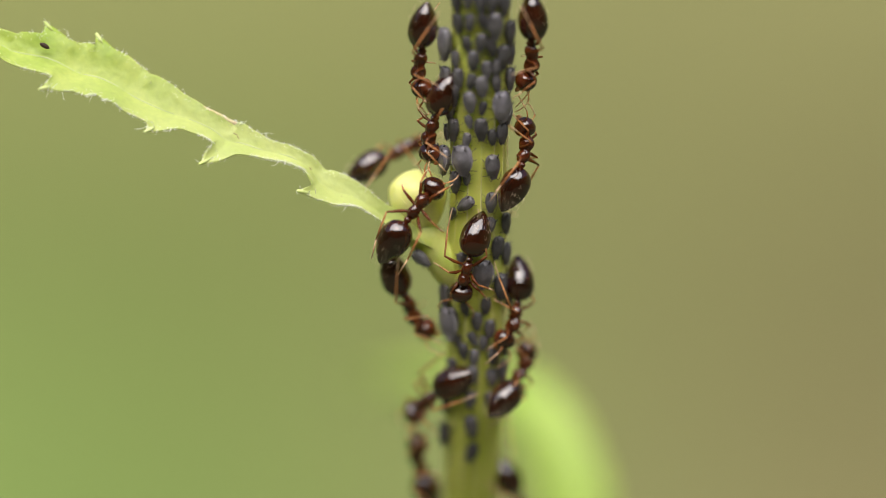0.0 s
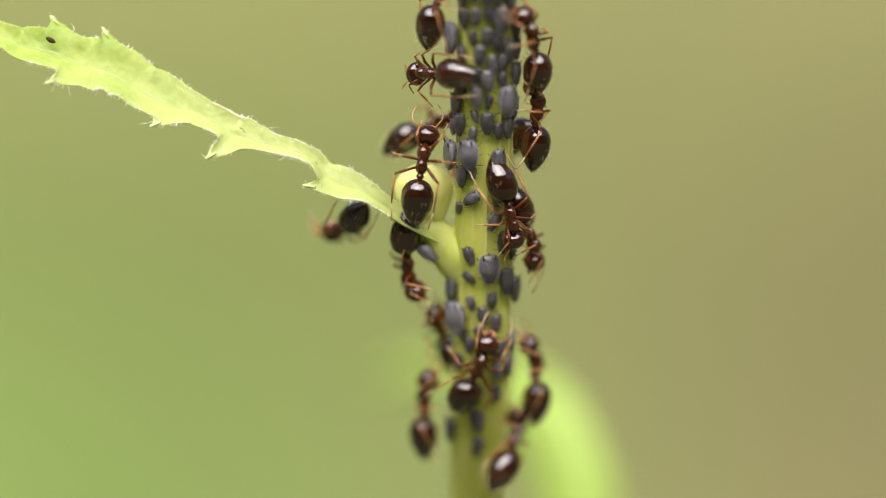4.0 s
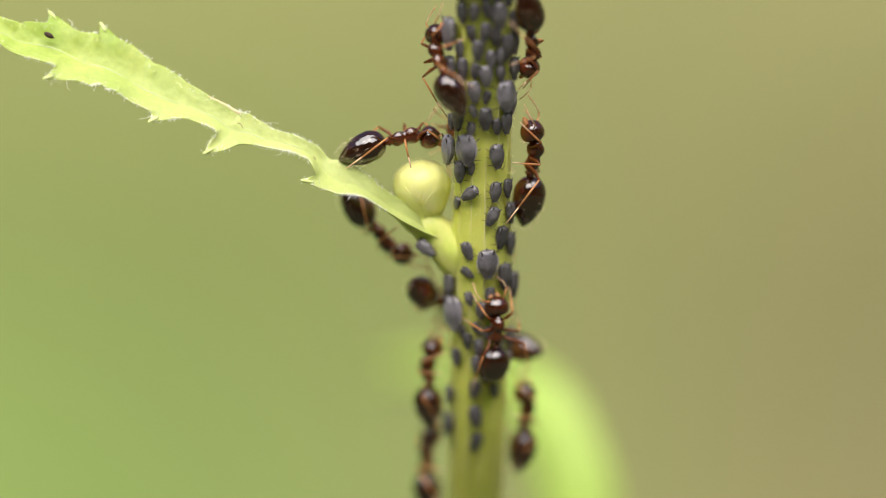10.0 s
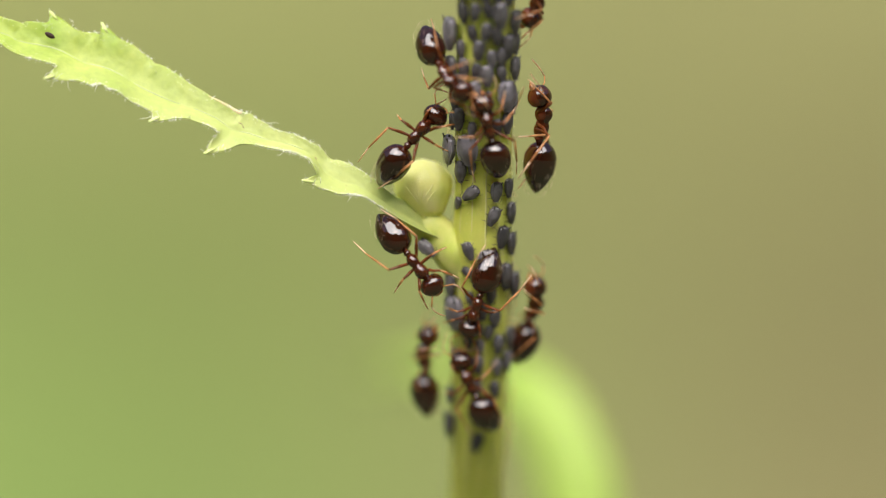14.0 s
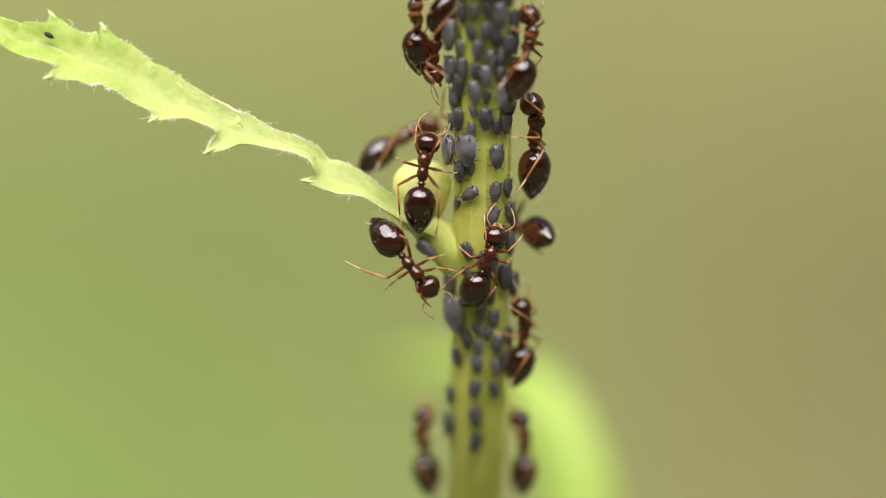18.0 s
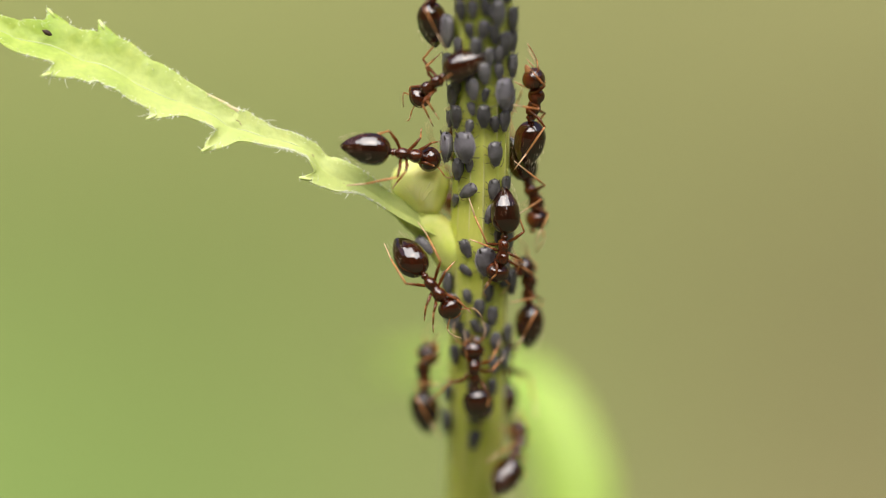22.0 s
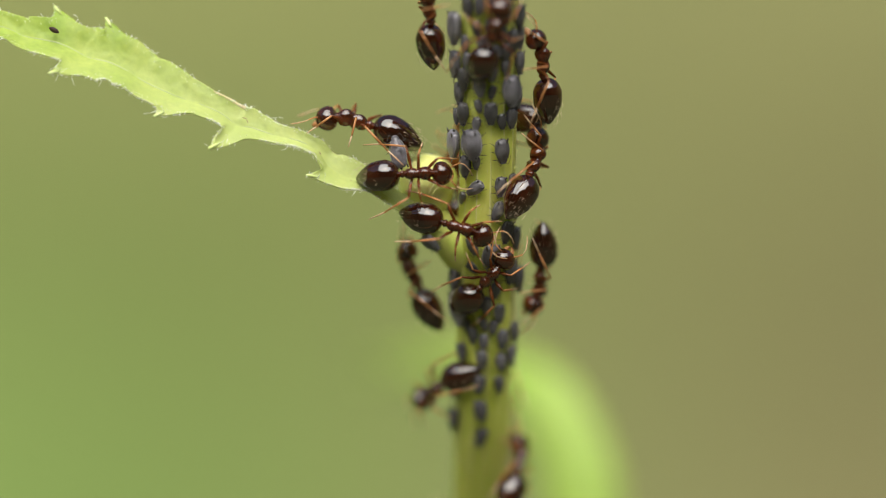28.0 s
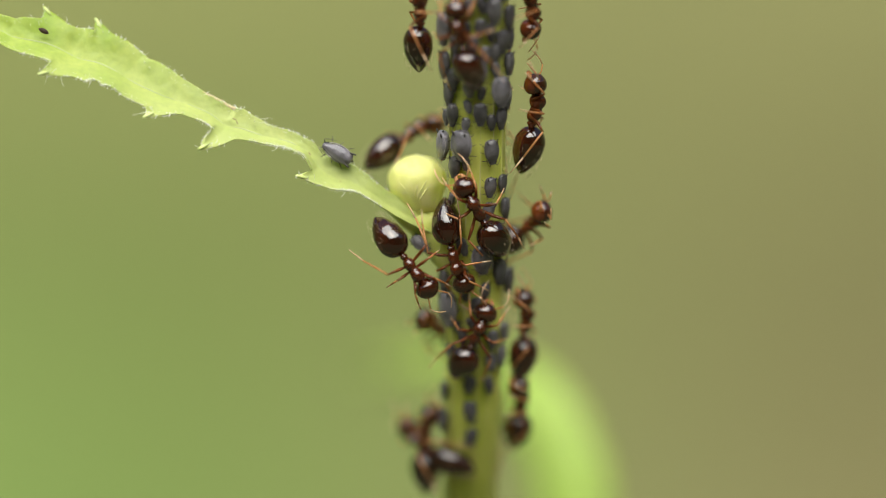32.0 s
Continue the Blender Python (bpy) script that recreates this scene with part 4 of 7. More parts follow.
    go(0.93, [(0, -1.05, 2.12, 3.45, 25, 4, -77), (0.5, -1.14, 2.10, 3.55, 26, 4, -80), (1, -1.22, 2.09, 3.48, 8, 7, -85), (1.5, -1.09, 2.12, 3.75, 43, -1, -76), (2, -1.44, 2.10, 3.48, 23, 5, -81), (2.5, -0.72, 2.15, 3.69, 25, 2, -71), (2.67, 0.41, 1.30, 3.88, 47, -12, -127), (2.85, 1.54, 0.45, 4.07, 70, -1, 176), (3.15, 1.53, 0.32, 4.43, 70, -1, 177), (3.33, 0.52, 1.20, 4.35, 58, -4, -132), (3.5, -0.48, 2.08, 4.27, 48, 3, -82), (4.17, 0.13, 0.72, 4.23, 16, 43, -98), (4.83, 0.75, -0.64, 4.18, -61, 56, -162), (5.5, 1.36, -2.01, 4.13, -111, 23, 162), (5.73, 0.38, -1.36, 4.05, -109, 1, 110), (5.97, 0.39, -0.14, 3.97, -90, -9, 55), (6.2, 1.44, 0.52, 3.88, -70, -0, 1), (7.07, 1.46, 0.56, 3.76, -54, 54, 31), (7.93, 1.48, 0.61, 3.63, 54, 55, 150), (8.8, 1.51, 0.65, 3.50, 70, -1, 177), (9.15, -0.50, 0.15, 3.30, 47, -1, 127), (9.5, -2.52, -0.36, 3.10, 32, -19, 79), (9.85, -0.50, 0.15, 3.29, 47, -1, 127), (10.2, 1.51, 0.66, 3.48, 70, -1, 177), (11.3, 1.42, 0.48, 3.98, 70, 0, -179), (11.65, 0.79, 0.05, 4.09, 81, 16, -141), (12, 0.16, -0.38, 4.21, 100, 22, -98), (12.5, 0.35, -0.17, 4.25, 79, 36, -125), (13, 0.27, -0.20, 4.00, 85, 44, -121), (13.53, 1.48, 0.50, 3.93, 70, -0, 179), (13.97, 1.48, -0.13, 5.67, 70, -0, 180), (14.15, 2.13, -0.29, 5.71, 71, -14, 151), (14.32, 2.62, -0.77, 5.75, 80, -26, 120), (14.5, 2.82, -1.44, 5.79, 94, -31, 84), (15.17, 2.70, -1.81, 6.11, 115, 20, 86), (15.83, 2.58, -2.17, 6.44, 164, 63, 125), (16.5, 2.46, -2.54, 6.76, -102, 42, -150), (16.75, 2.49, -2.50, 6.82, -155, 76, 157), (17, 2.52, -2.46, 6.89, 113, 52, 65), (17.5, 2.56, -2.55, 7.40, 100, -7, 59), (18, 2.62, -2.39, 7.34, 99, 4, 66), (18.5, 2.72, -1.98, 7.05, 100, 30, 79), (19, 2.63, -2.66, 8.15, 94, -28, 69), (19.12, 2.64, -3.01, 9.10, 125, -83, 34), (19.23, 2.65, -3.37, 10.04, -97, -38, -108), (19.35, 2.66, -3.72, 10.98, -98, 18, -114), (19.65, 2.71, -3.57, 10.98, -95, 19, -105), (19.77, 2.70, -2.97, 9.60, -90, -38, -107), (19.88, 2.69, -2.38, 8.22, 44, -82, 121), (20, 2.68, -1.78, 6.84, 82, -27, 84), (20.5, 2.82, -2.00, 7.48, 84, -20, 85), (20.73, 2.81, -2.41, 8.64, 61, -79, 112), (20.97, 2.79, -2.83, 9.80, -83, -40, -102), (21.2, 2.78, -3.25, 10.97, -92, 20, -96), (22.3, 2.51, -3.99, 10.98, -103, 15, -130), (22.53, 2.51, -3.81, 10.42, -105, -38, -111), (22.77, 2.51, -3.63, 9.85, 164, -73, -11), (23, 2.51, -3.44, 9.29, 115, -26, 49), (23.18, 2.51, -3.62, 9.83, 164, -73, -11), (23.35, 2.51, -3.80, 10.38, -105, -38, -112), (23.52, 2.50, -3.98, 10.92, -103, 15, -131), (23.98, 2.91, -3.23, 10.91, -92, 20, -95), (24.5, 2.95, -2.25, 8.21, -89, 22, -95), (25.2, 2.92, -3.22, 10.87, -92, 20, -95), (25.9, 2.70, -3.87, 10.87, -101, 17, -124), (26.6, 2.21, -4.31, 10.88, -107, 10, -151), (27.3, 1.60, -4.43, 10.88, -110, 1, -178), (27.53, 1.60, -4.02, 9.74, -122, 51, 157), (27.77, 1.60, -3.61, 8.61, 136, 62, 45), (28, 1.60, -3.20, 7.47, 111, 15, 8), (28.5, 1.75, -3.04, 7.08, 110, 11, 14), (29, 1.76, -3.17, 7.44, 110, 6, 13), (29.5, 1.18, -3.16, 7.46, 110, 16, -11), (30, 0.69, -2.82, 7.13, 110, 10, -37), (30.25, 0.32, -1.97, 6.56, 89, -51, -34), (30.5, -0.06, -1.13, 5.99, -55, -62, 98), (31, 0.12, -1.46, 5.92, -66, -40, 98), (31.5, -0.13, -1.40, 5.82, -97, -19, 94), (31.67, 0.23, -0.60, 5.76, -83, -18, 59), (31.83, 0.90, -0.15, 5.70, -74, -10, 25), (32, 1.64, -0.13, 5.64, -70, 2, -7)])
    go(0.99, [(0, -0.64, -1.19, 1.71, 77, 36, -15), (0.5, -0.77, -1.19, 1.57, 69, 50, -19), (1, -0.34, -1.19, 1.20, 59, 66, -28), (1.5, 0.18, -1.19, 2.79, 79, 30, -14), (2, -0.40, -1.19, 2.80, 83, 17, -11), (2.5, -0.53, -1.21, 3.44, 85, 25, -12), (3, -0.66, -1.21, 3.54, 85, 25, -13), (3.5, -0.79, -1.21, 3.50, 86, 19, -11), (5.5, 0.15, -1.18, 2.01, 85, -11, -7), (6, -0.37, -1.20, 3.39, 89, 9, -10), (6.5, -0.43, -1.20, 4.25, 91, -4, -8), (7, -0.18, -1.20, 3.88, 90, -3, -8), (7.5, -0.51, -1.20, 3.78, 79, 32, -14), (8, -0.47, -1.21, 3.72, 84, 25, -13), (8.5, -0.63, -1.19, 3.15, 70, 48, -18), (9, -0.63, -1.20, 2.96, 77, 40, -16), (9.12, 0.08, -0.53, 2.96, 56, 31, -80), (9.23, 0.79, 0.14, 2.96, 56, 12, -132), (9.35, 1.50, 0.81, 2.96, 70, -1, 177), (9.65, 1.51, 0.44, 3.98, 70, -1, 178), (9.82, 0.12, 0.07, 3.71, 36, -4, -128), (10, -1.26, -0.31, 3.44, 11, 21, -79), (10.5, -1.35, -0.35, 3.40, 9, 21, -87), (11, -1.55, -0.31, 3.45, 3, 22, -82), (11.5, -1.42, -0.32, 3.28, 13, 20, -81), (12, -1.16, -0.32, 3.27, 17, 20, -78), (12.5, -0.99, -0.34, 3.15, 18, 20, -82), (13, -1.12, -0.31, 3.04, 11, 21, -79), (13.5, -0.85, -0.35, 3.01, 29, 18, -80), (14, -0.78, -1.21, 3.94, 79, 41, -16), (14.5, -0.74, -1.27, 4.49, 84, 27, -13), (16.5, -1.03, -1.17, 2.06, -38, 81, -119), (16.75, -0.87, -1.19, 2.28, 77, 52, -12), (17, -0.71, -1.20, 2.49, 88, 10, -10), (17.5, -0.64, -1.20, 2.55, 89, 7, -10), (18, -0.54, -1.19, 2.78, 86, 7, -10), (18.5, -0.52, -1.20, 2.82, 88, 11, -10), (19, -0.91, -1.20, 2.51, 90, -0, -9), (19.5, -0.83, -1.21, 3.01, 83, 29, -13), (20, -0.97, -1.21, 3.45, 87, 17, -11), (20.5, -1.05, -1.21, 3.47, 80, 39, -16), (21, -1.00, -1.16, 3.66, 58, 43, -16), (21.25, -0.85, 0.46, 3.90, 46, 24, -53), (21.5, -0.70, 2.09, 4.14, 49, 2, -82), (21.75, -1.01, 0.47, 3.66, 23, 43, -70), (22, -1.32, -1.15, 3.17, -63, 80, -130), (22.5, -0.73, -1.21, 2.57, 82, 34, -14), (23, 0.09, -1.18, 2.51, 84, 4, -9), (23.5, 0.75, -1.51, 3.45, 107, 2, -33), (24, 0.20, -1.18, 2.60, 87, -12, -7), (24.5, -0.03, -1.18, 3.74, 84, -10, -7), (24.75, -0.82, -1.19, 3.07, 83, -45, 2), (25, -1.62, -1.20, 2.40, 56, -78, 35), (25.23, -0.55, -0.48, 2.44, 25, -48, 105), (25.47, 0.51, 0.24, 2.48, 42, -18, 137), (25.7, 1.57, 0.96, 2.52, 70, -2, 174), (27.8, 1.39, 1.13, 2.07, 70, 0, -179), (28.15, -1.05, 1.42, 2.20, 82, -2, 131), (28.5, -3.50, 1.71, 2.33, 91, 6, 81), (29, -3.44, 1.73, 2.60, 105, 12, 83), (29.5, -3.41, 1.84, 1.92, 106, 27, 82), (29.85, -0.91, 1.58, 1.73, 94, 4, 126), (30.2, 1.59, 1.31, 1.54, 70, -3, 173), (30.8, 1.47, 1.68, 0.54, 70, -1, 177), (31.03, 2.42, 1.05, 0.67, 68, -23, 129), (31.27, 2.52, -0.09, 0.80, 87, -38, 70), (31.5, 1.67, -0.79, 0.92, 112, -30, 6), (32, 1.40, -0.98, 1.37, 112, -28, -6)])
    go(0.93, [(0, 2.61, -1.03, 3.86, 97, 12, 71), (0.23, 2.61, -0.32, 3.79, 92, 2, 105), (0.47, 2.22, 0.29, 3.71, 82, -3, 140), (0.7, 1.56, 0.60, 3.63, 70, -2, 175), (5.3, 1.47, 0.32, 4.42, 70, -0, 180), (5.53, 2.41, -0.17, 4.53, 84, -16, 131), (5.77, 2.69, -1.20, 4.65, 106, -15, 78), (6, 2.13, -2.10, 4.77, 118, 2, 30), (6.5, 1.90, -2.11, 4.62, 111, -8, 19), (6.75, 2.25, -1.33, 3.76, 94, 10, 50), (7, 2.60, -0.55, 2.90, 87, 33, 79), (7.25, 2.53, -0.80, 3.03, 87, -1, 69), (7.5, 2.47, -1.05, 3.17, 94, -35, 56), (8, 2.11, -1.50, 3.26, 107, -4, 31), (8.5, 1.57, -2.24, 4.79, 110, -13, 2), (9, 0.97, -2.57, 6.00, 109, -5, -23), (9.5, 0.58, -2.38, 6.25, 104, 10, -44), (10, 0.34, -2.15, 6.74, 98, -19, -67), (10.5, 0.10, -2.07, 7.62, 85, 27, -85), (11, -0.15, -1.93, 7.27, 88, 20, -86), (11.23, -0.18, -2.38, 8.53, 87, -40, -83), (11.47, -0.21, -2.84, 9.80, -77, -80, 82), (11.7, -0.24, -3.30, 11.06, -91, -20, 94), (12.3, -0.14, -3.29, 11.06, -91, -20, 94), (13, -0.14, -1.91, 7.21, -90, -20, 95), (13.5, 0.24, -2.56, 9.10, -101, -25, 95), (13.85, 0.22, -3.29, 11.06, -92, -20, 95), (14.15, 0.07, -3.29, 11.06, -92, -20, 95), (14.27, 0.08, -2.95, 10.10, -92, 39, 96), (14.38, 0.08, -2.60, 9.13, 81, 81, -91), (14.5, 0.09, -2.26, 8.17, 86, 22, -85), (15.17, 0.07, -2.35, 8.48, 86, -35, -87), (15.83, 0.05, -2.45, 8.78, -137, -87, 134), (16.5, 0.03, -2.55, 9.09, -99, -30, 95), (17, 0.07, -2.42, 8.79, -83, -29, 95), (17.35, 0.12, -3.29, 11.06, -92, -20, 95), (17.65, 0.27, -3.29, 11.06, -92, -20, 95), (18, 0.24, -1.83, 6.86, -81, -21, 95), (18.5, -0.14, -1.47, 6.01, -83, -20, 95), (19, -0.09, -1.45, 5.94, -89, -20, 95), (19.5, -0.13, -1.69, 6.63, -99, -21, 95), (19.67, -0.18, -1.92, 7.08, -97, 30, 81), (19.83, -0.23, -2.15, 7.54, -138, 77, 32), (20, -0.28, -2.38, 7.99, 114, 45, -85), (20.5, 0.01, -2.36, 8.37, 88, 31, -85), (21, -0.19, -2.38, 8.49, 90, 22, -86), (21.5, -0.02, -2.58, 9.05, 88, 22, -85), (22, 0.24, -2.58, 9.07, 90, 22, -85), (22.17, 0.26, -2.64, 8.91, 100, -31, -82), (22.33, 0.27, -2.70, 8.74, 158, -82, -133), (22.5, 0.28, -2.77, 8.57, -85, -39, 118), (23, 0.17, -2.09, 7.97, -84, -35, 96), (23.5, -0.14, -1.92, 7.40, -69, -28, 95), (23.75, 0.09, -2.23, 7.92, 12, -82, 6), (24, 0.33, -2.53, 8.45, 89, -27, -79), (24.25, 0.27, -2.12, 7.65, 38, -86, -28), (24.5, 0.20, -1.71, 6.85, -86, -31, 96), (25, 0.14, -1.45, 5.97, -77, -21, 95), (25.5, 0.10, -1.58, 6.32, -120, -20, 95), (26.5, 0.30, -2.19, 6.90, -113, -60, 135), (27.5, 0.51, -2.81, 7.48, 144, -68, -83), (27.75, 0.20, -2.55, 7.87, 117, -23, -73), (28, -0.11, -2.29, 8.26, 96, 22, -85), (28.5, -0.17, -2.43, 8.62, 84, 27, -85), (29, -0.23, -2.20, 7.88, 88, 35, -85), (29.5, -0.05, -2.00, 7.47, 95, 19, -85), (30, 0.32, -2.37, 8.51, 83, 22, -84), (30.5, 0.03, -2.71, 9.44, 92, 20, -85), (30.68, -0.06, -2.88, 9.93, 92, -40, -87), (30.85, -0.14, -3.06, 10.42, -99, -80, 103), (31.02, -0.23, -3.24, 10.90, -91, -20, 94), (31.48, -0.11, -3.24, 10.92, -92, -20, 94), (31.65, -0.09, -2.91, 10.01, -92, 40, 93), (31.82, -0.07, -2.59, 9.10, 98, 80, -78), (32, -0.05, -2.26, 8.19, 89, 20, -85)])
    go(0.93, [(0, 1.11, -0.38, -0.28, -110, -16, 175), (0.5, 0.56, -0.03, -0.52, -103, -22, 146), (0.73, 0.17, 0.91, -0.64, -85, -26, 92), (0.97, 0.58, 1.86, -0.76, -71, -15, 40), (1.2, 1.54, 2.22, -0.88, -70, 2, -6), (2.3, 1.53, 1.82, 0.26, -70, 2, -5), (2.53, 2.17, 1.56, 0.29, -66, 14, -37), (2.77, 2.59, 1.00, 0.33, -70, 26, -70), (3, 2.67, 0.30, 0.36, -82, 34, -109), (3.5, 2.65, 0.18, 0.54, -85, 38, -114), (4.5, 2.67, 0.59, 0.27, -68, -10, -95), (5.5, 2.70, 1.00, -0.01, -64, -61, -83), (5.67, 2.07, 1.48, -0.08, -81, -30, -34), (5.85, 1.44, 1.97, -0.16, -70, 1, -2), (6.15, 1.43, 2.34, -1.17, -70, 1, -2), (6.27, 0.38, 1.74, -1.06, -74, -19, 53), (6.38, 0.27, 0.54, -0.94, -94, -26, 116), (6.5, 1.16, -0.20, -0.82, -110, -13, 176), (7, 1.07, 0.06, -1.50, -109, -8, 169), (7.5, 1.08, 0.04, -1.46, -109, -0, 165), (8, 1.17, 0.04, -1.50, -110, 13, 162), (8.5, 1.03, -0.06, -1.15, -109, 9, 157), (9, 0.56, -0.24, -1.27, -86, 40, -173), (9.5, 0.02, -1.23, -1.86, -90, -0, 171), (9.67, 0.14, -0.09, -1.90, -110, -21, 137), (9.83, 0.26, 1.05, -1.94, -115, -49, 103), (10, 0.38, 2.19, -1.97, -77, -70, 31), (10.5, 0.66, 2.49, -1.75, 30, -74, -75), (10.85, 1.04, 2.49, -1.69, 80, -40, -152), (11.2, 1.43, 2.50, -1.63, 70, -1, 178), (15.8, 1.49, 3.14, -3.40, 70, -2, 174), (16.5, 0.19, 2.54, -3.31, 85, 44, -128), (17.2, 1.47, 3.13, -3.38, 70, -2, 175), (17.8, 1.49, 2.42, -1.42, 70, -2, 176), (18.5, 2.50, 1.91, -1.46, 77, -49, 134), (19, 2.64, 1.40, -0.78, 95, -40, 112), (19.25, 2.68, 1.16, -1.11, 123, 21, 94), (19.5, 2.72, 0.91, -1.44, -160, 80, 152), (19.75, 2.57, 0.69, -1.27, 109, 39, 62), (20, 2.43, 0.46, -1.10, 102, -13, 56), (20.25, 2.20, 0.42, -1.53, 102, -43, 35), (20.5, 1.98, 0.38, -1.97, 131, -69, -11), (21, 1.98, 0.32, -1.80, 130, -69, -13), (21.25, 2.26, 0.44, -1.10, 91, -54, 48), (21.5, 2.54, 0.55, -0.41, 87, -30, 77), (22, 2.67, 1.25, -1.53, 90, -20, 85), (22.23, 2.50, 1.84, -1.60, 81, -18, 115), (22.47, 2.10, 2.30, -1.67, 73, -11, 145), (22.7, 1.55, 2.53, -1.74, 70, -3, 173), (27.3, 1.43, 2.38, -1.29, 70, -1, 178), (27.65, 0.34, 2.03, -1.08, 92, 8, -132), (28, -0.75, 1.68, -0.88, 113, -3, -82), (28.26, 0.38, 2.01, -1.05, 92, 8, -134), (28.52, 1.51, 2.35, -1.23, 70, -2, 175), (28.68, 1.50, 2.69, -2.15, 53, -56, -154), (28.82, 1.49, 3.02, -3.07, -56, -53, -34), (28.98, 1.47, 3.36, -3.99, -70, 2, -5), (29.15, 2.38, 2.66, -3.81, -96, 11, -56), (29.32, 2.46, 1.51, -3.63, -120, -3, -106), (29.5, 1.64, 0.80, -3.44, -125, -30, -152), (29.75, 1.58, 0.59, -2.95, -177, -66, -86), (30, 1.53, 0.37, -2.47, 115, -37, -2), (30.5, 1.60, 0.35, -2.53, 127, -47, -1), (30.75, 1.78, 0.44, -2.46, 106, -3, 26), (31, 1.96, 0.53, -2.39, 105, 44, 43), (31.12, 2.54, 1.30, -2.47, 108, 20, 88), (31.23, 2.37, 2.28, -2.56, 93, 2, 129), (31.35, 1.54, 2.86, -2.65, 70, -3, 173), (31.65, 1.61, 2.95, -2.95, 71, -4, 170), (31.82, 2.15, 2.31, -2.83, 80, -16, 129), (32, 2.70, 1.67, -2.70, 97, -19, 85)])
    go(0.93, [(0, 2.34, 0.65, -1.96, -101, -12, -120), (0.5, 2.37, 1.32, -3.56, -102, 21, -128), (0.75, 2.48, 1.69, -3.84, -132, 70, -158), (1, 2.58, 2.06, -4.12, 104, 50, 79), (1.25, 2.62, 2.08, -3.95, 104, 15, 82), (1.5, 2.65, 2.09, -3.77, 102, -20, 85), (2, 2.75, 1.88, -3.35, 94, -27, 85), (2.5, 2.12, 1.64, -4.86, 115, -39, 33), (3, 2.69, 2.58, -4.82, 96, -19, 85), (3.5, 2.81, 2.20, -4.05, 85, -20, 85), (5.5, 2.75, 2.95, -5.53, 100, -19, 85), (5.75, 2.25, 2.71, -6.07, 112, 1, 53), (6, 1.75, 2.47, -6.62, 112, 23, 24), (6.5, 2.12, 2.15, -5.72, 106, 2, 39), (7, 2.40, 3.01, -6.48, 90, 18, 66), (7.7, 2.45, 7.77, -12.00, 92, -20, 84), (8.8, 2.51, 7.79, -12.05, 92, -20, 85), (9.5, 2.49, 3.31, -6.65, 97, 13, 73), (10, 2.58, 3.18, -5.93, 98, -19, 85), (10.2, 2.41, 3.78, -6.04, 86, -19, 115), (10.4, 2.02, 4.26, -6.15, 76, -13, 145), (10.6, 1.49, 4.52, -6.25, 70, -3, 173), (32, 1.63, 4.59, -6.41, 71, -5, 167)])
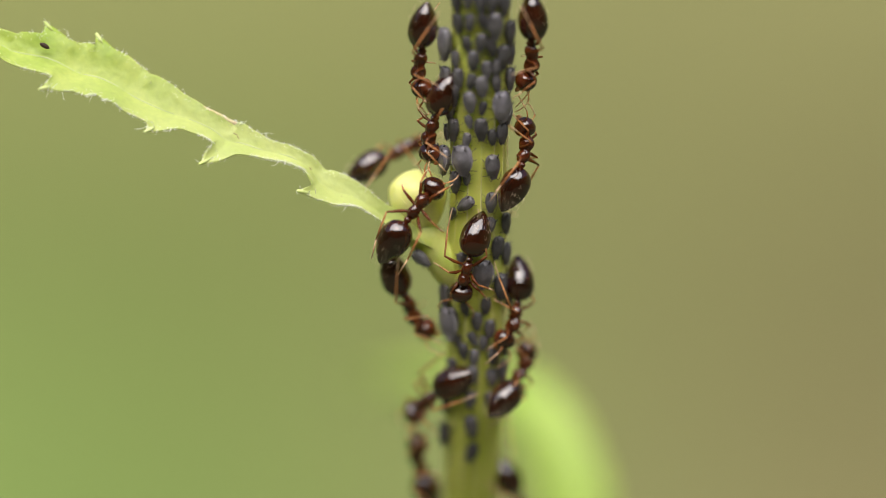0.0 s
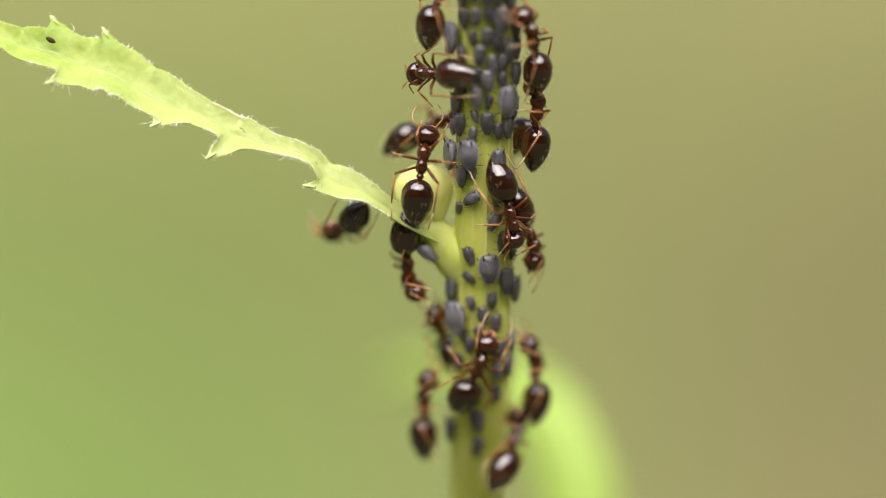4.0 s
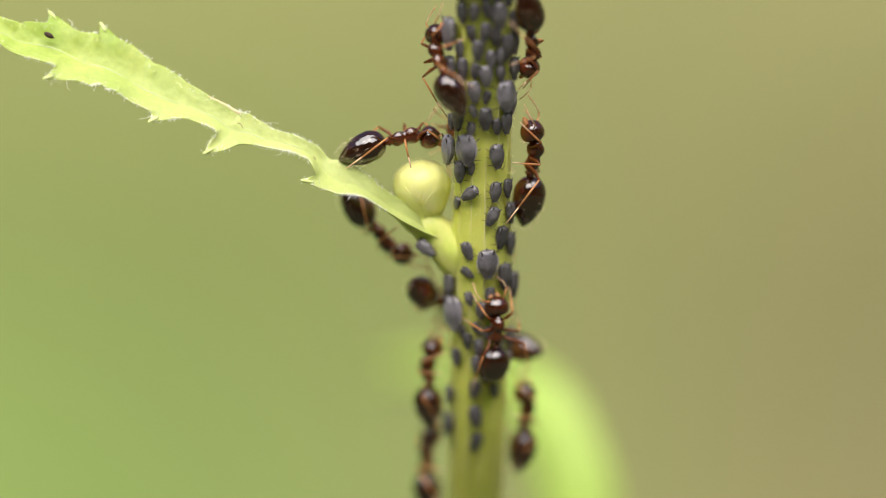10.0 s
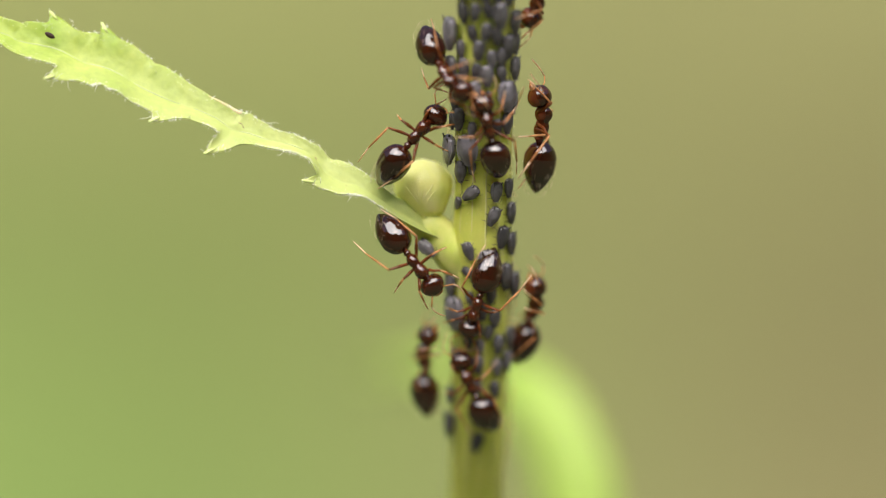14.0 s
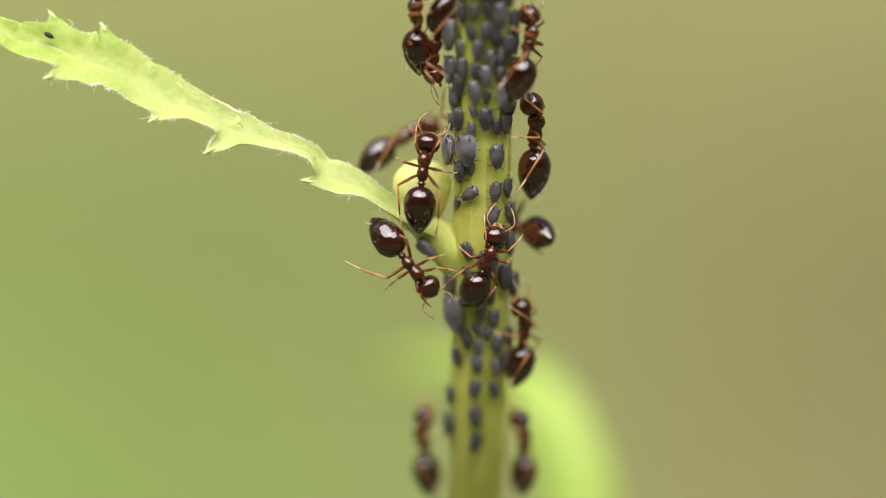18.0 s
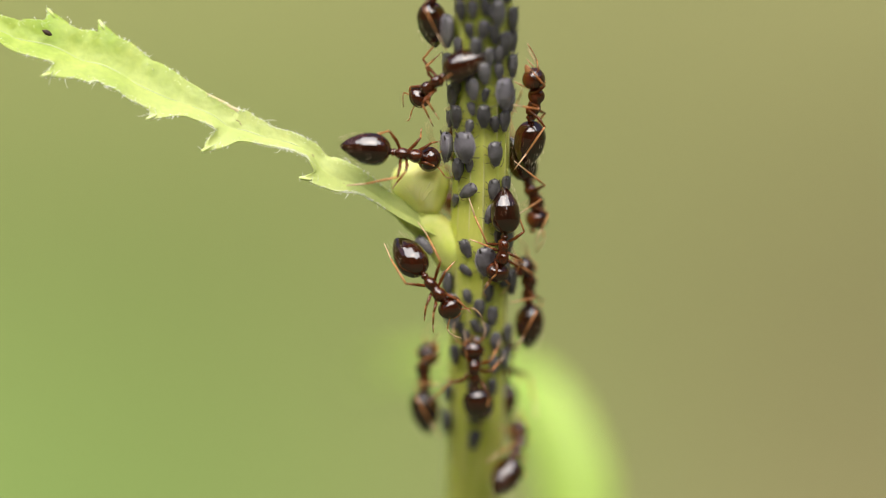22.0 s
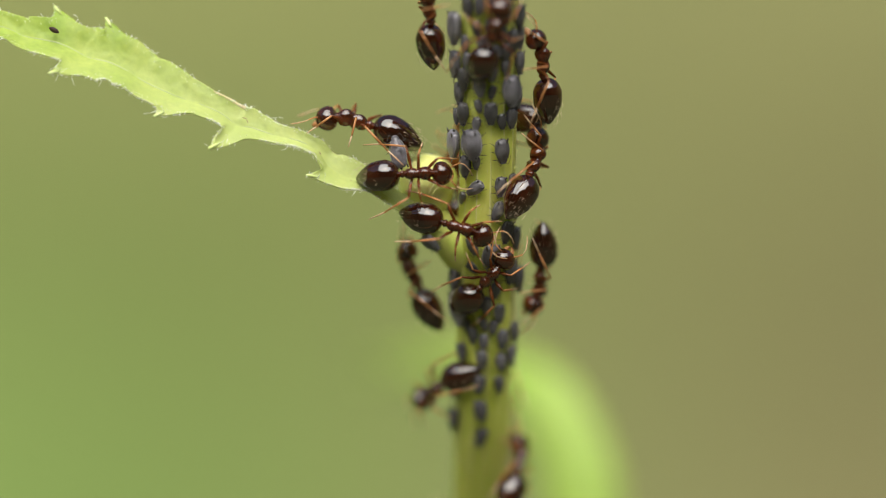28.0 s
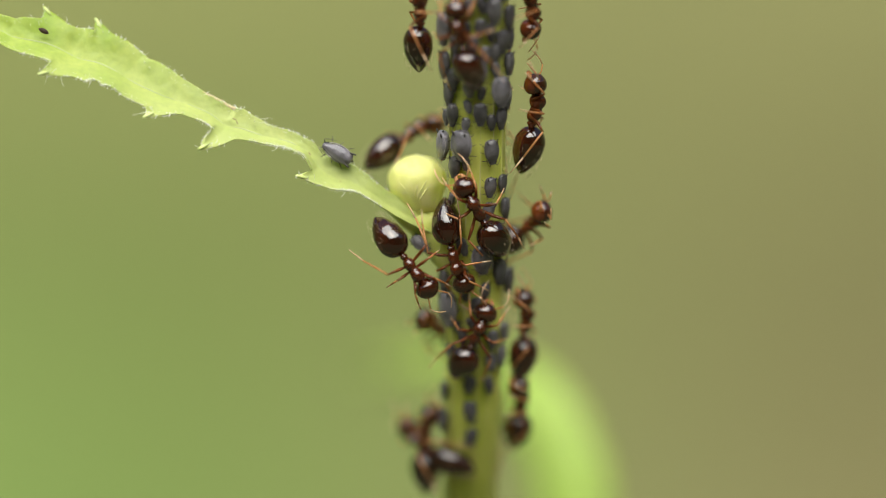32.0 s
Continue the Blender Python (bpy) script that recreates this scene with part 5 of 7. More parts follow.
    go(0.98, [(0, -0.44, 1.26, -1.58, -116, -18, 94), (0.5, -0.53, 1.20, -1.43, -120, -18, 94), (1, -0.30, 0.89, -0.69, -132, -37, 95), (1.5, -0.39, 1.20, -1.41, -110, -18, 94), (2, -0.33, 0.68, -0.45, -140, -61, 96), (2.17, -0.15, 0.05, -0.60, -143, -18, 117), (2.33, 0.03, -0.57, -0.74, -130, 24, 136), (2.5, 0.21, -1.20, -0.88, -88, 53, -177), (3, 0.16, -1.19, -1.29, -93, 37, 178), (3.25, -0.14, -0.10, -1.03, -109, 4, 134), (3.5, -0.44, 1.00, -0.78, -100, -30, 94), (4.5, -0.88, -0.09, -0.17, -107, -9, 135), (5.5, -1.31, -1.18, 0.43, -99, 13, 173), (6, -1.13, -1.16, -0.32, -105, 31, 177), (6.5, -1.05, -1.15, -0.47, -116, 36, 178), (6.75, -0.66, 0.09, -1.14, -122, 7, 136), (7, -0.27, 1.34, -1.80, -107, -19, 94), (7.5, -0.33, 1.38, -1.92, -105, -19, 94), (8, -0.46, 1.19, -1.36, -104, -25, 94), (8.25, -0.49, 0.00, -1.18, -109, -0, 134), (8.5, -0.52, -1.18, -1.01, -97, 22, 175), (8.68, 0.15, -0.01, -1.10, -80, 28, -122), (8.85, 0.83, 1.17, -1.19, -67, 17, -60), (9.03, 1.50, 2.34, -1.29, -70, 2, -5), (9.47, 1.50, 1.82, 0.17, -70, 1, -4), (9.74, -0.09, 1.76, 0.46, -100, -13, 48), (10, -1.68, 1.71, 0.75, -130, 2, 100), (10.5, -1.80, 1.70, 0.75, -130, 2, 100), (11, -1.57, 1.73, 0.70, -130, -0, 103), (11.5, -1.58, 1.70, 0.46, -127, 2, 99), (12, -0.99, 1.68, -0.31, -121, 4, 97), (12.5, -0.84, 1.68, -0.47, -119, 4, 97), (13, -1.10, 1.68, -0.22, -129, 5, 97), (13.5, -1.20, 1.68, 0.14, -127, 5, 97), (13.75, -1.05, 0.24, -0.21, -117, 27, 132), (14, -0.89, -1.20, -0.55, -91, 38, 178), (14.5, -0.68, -1.20, -0.86, -92, 28, 176), (16.5, -0.90, -1.20, -0.86, -91, 38, 178), (17, -1.02, -1.20, -0.84, -92, 37, 178), (17.5, -0.73, -1.17, -0.70, -92, 60, -173), (18, -1.03, -1.20, -0.63, -91, 40, 179), (18.25, -0.75, -0.03, -0.93, -114, 14, 131), (18.5, -0.46, 1.13, -1.24, -111, -18, 94), (19, -0.19, 1.44, -2.08, -110, -18, 94), (19.25, -0.42, 0.14, -1.36, -124, 25, 130), (19.5, -0.65, -1.16, -0.64, -92, 66, -169), (20, -0.74, -1.20, -0.87, -91, 41, 179), (20.5, -0.35, -1.20, -0.69, -86, 57, -176), (21, -0.51, -1.20, -0.79, -90, 45, -180), (21.5, -0.95, -1.18, -0.61, -98, 32, 177), (22, -0.18, -1.20, -1.44, -91, 39, 178), (22.5, 0.59, -0.01, -1.85, -81, 52, -169), (23, 0.33, -1.20, -1.15, -89, 48, -179), (23.2, -0.65, 0.71, -1.25, -59, 41, -107), (23.4, 0.18, 2.27, -1.35, -56, 19, -54), (23.6, 1.54, 2.39, -1.44, -70, 2, -7), (32, 1.62, 2.38, -1.44, -71, 4, -10)])
    go(0.99, [(0, 0.01, 2.50, -5.12, -81, -61, 122), (0.5, 0.20, 2.23, -5.21, -97, -48, 133), (1, 0.13, 2.47, -5.59, -89, -45, 127), (1.5, -0.02, 2.75, -5.49, -81, -65, 122), (1.75, 0.08, 2.40, -4.85, 104, -60, -72), (2, 0.19, 2.04, -4.20, 96, -6, -75), (2.12, 0.28, 2.81, -4.32, 89, 1, -112), (2.23, 0.79, 3.39, -4.44, 79, 2, -150), (2.35, 1.52, 3.59, -4.56, 70, -3, 173), (2.65, 1.52, 3.64, -4.67, 70, -3, 172), (2.77, 2.45, 2.81, -4.53, 57, -30, 128), (2.88, 2.29, 1.56, -4.39, 76, -56, 67), (3, 1.20, 1.11, -4.26, 125, -49, -21), (3.5, 1.20, 0.88, -3.74, 118, 1, -6), (5.5, 1.37, 1.40, -4.86, 124, 51, 18), (6, 1.04, 1.65, -5.26, 119, 40, -5), (6.5, 0.96, 1.56, -5.00, 113, 25, -13), (7, 0.64, 1.42, -4.43, 114, 16, -31), (7.17, 0.14, 2.33, -4.60, 95, 25, -85), (7.35, 0.51, 3.34, -4.76, 76, 17, -138), (7.53, 1.47, 3.77, -4.93, 70, -2, 174), (7.97, 1.49, 3.75, -4.87, 70, -2, 173), (8.15, 2.28, 3.22, -4.77, 87, -1, 129), (8.32, 2.53, 2.30, -4.67, 98, 12, 86), (8.5, 2.04, 1.55, -4.57, 98, 28, 42), (9, 2.00, 1.42, -4.41, 107, -10, 31), (9.5, 1.27, 1.26, -4.49, 110, 1, -3), (10, 1.80, 0.60, -2.78, 109, -5, 20), (10.5, 1.85, 0.41, -2.29, 115, 8, 22), (10.73, 2.53, 1.22, -2.44, 106, -10, 72), (10.97, 2.34, 2.29, -2.60, 86, -14, 126), (11.2, 1.43, 2.87, -2.76, 70, -1, 177), (12.3, 1.44, 3.12, -3.43, 70, -1, 176), (13, 2.33, 2.74, -3.43, 69, -43, 140), (13.5, 2.61, 1.67, -2.87, 102, -31, 84), (14, 2.74, 1.35, -2.01, 107, -29, 84), (14.5, 2.76, 0.83, -0.35, 102, -19, 85), (16.5, 2.49, 0.31, 0.12, 87, -58, 72), (17, 2.39, 0.30, -0.42, 93, -65, 45), (17.25, 2.52, 0.45, -0.20, 63, -11, 77), (17.5, 2.65, 0.60, 0.02, 59, 46, 87), (18, 2.22, 1.42, 0.76, 39, 72, 84), (18.25, 2.37, 0.97, 1.34, 70, 26, 110), (18.5, 2.53, 0.52, 1.92, 80, -22, 110), (18.67, 2.63, -0.16, 2.12, 89, -27, 81), (18.83, 2.45, -0.81, 2.31, 99, -27, 52), (19, 1.99, -1.25, 2.51, 109, -22, 23), (19.5, 2.00, -1.59, 3.54, 104, -20, 24), (20, 1.94, -1.28, 2.54, 109, 8, 25), (20.17, 2.31, -1.16, 2.74, 103, 11, 43), (20.33, 2.55, -0.87, 2.94, 98, 16, 62), (20.5, 2.62, -0.52, 3.14, 95, 22, 81), (21, 2.75, -0.95, 4.57, 96, -19, 85), (21.5, 2.69, -0.96, 4.60, 94, -20, 85), (22, 2.80, -1.14, 5.10, 100, -19, 85), (22.5, 2.97, -1.61, 6.40, 98, -19, 85), (23, 2.93, -1.51, 6.12, 98, -19, 85), (23.5, 2.77, -0.88, 4.38, 92, -20, 85), (24, 2.42, -1.64, 4.61, 103, 9, 52), (24.5, 2.65, -1.33, 4.97, 102, 26, 74), (25, 2.54, -1.51, 4.78, 101, 21, 63), (25.5, 2.60, -1.21, 4.37, 101, 27, 70), (27.5, 2.54, -0.95, 3.33, 101, 26, 65), (28, 2.62, -0.55, 3.00, 100, 27, 76), (28.5, 2.49, -1.24, 3.93, 95, -28, 62), (29, 2.45, -1.28, 3.87, 96, -24, 57), (29.5, 2.90, -0.81, 4.18, 97, -19, 85), (30, 2.76, -1.04, 4.83, 94, -20, 85), (30.5, 2.86, -1.07, 4.92, 100, -19, 85), (31, 2.67, -0.82, 4.22, 96, -19, 84), (31.5, 2.55, -1.35, 4.68, 88, -25, 71), (32, 2.97, -1.05, 4.85, 101, -19, 85)])
    go(0.93, [(0, 2.57, 1.92, -3.90, 103, 40, 76), (0.23, 2.50, 2.59, -4.01, 101, 20, 108), (0.47, 2.14, 3.15, -4.12, 89, 4, 138), (0.7, 1.56, 3.48, -4.24, 70, -3, 171), (1.8, 1.53, 2.80, -2.48, 70, -2, 173), (2.03, 0.81, 2.74, -2.41, 76, 11, -155), (2.27, 0.18, 2.28, -2.33, 87, 19, -121), (2.5, -0.14, 1.51, -2.26, 102, 19, -85), (2.62, 0.18, 2.29, -2.36, 87, 19, -121), (2.73, 0.81, 2.76, -2.46, 76, 11, -155), (2.85, 1.53, 2.83, -2.57, 70, -2, 173), (3.15, 1.52, 2.95, -2.91, 70, -2, 174), (3.5, 0.34, 2.55, -2.88, 71, 47, -143), (5.5, 0.25, 2.23, -2.40, 80, 43, -129), (6, 0.10, 1.91, -2.17, 98, 40, -113), (6.17, 0.05, 2.17, -2.63, 108, -16, -98), (6.33, -0.00, 2.43, -3.08, 96, -73, -76), (6.5, -0.05, 2.69, -3.54, -51, -48, 80), (6.85, 0.71, 2.95, -3.59, -51, -19, 36), (7.2, 1.46, 3.22, -3.63, -70, 2, -4), (8.8, 1.50, 3.01, -3.06, -70, 2, -6), (9.03, 2.06, 2.78, -2.94, -75, 17, -31), (9.27, 2.48, 2.31, -2.83, -87, 29, -61), (9.5, 2.66, 1.70, -2.72, -106, 33, -96), (9.62, 2.48, 2.31, -2.84, -87, 29, -61), (9.73, 2.06, 2.78, -2.96, -75, 17, -31), (9.85, 1.50, 3.01, -3.08, -70, 2, -6), (9.95, 1.50, 3.17, -3.45, -53, 56, 26), (10.05, 1.50, 3.32, -3.83, 56, 53, 145), (10.15, 1.50, 3.47, -4.21, 70, -2, 174), (10.32, 2.10, 2.81, -4.07, 79, -16, 131), (10.5, 2.71, 2.16, -3.93, 96, -19, 85), (10.67, 2.53, 1.61, -3.98, 99, -27, 61), (10.83, 2.15, 1.22, -4.03, 104, -33, 34), (11, 1.65, 1.05, -4.09, 113, -36, 6), (11.5, 1.38, 0.99, -4.03, 115, -38, -8), (12, 2.30, 1.51, -4.14, 103, -12, 49), (12.5, 1.85, 1.10, -4.04, 111, -33, 17), (13, 2.01, 1.22, -4.08, 107, -16, 30), (13.5, 1.98, 1.32, -4.35, 110, -14, 28), (14, 1.06, 1.32, -4.64, 111, -19, -16), (14.5, 1.47, 1.29, -4.62, 110, 3, 6), (15.17, 2.01, 1.71, -5.23, 123, -52, -22), (15.83, 2.43, 2.45, -5.84, -129, -58, -140), (16.17, 2.53, 2.92, -6.14, -120, -16, -121), (16.5, 2.63, 3.39, -6.45, -98, 19, -95), (16.7, 2.43, 4.02, -6.54, -86, 19, -64), (16.9, 2.01, 4.49, -6.63, -76, 12, -34), (17.1, 1.47, 4.71, -6.73, -70, 2, -6), (32, 1.63, 4.77, -6.88, -71, 5, -13)])
    go(0.93, [(0, -0.17, 3.91, -7.27, 107, 37, -84), (0.5, -0.00, 3.94, -7.25, 96, 31, -84), (1, -0.16, 3.99, -7.40, 101, 38, -84), (1.5, -0.43, 3.93, -7.24, 103, 29, -85), (2, 0.70, 3.67, -8.30, 115, 46, -18), (2.5, 0.57, 3.87, -8.42, 111, 17, -32), (3, 0.50, 3.64, -8.03, 107, 21, -36), (3.7, 0.38, 6.79, -11.68, 105, 13, -42), (6.8, 0.12, 7.26, -11.89, 98, 18, -66), (7.03, 0.13, 6.56, -11.14, 100, -41, -75), (7.27, 0.15, 5.85, -10.38, -125, -77, 146), (7.5, 0.17, 5.14, -9.63, -102, -19, 115), (7.67, 0.05, 4.86, -9.03, -93, 34, 106), (7.83, -0.07, 4.57, -8.43, -82, 88, 107), (8, -0.19, 4.29, -7.83, 97, 39, -84), (8.5, -0.15, 4.41, -7.94, 99, 30, -85), (9, -0.03, 4.45, -8.02, 97, 35, -84), (9.5, 0.04, 4.74, -8.36, 94, 27, -84), (10, -0.02, 4.20, -7.57, 92, 20, -85), (10.5, 0.21, 3.42, -7.17, 99, 25, -63), (11, 0.19, 3.28, -6.85, 95, 31, -68), (11.17, 0.23, 3.41, -7.22, 103, 88, -49), (11.33, 0.28, 3.53, -7.59, -97, 35, 122), (11.5, 0.33, 3.66, -7.96, -106, -22, 132), (11.73, 0.35, 4.72, -9.26, -138, -75, 175), (11.97, 0.37, 5.78, -10.55, 105, -43, -57), (12.2, 0.40, 6.84, -11.85, 105, 13, -40), (16.3, -0.00, 7.81, -12.10, 92, 20, -84), (17, -0.02, 4.21, -7.72, 92, 39, -84), (17.5, -0.08, 3.98, -7.29, 95, 26, -85), (18, -0.16, 3.72, -6.82, 99, 19, -85), (18.7, -0.13, 7.83, -12.16, 92, 20, -85), (19.07, 0.14, 7.10, -12.06, 102, 16, -54), (19.43, 0.68, 6.61, -11.95, 108, 8, -24), (19.8, 1.33, 6.51, -11.85, 110, -1, 4), (20.5, 1.34, 4.28, -9.22, 112, -1, 3), (21, 1.21, 3.87, -8.70, 110, -1, -3), (21.7, 1.23, 6.51, -11.87, 110, 0, -0), (28.3, 1.78, 6.68, -11.98, 108, -8, 24), (29, 1.67, 3.25, -7.83, 115, -34, 10), (29.17, 1.25, 3.14, -7.95, 113, -40, -10), (29.33, 0.78, 3.34, -8.07, 113, -46, -31), (29.5, 0.44, 3.76, -8.20, 118, -52, -56), (29.75, 0.33, 3.72, -7.91, 110, -7, -55), (30, 0.21, 3.68, -7.63, 102, 38, -61), (30.25, 0.28, 4.31, -8.58, 97, 2, -61), (30.5, 0.36, 4.93, -9.54, 91, -33, -57), (31, 0.17, 5.00, -9.28, 95, -24, -66), (31.5, 0.03, 4.15, -7.47, 96, 19, -85), (32, 0.12, 3.62, -6.95, 90, 20, -84)])
    go(0.93, [(0, 2.69, 5.19, -9.24, -67, 22, -96), (0.5, 2.11, 4.56, -9.40, -106, 19, -144), (0.62, 2.10, 5.27, -10.13, -144, 70, 171), (0.73, 2.10, 5.99, -10.86, 111, 42, 59), (0.85, 2.10, 6.71, -11.59, 105, -13, 41), (1.15, 1.84, 6.50, -11.55, 108, -9, 27), (1.5, 1.80, 4.21, -8.99, 108, -10, 22), (2, 2.27, 3.95, -8.18, 97, -57, 44), (2.5, 2.36, 4.33, -8.47, 93, -34, 62), (3, 2.59, 4.94, -8.62, 91, -22, 85), (3.5, 2.41, 3.59, -7.28, 88, 23, 70), (5.5, 1.85, 2.23, -6.15, 82, 32, 40), (6, 2.43, 3.79, -7.57, 98, -11, 67), (6.53, 2.46, 7.77, -11.99, 92, -20, 84), (6.97, 2.42, 7.50, -11.96, 94, -19, 78), (7.15, 2.41, 6.25, -10.58, 103, 38, 86), (7.33, 2.41, 5.01, -9.20, -145, 75, -163), (7.5, 2.41, 3.77, -7.83, -99, 22, -117), (8, 2.39, 4.02, -8.16, -103, 24, -117), (8.5, 2.47, 4.10, -8.05, -96, 30, -109), (9, 2.46, 4.05, -8.05, -97, 30, -112), (9.23, 2.47, 5.30, -9.39, -163, 79, -176), (9.47, 2.48, 6.55, -10.73, 100, 36, 89), (9.7, 2.49, 7.79, -12.07, 92, -20, 85), (10.3, 2.56, 7.79, -12.07, 92, -20, 85), (10.53, 2.52, 6.30, -10.39, 79, -77, 91), (10.77, 2.49, 4.81, -8.71, -90, -45, -106), (11, 2.45, 3.32, -7.03, -96, 12, -109), (11.23, 2.44, 4.77, -8.71, -90, -45, -106), (11.47, 2.44, 6.22, -10.38, 80, -77, 90), (11.7, 2.44, 7.67, -12.06, 92, -20, 85), (16.8, 2.64, 7.80, -12.08, 92, -20, 85), (17.5, 2.57, 4.11, -7.44, 95, -22, 84), (18, 2.51, 3.77, -6.94, 91, -22, 84), (18.5, 2.51, 3.40, -6.66, 96, -22, 81), (19, 2.52, 3.87, -7.17, 94, 26, 82), (19.5, 2.53, 3.98, -7.52, 100, -38, 84), (20, 2.53, 4.10, -7.55, 97, -39, 84), (20.5, 2.10, 2.91, -7.00, 113, -60, 23), (21, 2.52, 3.94, -7.29, 97, -35, 84), (21.5, 2.54, 3.40, -6.39, 95, 33, 83), (22, 2.33, 3.42, -7.29, 88, 45, 70), (22.5, 2.60, 3.69, -6.76, 100, -19, 85), (23, 2.63, 3.78, -6.94, 103, -25, 84), (23.5, 2.52, 3.62, -7.10, 101, -34, 81), (24, 2.29, 3.01, -6.85, 106, -41, 50), (24.5, 2.34, 2.93, -6.63, 104, -33, 54), (25, 2.18, 2.63, -6.41, 100, -44, 38), (25.5, 2.72, 3.00, -5.61, 99, -19, 85), (26.5, 2.26, 3.08, -6.67, 101, -48, 55), (27.5, 1.79, 3.15, -7.74, 143, -67, -11), (27.75, 1.98, 3.40, -7.84, 88, -20, 47), (28, 2.17, 3.65, -7.94, 81, 39, 61), (28.5, 2.23, 3.50, -7.65, 107, -14, 46), (29, 2.35, 3.37, -7.27, 109, -20, 55), (29.5, 2.39, 2.88, -6.45, 105, -41, 60), (30, 2.29, 2.67, -6.38, 111, -34, 48), (30.5, 2.47, 2.81, -5.86, 90, 23, 74), (31, 2.43, 2.34, -5.39, 103, -26, 63), (31.5, 2.68, 2.77, -5.18, 99, -19, 85), (32, 2.55, 2.91, -5.68, 99, -42, 83)])
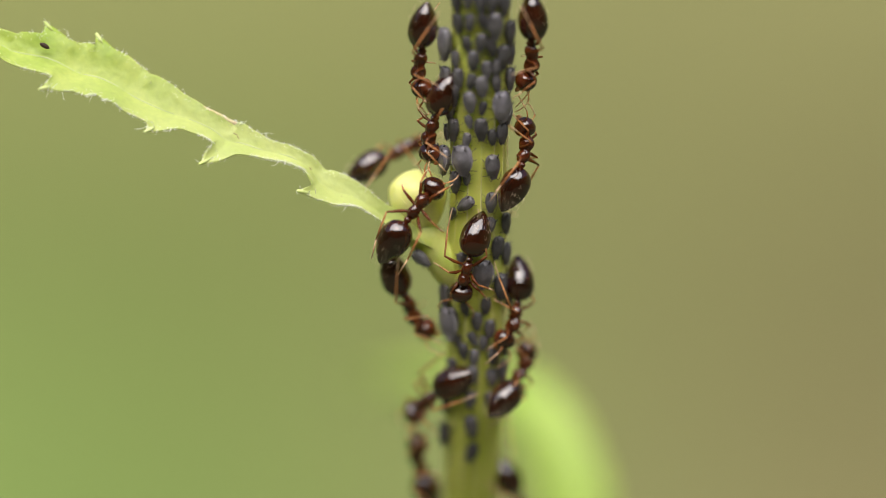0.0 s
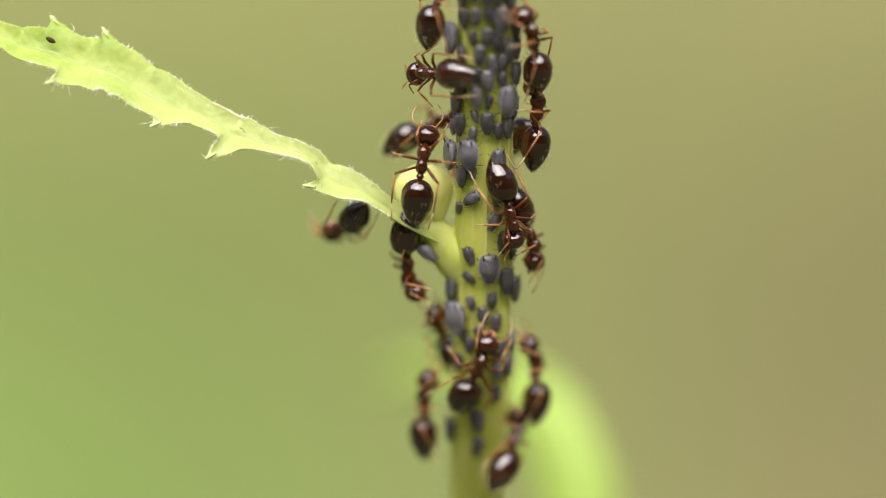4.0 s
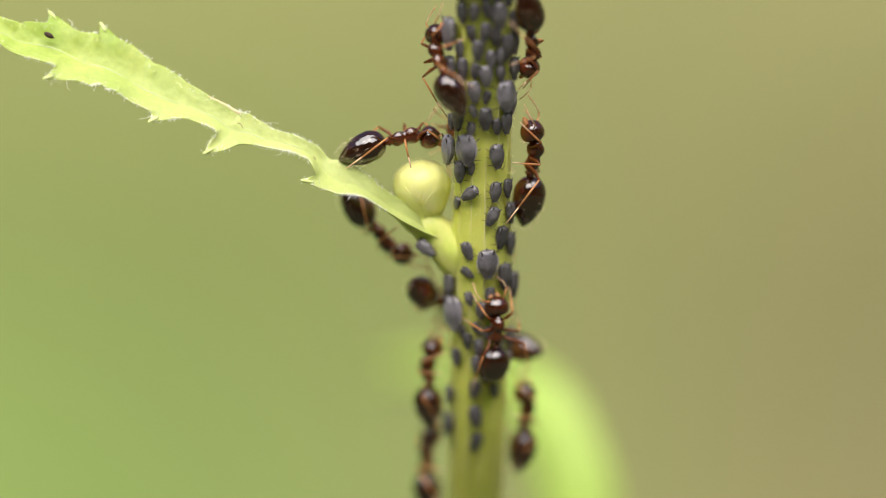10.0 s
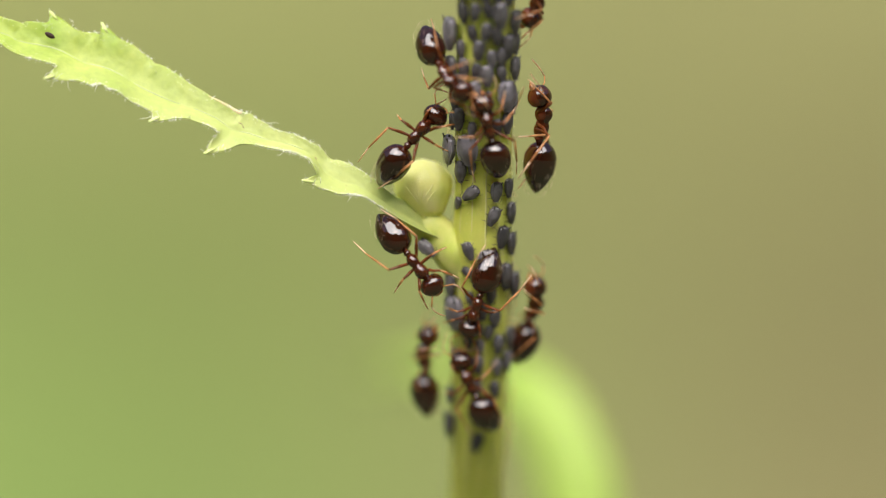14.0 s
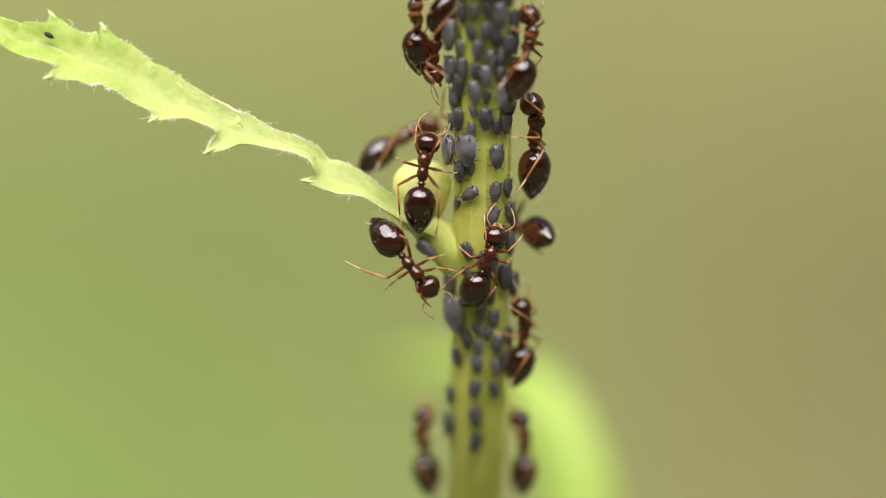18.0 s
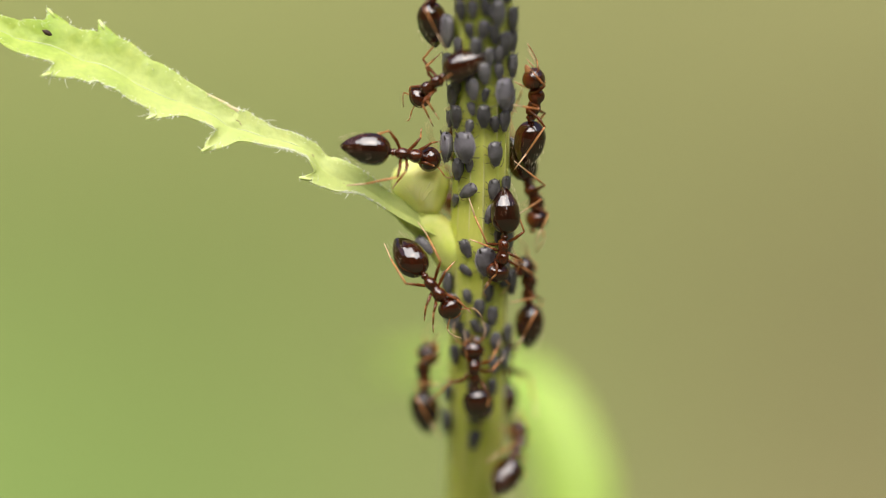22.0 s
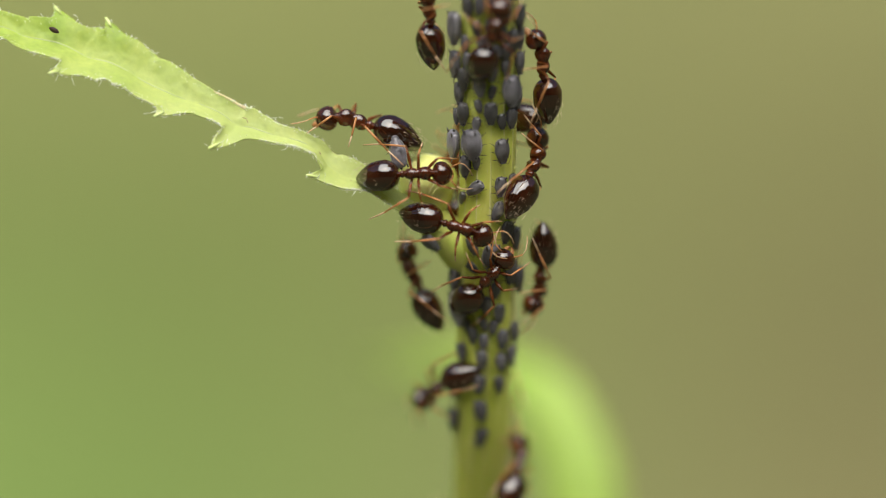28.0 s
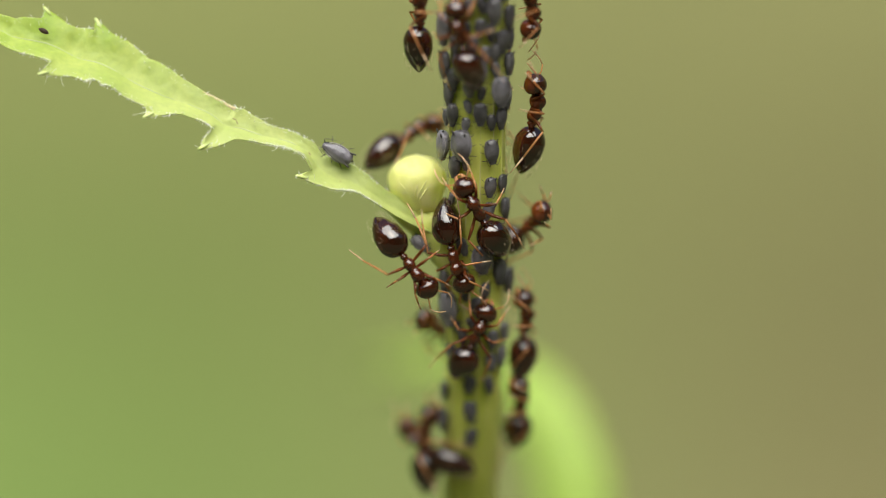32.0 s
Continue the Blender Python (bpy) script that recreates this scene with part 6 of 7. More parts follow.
    go(0.93, [(0, 1.61, 1.37, 1.47, -70, 3, -8), (0.17, 2.28, 0.96, 1.58, -94, -11, -39), (0.33, 2.61, 0.25, 1.69, -109, -34, -66), (0.5, 2.48, -0.52, 1.80, -111, -61, -97), (0.75, 2.58, -0.41, 2.20, 91, -82, 68), (1, 2.68, -0.29, 2.60, 83, -44, 84), (1.5, 2.62, -0.22, 2.45, 82, -35, 84), (2, 2.41, -0.48, 1.50, 97, -61, 43), (2.5, 2.65, -0.37, 2.97, 91, -20, 84), (2.62, 2.50, 0.21, 2.92, 81, -18, 116), (2.73, 2.11, 0.67, 2.87, 73, -11, 147), (2.85, 1.54, 0.89, 2.82, 70, -2, 176), (2.95, 1.53, 1.19, 1.99, 53, -56, -153), (3.05, 1.53, 1.49, 1.17, -56, -53, -34), (3.15, 1.52, 1.79, 0.34, -70, 2, -5), (3.27, -0.26, 1.79, 0.64, -106, 23, -41), (3.38, -2.04, 1.80, 0.94, -148, 16, -84), (3.5, -3.82, 1.81, 1.24, -175, -13, -113), (4.5, -3.08, 1.79, 1.35, -157, -14, 177), (5.5, -2.34, 1.77, 1.45, -150, 2, 111), (6, -2.47, 1.78, 1.40, -143, -1, 112), (6.5, -2.58, 1.77, 1.61, -158, 5, 110), (7, -2.32, 1.80, 1.87, -172, 11, 113), (7.5, -2.48, 1.78, 1.83, -165, 7, 111), (7.75, -2.71, 1.79, 1.90, -166, -11, 178), (8, -2.95, 1.81, 1.96, 176, -16, -111), (8.5, -1.93, 1.78, 1.47, 120, -23, -89), (8.67, -2.24, 1.79, 1.26, 170, -16, -107), (8.83, -2.55, 1.79, 1.05, -145, 1, -114), (9, -2.86, 1.79, 0.85, -100, 19, -106), (9.25, -3.09, 1.76, 1.24, -148, 1, -108), (9.5, -3.31, 1.73, 1.63, 164, -13, -97), (9.76, -0.90, 1.62, 1.37, 120, 13, -138), (10.03, 1.50, 1.51, 1.12, 70, -1, 176), (10.47, 1.50, 1.70, 0.59, 70, -1, 176), (10.65, 0.43, 1.15, 0.70, 79, 15, -128), (10.82, 0.28, -0.04, 0.82, 98, 16, -69), (11, 1.13, -0.82, 0.93, 109, 1, -12), (11.12, 0.29, -0.07, 0.82, 99, 16, -67), (11.23, 0.39, 1.10, 0.70, 80, 15, -125), (11.35, 1.41, 1.70, 0.59, 70, 0, -180), (11.45, 1.41, 1.44, 1.31, 54, -55, -150), (11.55, 1.41, 1.19, 2.02, -54, -55, -30), (11.65, 1.41, 0.93, 2.73, -70, -0, 1), (11.77, 2.48, 0.28, 2.84, -94, 6, -52), (11.88, 2.51, -0.96, 2.94, -113, -9, -104), (12, 1.52, -1.62, 3.05, -114, -33, -156), (12.5, 1.46, -1.65, 3.09, -128, -57, -136), (12.75, 1.70, -1.57, 3.05, 154, -74, -45), (13, 1.93, -1.49, 3.01, 112, -46, 11), (13.5, 2.31, -1.75, 4.41, 105, 8, 43), (14, 1.55, -2.09, 4.38, 110, -15, 2), (14.5, 1.16, -1.89, 3.90, 110, -7, -14), (16.5, 0.88, -1.89, 4.17, 111, -27, -31), (16.68, 0.26, -1.04, 4.11, 108, -6, -80), (16.85, 0.51, -0.00, 4.04, 90, 6, -130), (17.02, 1.48, 0.48, 3.98, 70, -0, 179), (17.48, 1.48, 0.47, 4.00, 70, -0, 179), (17.74, 0.28, 1.29, 3.83, 50, -8, -129), (18, -0.92, 2.11, 3.67, 32, 3, -78), (18.5, -0.94, 2.13, 3.46, 37, 0, -75), (19, -0.88, 2.14, 3.50, 32, 1, -73), (19.5, -0.86, 2.12, 3.55, 36, 1, -76), (20, -0.85, 2.15, 3.14, 14, 6, -72), (20.35, 0.34, 1.39, 3.36, 40, -13, -127), (20.7, 1.54, 0.62, 3.58, 70, -1, 176), (24.8, 1.56, 0.54, 3.80, 70, -2, 176), (25.15, 0.92, 0.26, 3.78, 64, 30, -167), (25.5, 0.29, -0.03, 3.76, 73, 62, -142), (26.5, 0.03, -0.59, 4.45, -55, 43, 100), (27.5, -0.23, -1.16, 5.15, -78, -21, 95), (27.68, 0.58, -0.55, 5.15, -70, -13, 48), (27.85, 1.39, 0.06, 5.15, -70, -1, 3), (28.15, 1.42, -0.02, 5.36, -70, -1, 2), (28.32, 0.68, -0.35, 5.38, -63, -18, 40), (28.5, -0.06, -0.68, 5.40, -69, -35, 82), (28.67, 0.04, -0.56, 4.99, -64, 19, 91), (28.83, 0.15, -0.44, 4.57, -28, 70, 128), (29, 0.26, -0.32, 4.15, 85, 46, -118), (29.25, -0.11, -0.76, 4.09, 68, 39, -67), (29.5, -0.48, -1.20, 4.02, 51, 44, -17), (29.75, -0.21, -1.09, 4.03, 32, -8, -51), (30, 0.07, -0.97, 4.04, 49, -61, -88), (30.25, -0.02, -1.08, 3.94, 27, -0, -55), (30.5, -0.11, -1.19, 3.83, 43, 62, -24), (31, 0.16, -1.21, 3.49, 80, 8, -10), (31.2, 0.13, -0.24, 3.49, 72, 10, -69), (31.4, 0.72, 0.49, 3.49, 68, 4, -128), (31.6, 1.61, 0.65, 3.49, 70, -2, 173), (32, 1.64, 0.65, 3.47, 70, -3, 172)])
    go(0.93, [(0, 1.60, 2.58, -1.91, -70, 3, -9), (0.4, 1.57, 2.59, -1.93, -70, 3, -8), (0.6, 2.43, 1.94, -1.78, -56, 29, -49), (0.8, 2.53, 0.85, -1.64, -70, 58, -105), (1, 1.82, 0.08, -1.50, -125, 55, 162), (1.5, 2.16, 0.40, -1.77, -107, 22, -149), (2, 1.72, 0.19, -1.83, -109, -17, -153), (2.12, 2.50, 0.93, -1.98, -105, 1, -106), (2.23, 2.43, 2.05, -2.12, -88, 10, -56), (2.35, 1.52, 2.72, -2.27, -70, 2, -6), (2.45, 1.52, 2.59, -1.91, -52, 57, 26), (2.55, 1.52, 2.47, -1.56, 56, 53, 145), (2.65, 1.52, 2.34, -1.20, 70, -2, 174), (2.83, 0.34, 2.01, -0.99, 96, 8, -134), (3, -0.85, 1.69, -0.77, 121, -6, -83), (3.35, 0.31, 2.01, -0.97, 97, 9, -132), (3.7, 1.46, 2.33, -1.17, 70, -1, 177), (4.8, 1.46, 2.68, -2.13, 70, -1, 176), (5.03, 2.22, 2.30, -2.05, 93, 4, 137), (5.27, 2.59, 1.52, -1.96, 108, 22, 101), (5.5, 2.41, 0.70, -1.88, 109, 45, 62), (6, 2.59, 1.10, -1.70, 102, 49, 78), (6.17, 2.51, 1.80, -1.79, 102, 27, 113), (6.35, 2.08, 2.36, -1.88, 90, 8, 144), (6.53, 1.43, 2.62, -1.96, 70, -1, 178), (6.97, 1.46, 2.55, -1.77, 70, -1, 177), (7.5, 2.49, 2.03, -1.74, 77, -50, 137), (8, 2.85, 1.17, -1.65, 106, -37, 84), (8.25, 2.71, 1.11, -1.66, 103, 5, 83), (8.5, 2.56, 1.05, -1.67, 97, 46, 78), (8.75, 2.44, 0.60, -1.29, -166, 75, 160), (9, 2.31, 0.16, -0.90, -101, 37, -150), (9.23, 2.63, 1.03, -1.01, -78, 35, -94), (9.47, 2.31, 1.90, -1.12, -67, 20, -46), (9.7, 1.50, 2.35, -1.23, -70, 2, -5), (10.8, 1.48, 2.57, -1.83, -70, 2, -4), (11.03, 2.40, 1.94, -1.64, -39, 30, -35), (11.27, 2.55, 0.82, -1.44, -16, 68, -56), (11.5, 1.84, -0.00, -1.24, 180, 71, 101), (12, 1.91, 0.12, -1.49, -132, 60, 158), (12.5, 2.02, 0.09, -1.25, -150, 68, 143), (13, 1.70, 0.01, -1.38, -115, 37, 173), (13.5, 1.30, -0.01, -1.42, -110, 13, 169), (14, 1.23, 0.18, -1.92, -111, -17, -178), (14.5, 1.69, 0.08, -1.56, -109, 4, -167), (16.5, 1.77, 0.37, -2.18, -124, 31, -175), (17, 2.65, 1.31, -2.95, -90, 61, -141), (17.5, 2.39, 1.35, -3.80, -100, 42, -144), (17.67, 2.42, 1.30, -3.46, 169, 72, 126), (17.83, 2.45, 1.26, -3.13, 113, 31, 72), (18, 2.49, 1.21, -2.80, 102, -19, 65), (18.18, 2.56, 1.99, -2.93, 88, -21, 103), (18.35, 2.19, 2.68, -3.07, 76, -14, 140), (18.52, 1.51, 3.06, -3.20, 70, -2, 174), (18.98, 1.51, 3.14, -3.43, 70, -2, 173), (19.5, 0.40, 2.83, -3.43, 68, 44, -146), (20.2, 1.52, 3.14, -3.41, 70, -3, 173), (20.8, 1.52, 3.64, -4.59, 70, -3, 172), (21.03, 2.17, 3.26, -4.49, 73, -15, 140), (21.27, 2.52, 2.59, -4.40, 83, -25, 104), (21.5, 2.45, 1.85, -4.30, 97, -27, 66), (21.73, 2.52, 2.58, -4.40, 83, -25, 104), (21.97, 2.18, 3.25, -4.49, 73, -16, 139), (22.2, 1.55, 3.64, -4.59, 70, -3, 171), (22.4, 1.55, 3.38, -3.95, 52, -57, -156), (22.6, 1.55, 3.12, -3.32, -57, -52, -37), (22.8, 1.55, 2.87, -2.69, -70, 3, -7), (23.03, 2.42, 2.21, -2.54, -62, 27, -53), (23.27, 2.51, 1.12, -2.40, -80, 49, -112), (23.5, 1.78, 0.35, -2.26, -118, 44, 172), (24, 1.68, 0.47, -2.66, -117, 42, 169), (24.5, 1.77, 0.46, -2.54, -113, 32, -179), (25, 2.23, 0.73, -2.67, -115, 57, -176), (25.25, 1.76, 0.65, -2.86, -112, 8, -167), (25.5, 1.28, 0.57, -3.06, -116, -41, -158), (26.5, 0.96, 0.90, -3.59, -99, -5, 162), (27.5, 0.63, 1.22, -4.12, -108, 34, 126), (27.75, 0.27, 2.01, -4.72, -95, -16, 128), (28, -0.08, 2.79, -5.32, -70, -64, 110), (28.5, 0.32, 2.61, -6.29, -102, -16, 128), (28.67, 0.28, 2.58, -6.01, -93, 38, 122), (28.83, 0.24, 2.55, -5.73, 31, 87, -122), (29, 0.20, 2.52, -5.45, 90, 34, -72), (29.5, -0.07, 2.73, -5.20, 82, 31, -85), (30, 0.15, 2.50, -5.18, 94, 27, -79), (30.5, 0.35, 2.02, -5.10, 102, 11, -51), (31, 0.85, 1.83, -5.49, 110, 23, -18), (31.5, 0.96, 1.20, -4.37, 113, 23, -13), (32, 1.43, 0.57, -3.02, 112, 21, 8)])
    go(1.05, [(0, 1.60, 0.17, 4.63, -70, 2, -6), (1.4, 1.53, 0.20, 4.56, -70, 1, -3), (1.6, 2.43, -0.31, 4.64, -89, 5, -49), (1.8, 2.63, -1.34, 4.72, -105, -6, -95), (2, 1.94, -2.08, 4.80, -109, -25, -140), (2.23, 2.62, -1.33, 4.68, -105, -6, -95), (2.47, 2.43, -0.29, 4.56, -89, 5, -50), (2.7, 1.53, 0.24, 4.45, -70, 1, -3), (4.07, 1.50, 0.63, 3.37, -53, 55, 28), (5.43, 1.48, 1.02, 2.29, 55, 54, 147), (6.8, 1.45, 1.41, 1.21, 70, -1, 179), (7.15, 1.81, 1.37, 1.12, 58, -36, 179), (7.5, 2.18, 1.33, 1.03, 29, -69, -159), (8, 2.27, 1.29, 0.94, 17, -73, -146), (8.5, 2.68, 0.32, 1.61, 103, -50, 103), (9, 2.52, 0.48, 2.06, 77, -50, 126), (9.5, 2.41, 0.44, 2.94, 81, -21, 129), (10, 2.69, -0.49, 3.30, 99, -19, 85), (10.5, 2.71, -0.42, 3.11, 97, -19, 85), (11, 2.74, -0.65, 3.77, 98, -19, 85), (11.5, 2.65, -0.52, 3.40, 101, -19, 84), (12, 2.63, -0.51, 3.38, 98, -19, 84), (12.5, 2.60, -0.65, 3.59, 96, 24, 81), (13, 2.66, -0.69, 3.55, 108, -18, 85), (13.5, 2.95, -1.12, 4.98, 97, -24, 85), (14, 2.95, -0.91, 4.49, 96, -18, 85), (14.5, 2.72, -0.67, 3.81, 87, -20, 85), (16.5, 2.77, -0.71, 3.94, 105, -19, 85), (17, 2.78, -0.82, 4.23, 95, -19, 85), (17.5, 2.87, -0.97, 4.63, 106, -18, 85), (18, 2.74, -0.82, 4.22, 94, -20, 85), (18.5, 2.61, -0.95, 4.03, 101, 26, 74), (19, 2.45, -1.39, 4.29, 99, -23, 59), (19.5, 2.75, -1.28, 5.25, 110, -30, 84), (19.73, 2.58, -0.62, 5.16, 91, -28, 119), (19.97, 2.13, -0.14, 5.06, 76, -17, 151), (20.2, 1.53, 0.05, 4.96, 70, -1, 177), (27.3, 1.44, 0.27, 4.37, 70, 0, -179), (27.65, -0.96, -0.04, 4.10, 38, 3, 131), (28, -3.37, -0.35, 3.83, 15, -19, 85), (28.5, -10.05, -0.35, 6.12, 23, -18, 82), (28.58, -8.84, -0.33, 5.67, 29, 10, 32), (28.67, -7.63, -0.31, 5.22, 8, 31, -25), (28.75, -6.41, -0.29, 4.77, -24, 24, -90), (29, -4.35, -0.28, 3.84, -34, 25, -94), (29.5, -3.87, -0.33, 4.44, 6, 20, -85), (30, -3.91, -0.29, 4.53, 11, 20, -76), (30.5, -3.62, -0.29, 3.92, -3, 23, -82), (31, -2.93, -0.28, 3.67, -18, 25, -87), (31.3, -0.66, 0.08, 3.77, -40, 4, -49), (31.6, 1.61, 0.44, 3.87, -70, 2, -7), (32, 1.63, 0.44, 3.85, -70, 3, -8)])
    go(0.93, [(0, 0.48, -3.98, 11.38, -100, -17, 121), (1.9, 0.42, -3.81, 11.27, -98, -18, 113), (2.1, 0.41, -3.63, 10.79, -100, 41, 104), (2.3, 0.40, -3.45, 10.30, 122, 76, -38), (2.5, 0.39, -3.27, 9.82, 97, 18, -68), (2.62, 0.40, -3.44, 10.28, 99, -41, -76), (2.73, 0.41, -3.61, 10.74, -121, -77, 140), (2.85, 0.42, -3.78, 11.20, -97, -18, 113), (3.15, 0.38, -3.66, 11.21, -95, -19, 106), (3.27, 0.37, -3.28, 10.45, -90, 36, 112), (3.38, 0.37, -2.90, 9.68, 8, 81, -149), (3.5, 0.36, -2.52, 8.92, 73, 31, -84), (5.5, 0.56, -3.53, 9.77, 98, 29, -50), (6, 0.76, -3.32, 8.49, 106, 13, -34), (6.23, 0.77, -3.64, 9.38, 135, 67, 4), (6.47, 0.77, -3.95, 10.27, -113, 45, 124), (6.7, 0.78, -4.26, 11.16, -106, -12, 144), (8.3, 0.26, -3.30, 11.10, -92, -20, 95), (8.53, 0.25, -3.16, 10.72, -92, 40, 93), (8.77, 0.25, -3.02, 10.33, 100, 80, -76), (9, 0.24, -2.89, 9.95, 95, 19, -85), (9.23, 0.25, -3.02, 10.32, 96, -40, -90), (9.47, 0.25, -3.15, 10.69, -113, -79, 117), (9.7, 0.26, -3.29, 11.06, -92, -20, 95), (10.8, 0.45, -3.82, 11.07, -99, -18, 118), (11.5, 0.32, -2.70, 8.79, -93, -30, 104), (12, 0.07, -2.01, 7.69, -84, -33, 96), (12.5, 0.26, -2.68, 8.92, -83, -40, 105), (13.2, 0.38, -3.62, 11.06, -95, -19, 106), (18.3, 1.11, -4.42, 11.05, -109, -7, 161), (19, 1.09, -2.94, 6.91, -109, -9, 165), (19.5, 1.24, -2.58, 5.78, -109, 6, 165), (20, 0.90, -2.52, 5.96, -107, 10, 145), (20.5, 0.72, -2.27, 5.60, -106, -14, 147), (21, 0.42, -2.02, 5.63, -96, -32, 135), (21.5, 0.69, -2.25, 5.60, -106, -15, 145), (22, 0.11, -1.64, 5.63, -80, -60, 130), (22.5, -0.38, -0.88, 4.91, -41, -43, 96), (23, 0.31, -1.63, 5.46, -96, -32, 113), (23.5, 0.21, -1.51, 5.20, -81, -36, 114), (23.68, 0.29, -0.72, 5.18, -67, -27, 70), (23.85, 0.81, -0.12, 5.16, -64, -12, 32), (24.02, 1.57, 0.06, 5.14, -70, 1, -4), (24.48, 1.57, 0.23, 4.68, -70, 1, -4), (24.74, 0.72, -0.35, 4.66, -65, -14, 44), (25, -0.13, -0.93, 4.64, -74, -28, 95), (25.23, 0.23, -0.19, 4.64, -66, -19, 60), (25.47, 0.87, 0.22, 4.64, -65, -8, 27), (25.7, 1.58, 0.24, 4.64, -70, 2, -5), (27.4, 1.54, 0.34, 4.36, -53, 56, 27), (29.1, 1.51, 0.44, 4.08, 56, 53, 146), (30.8, 1.47, 0.54, 3.81, 70, -0, 179), (31.15, 0.49, 1.37, 3.68, 53, -11, -123), (31.5, -0.48, 2.19, 3.56, 35, -3, -65), (32, -0.58, 2.17, 3.60, 31, -1, -67)])
    go(0.95, [(0, 2.77, -3.39, 11.37, -92, 20, -96), (1.9, 2.69, -3.70, 11.26, -96, 19, -107), (2.1, 2.72, -3.06, 9.78, -116, 78, -130), (2.3, 2.76, -2.42, 8.30, 97, 41, 80), (2.5, 2.79, -1.79, 6.82, 110, -22, 84), (3, 2.71, -1.11, 5.02, 93, -20, 85), (3.5, 2.75, -1.12, 5.06, 93, -20, 85), (5.5, 2.87, -1.58, 6.31, 97, -19, 85), (6, 2.90, -1.92, 7.27, 96, -19, 85), (6.5, 2.80, -1.98, 7.44, 87, -20, 85), (7, 2.85, -1.71, 6.53, 93, -33, 84), (7.5, 2.93, -1.65, 6.38, 104, -27, 85), (8, 2.81, -1.61, 6.23, 93, -33, 84), (8.5, 2.62, -1.94, 6.72, 80, -29, 80), (9, 2.77, -1.60, 6.38, 94, -19, 85), (9.18, 2.58, -0.97, 6.32, 83, -18, 118), (9.35, 2.12, -0.52, 6.27, 74, -11, 149), (9.53, 1.51, -0.34, 6.21, 70, -0, 179), (9.97, 1.51, -0.12, 5.62, 70, -1, 178), (10.15, 0.49, -0.67, 5.68, 62, 24, -135), (10.32, 0.34, -1.81, 5.73, 80, 45, -76), (10.5, 1.17, -2.56, 5.79, 115, 40, -4), (11, 0.74, -2.45, 6.11, 107, 21, -33), (11.25, 0.91, -2.22, 5.25, 158, 74, 45), (11.5, 1.09, -1.99, 4.40, -124, 28, 148), (11.73, 0.31, -1.24, 4.26, -118, 3, 101), (11.97, 0.49, -0.12, 4.13, -95, -10, 51), (12.2, 1.46, 0.46, 4.00, -70, 0, -0), (16.8, 1.49, 0.47, 3.98, -70, 1, -1), (17.15, 0.16, 1.28, 3.92, -49, 4, 45), (17.5, -1.17, 2.09, 3.86, -31, -9, 90), (17.85, 0.17, 1.28, 3.91, -48, 4, 45), (18.2, 1.51, 0.47, 3.97, -70, 1, -2), (23.3, 1.55, 0.51, 3.85, -70, 1, -4), (23.53, 0.45, -0.07, 3.87, -58, -12, 48), (23.77, -0.64, -0.65, 3.89, -61, -30, 101), (24, -1.74, -1.23, 3.91, -81, -37, 165), (24.18, -0.64, -0.65, 3.89, -61, -30, 101), (24.35, 0.46, -0.07, 3.86, -58, -12, 47), (24.52, 1.56, 0.51, 3.84, -70, 2, -5), (24.98, 1.55, 0.85, 2.91, -70, 2, -4), (25.24, -0.62, 0.25, 2.82, -50, 3, -54), (25.5, -2.80, -0.34, 2.73, -38, 19, -102), (26.5, -2.14, -0.78, 2.77, -20, 51, -99), (27.5, -1.48, -1.22, 2.81, 47, 76, -44), (28, -1.03, -1.22, 2.38, 10, 81, -81), (28.5, -0.28, -1.22, 2.24, -83, 62, -173), (29, -0.48, -1.23, 1.55, 74, 53, -20), (29.5, -0.42, -1.22, -0.15, -83, 62, -172), (30, -0.58, -1.22, -0.42, -91, 42, 179), (30.5, -0.76, -1.20, -0.55, -95, 37, 178), (31, -0.96, -1.19, -0.67, -98, 29, 176), (31.5, -1.16, -1.19, -0.52, -100, 29, 176), (32, -0.84, -1.20, -0.79, -97, 37, 178)])
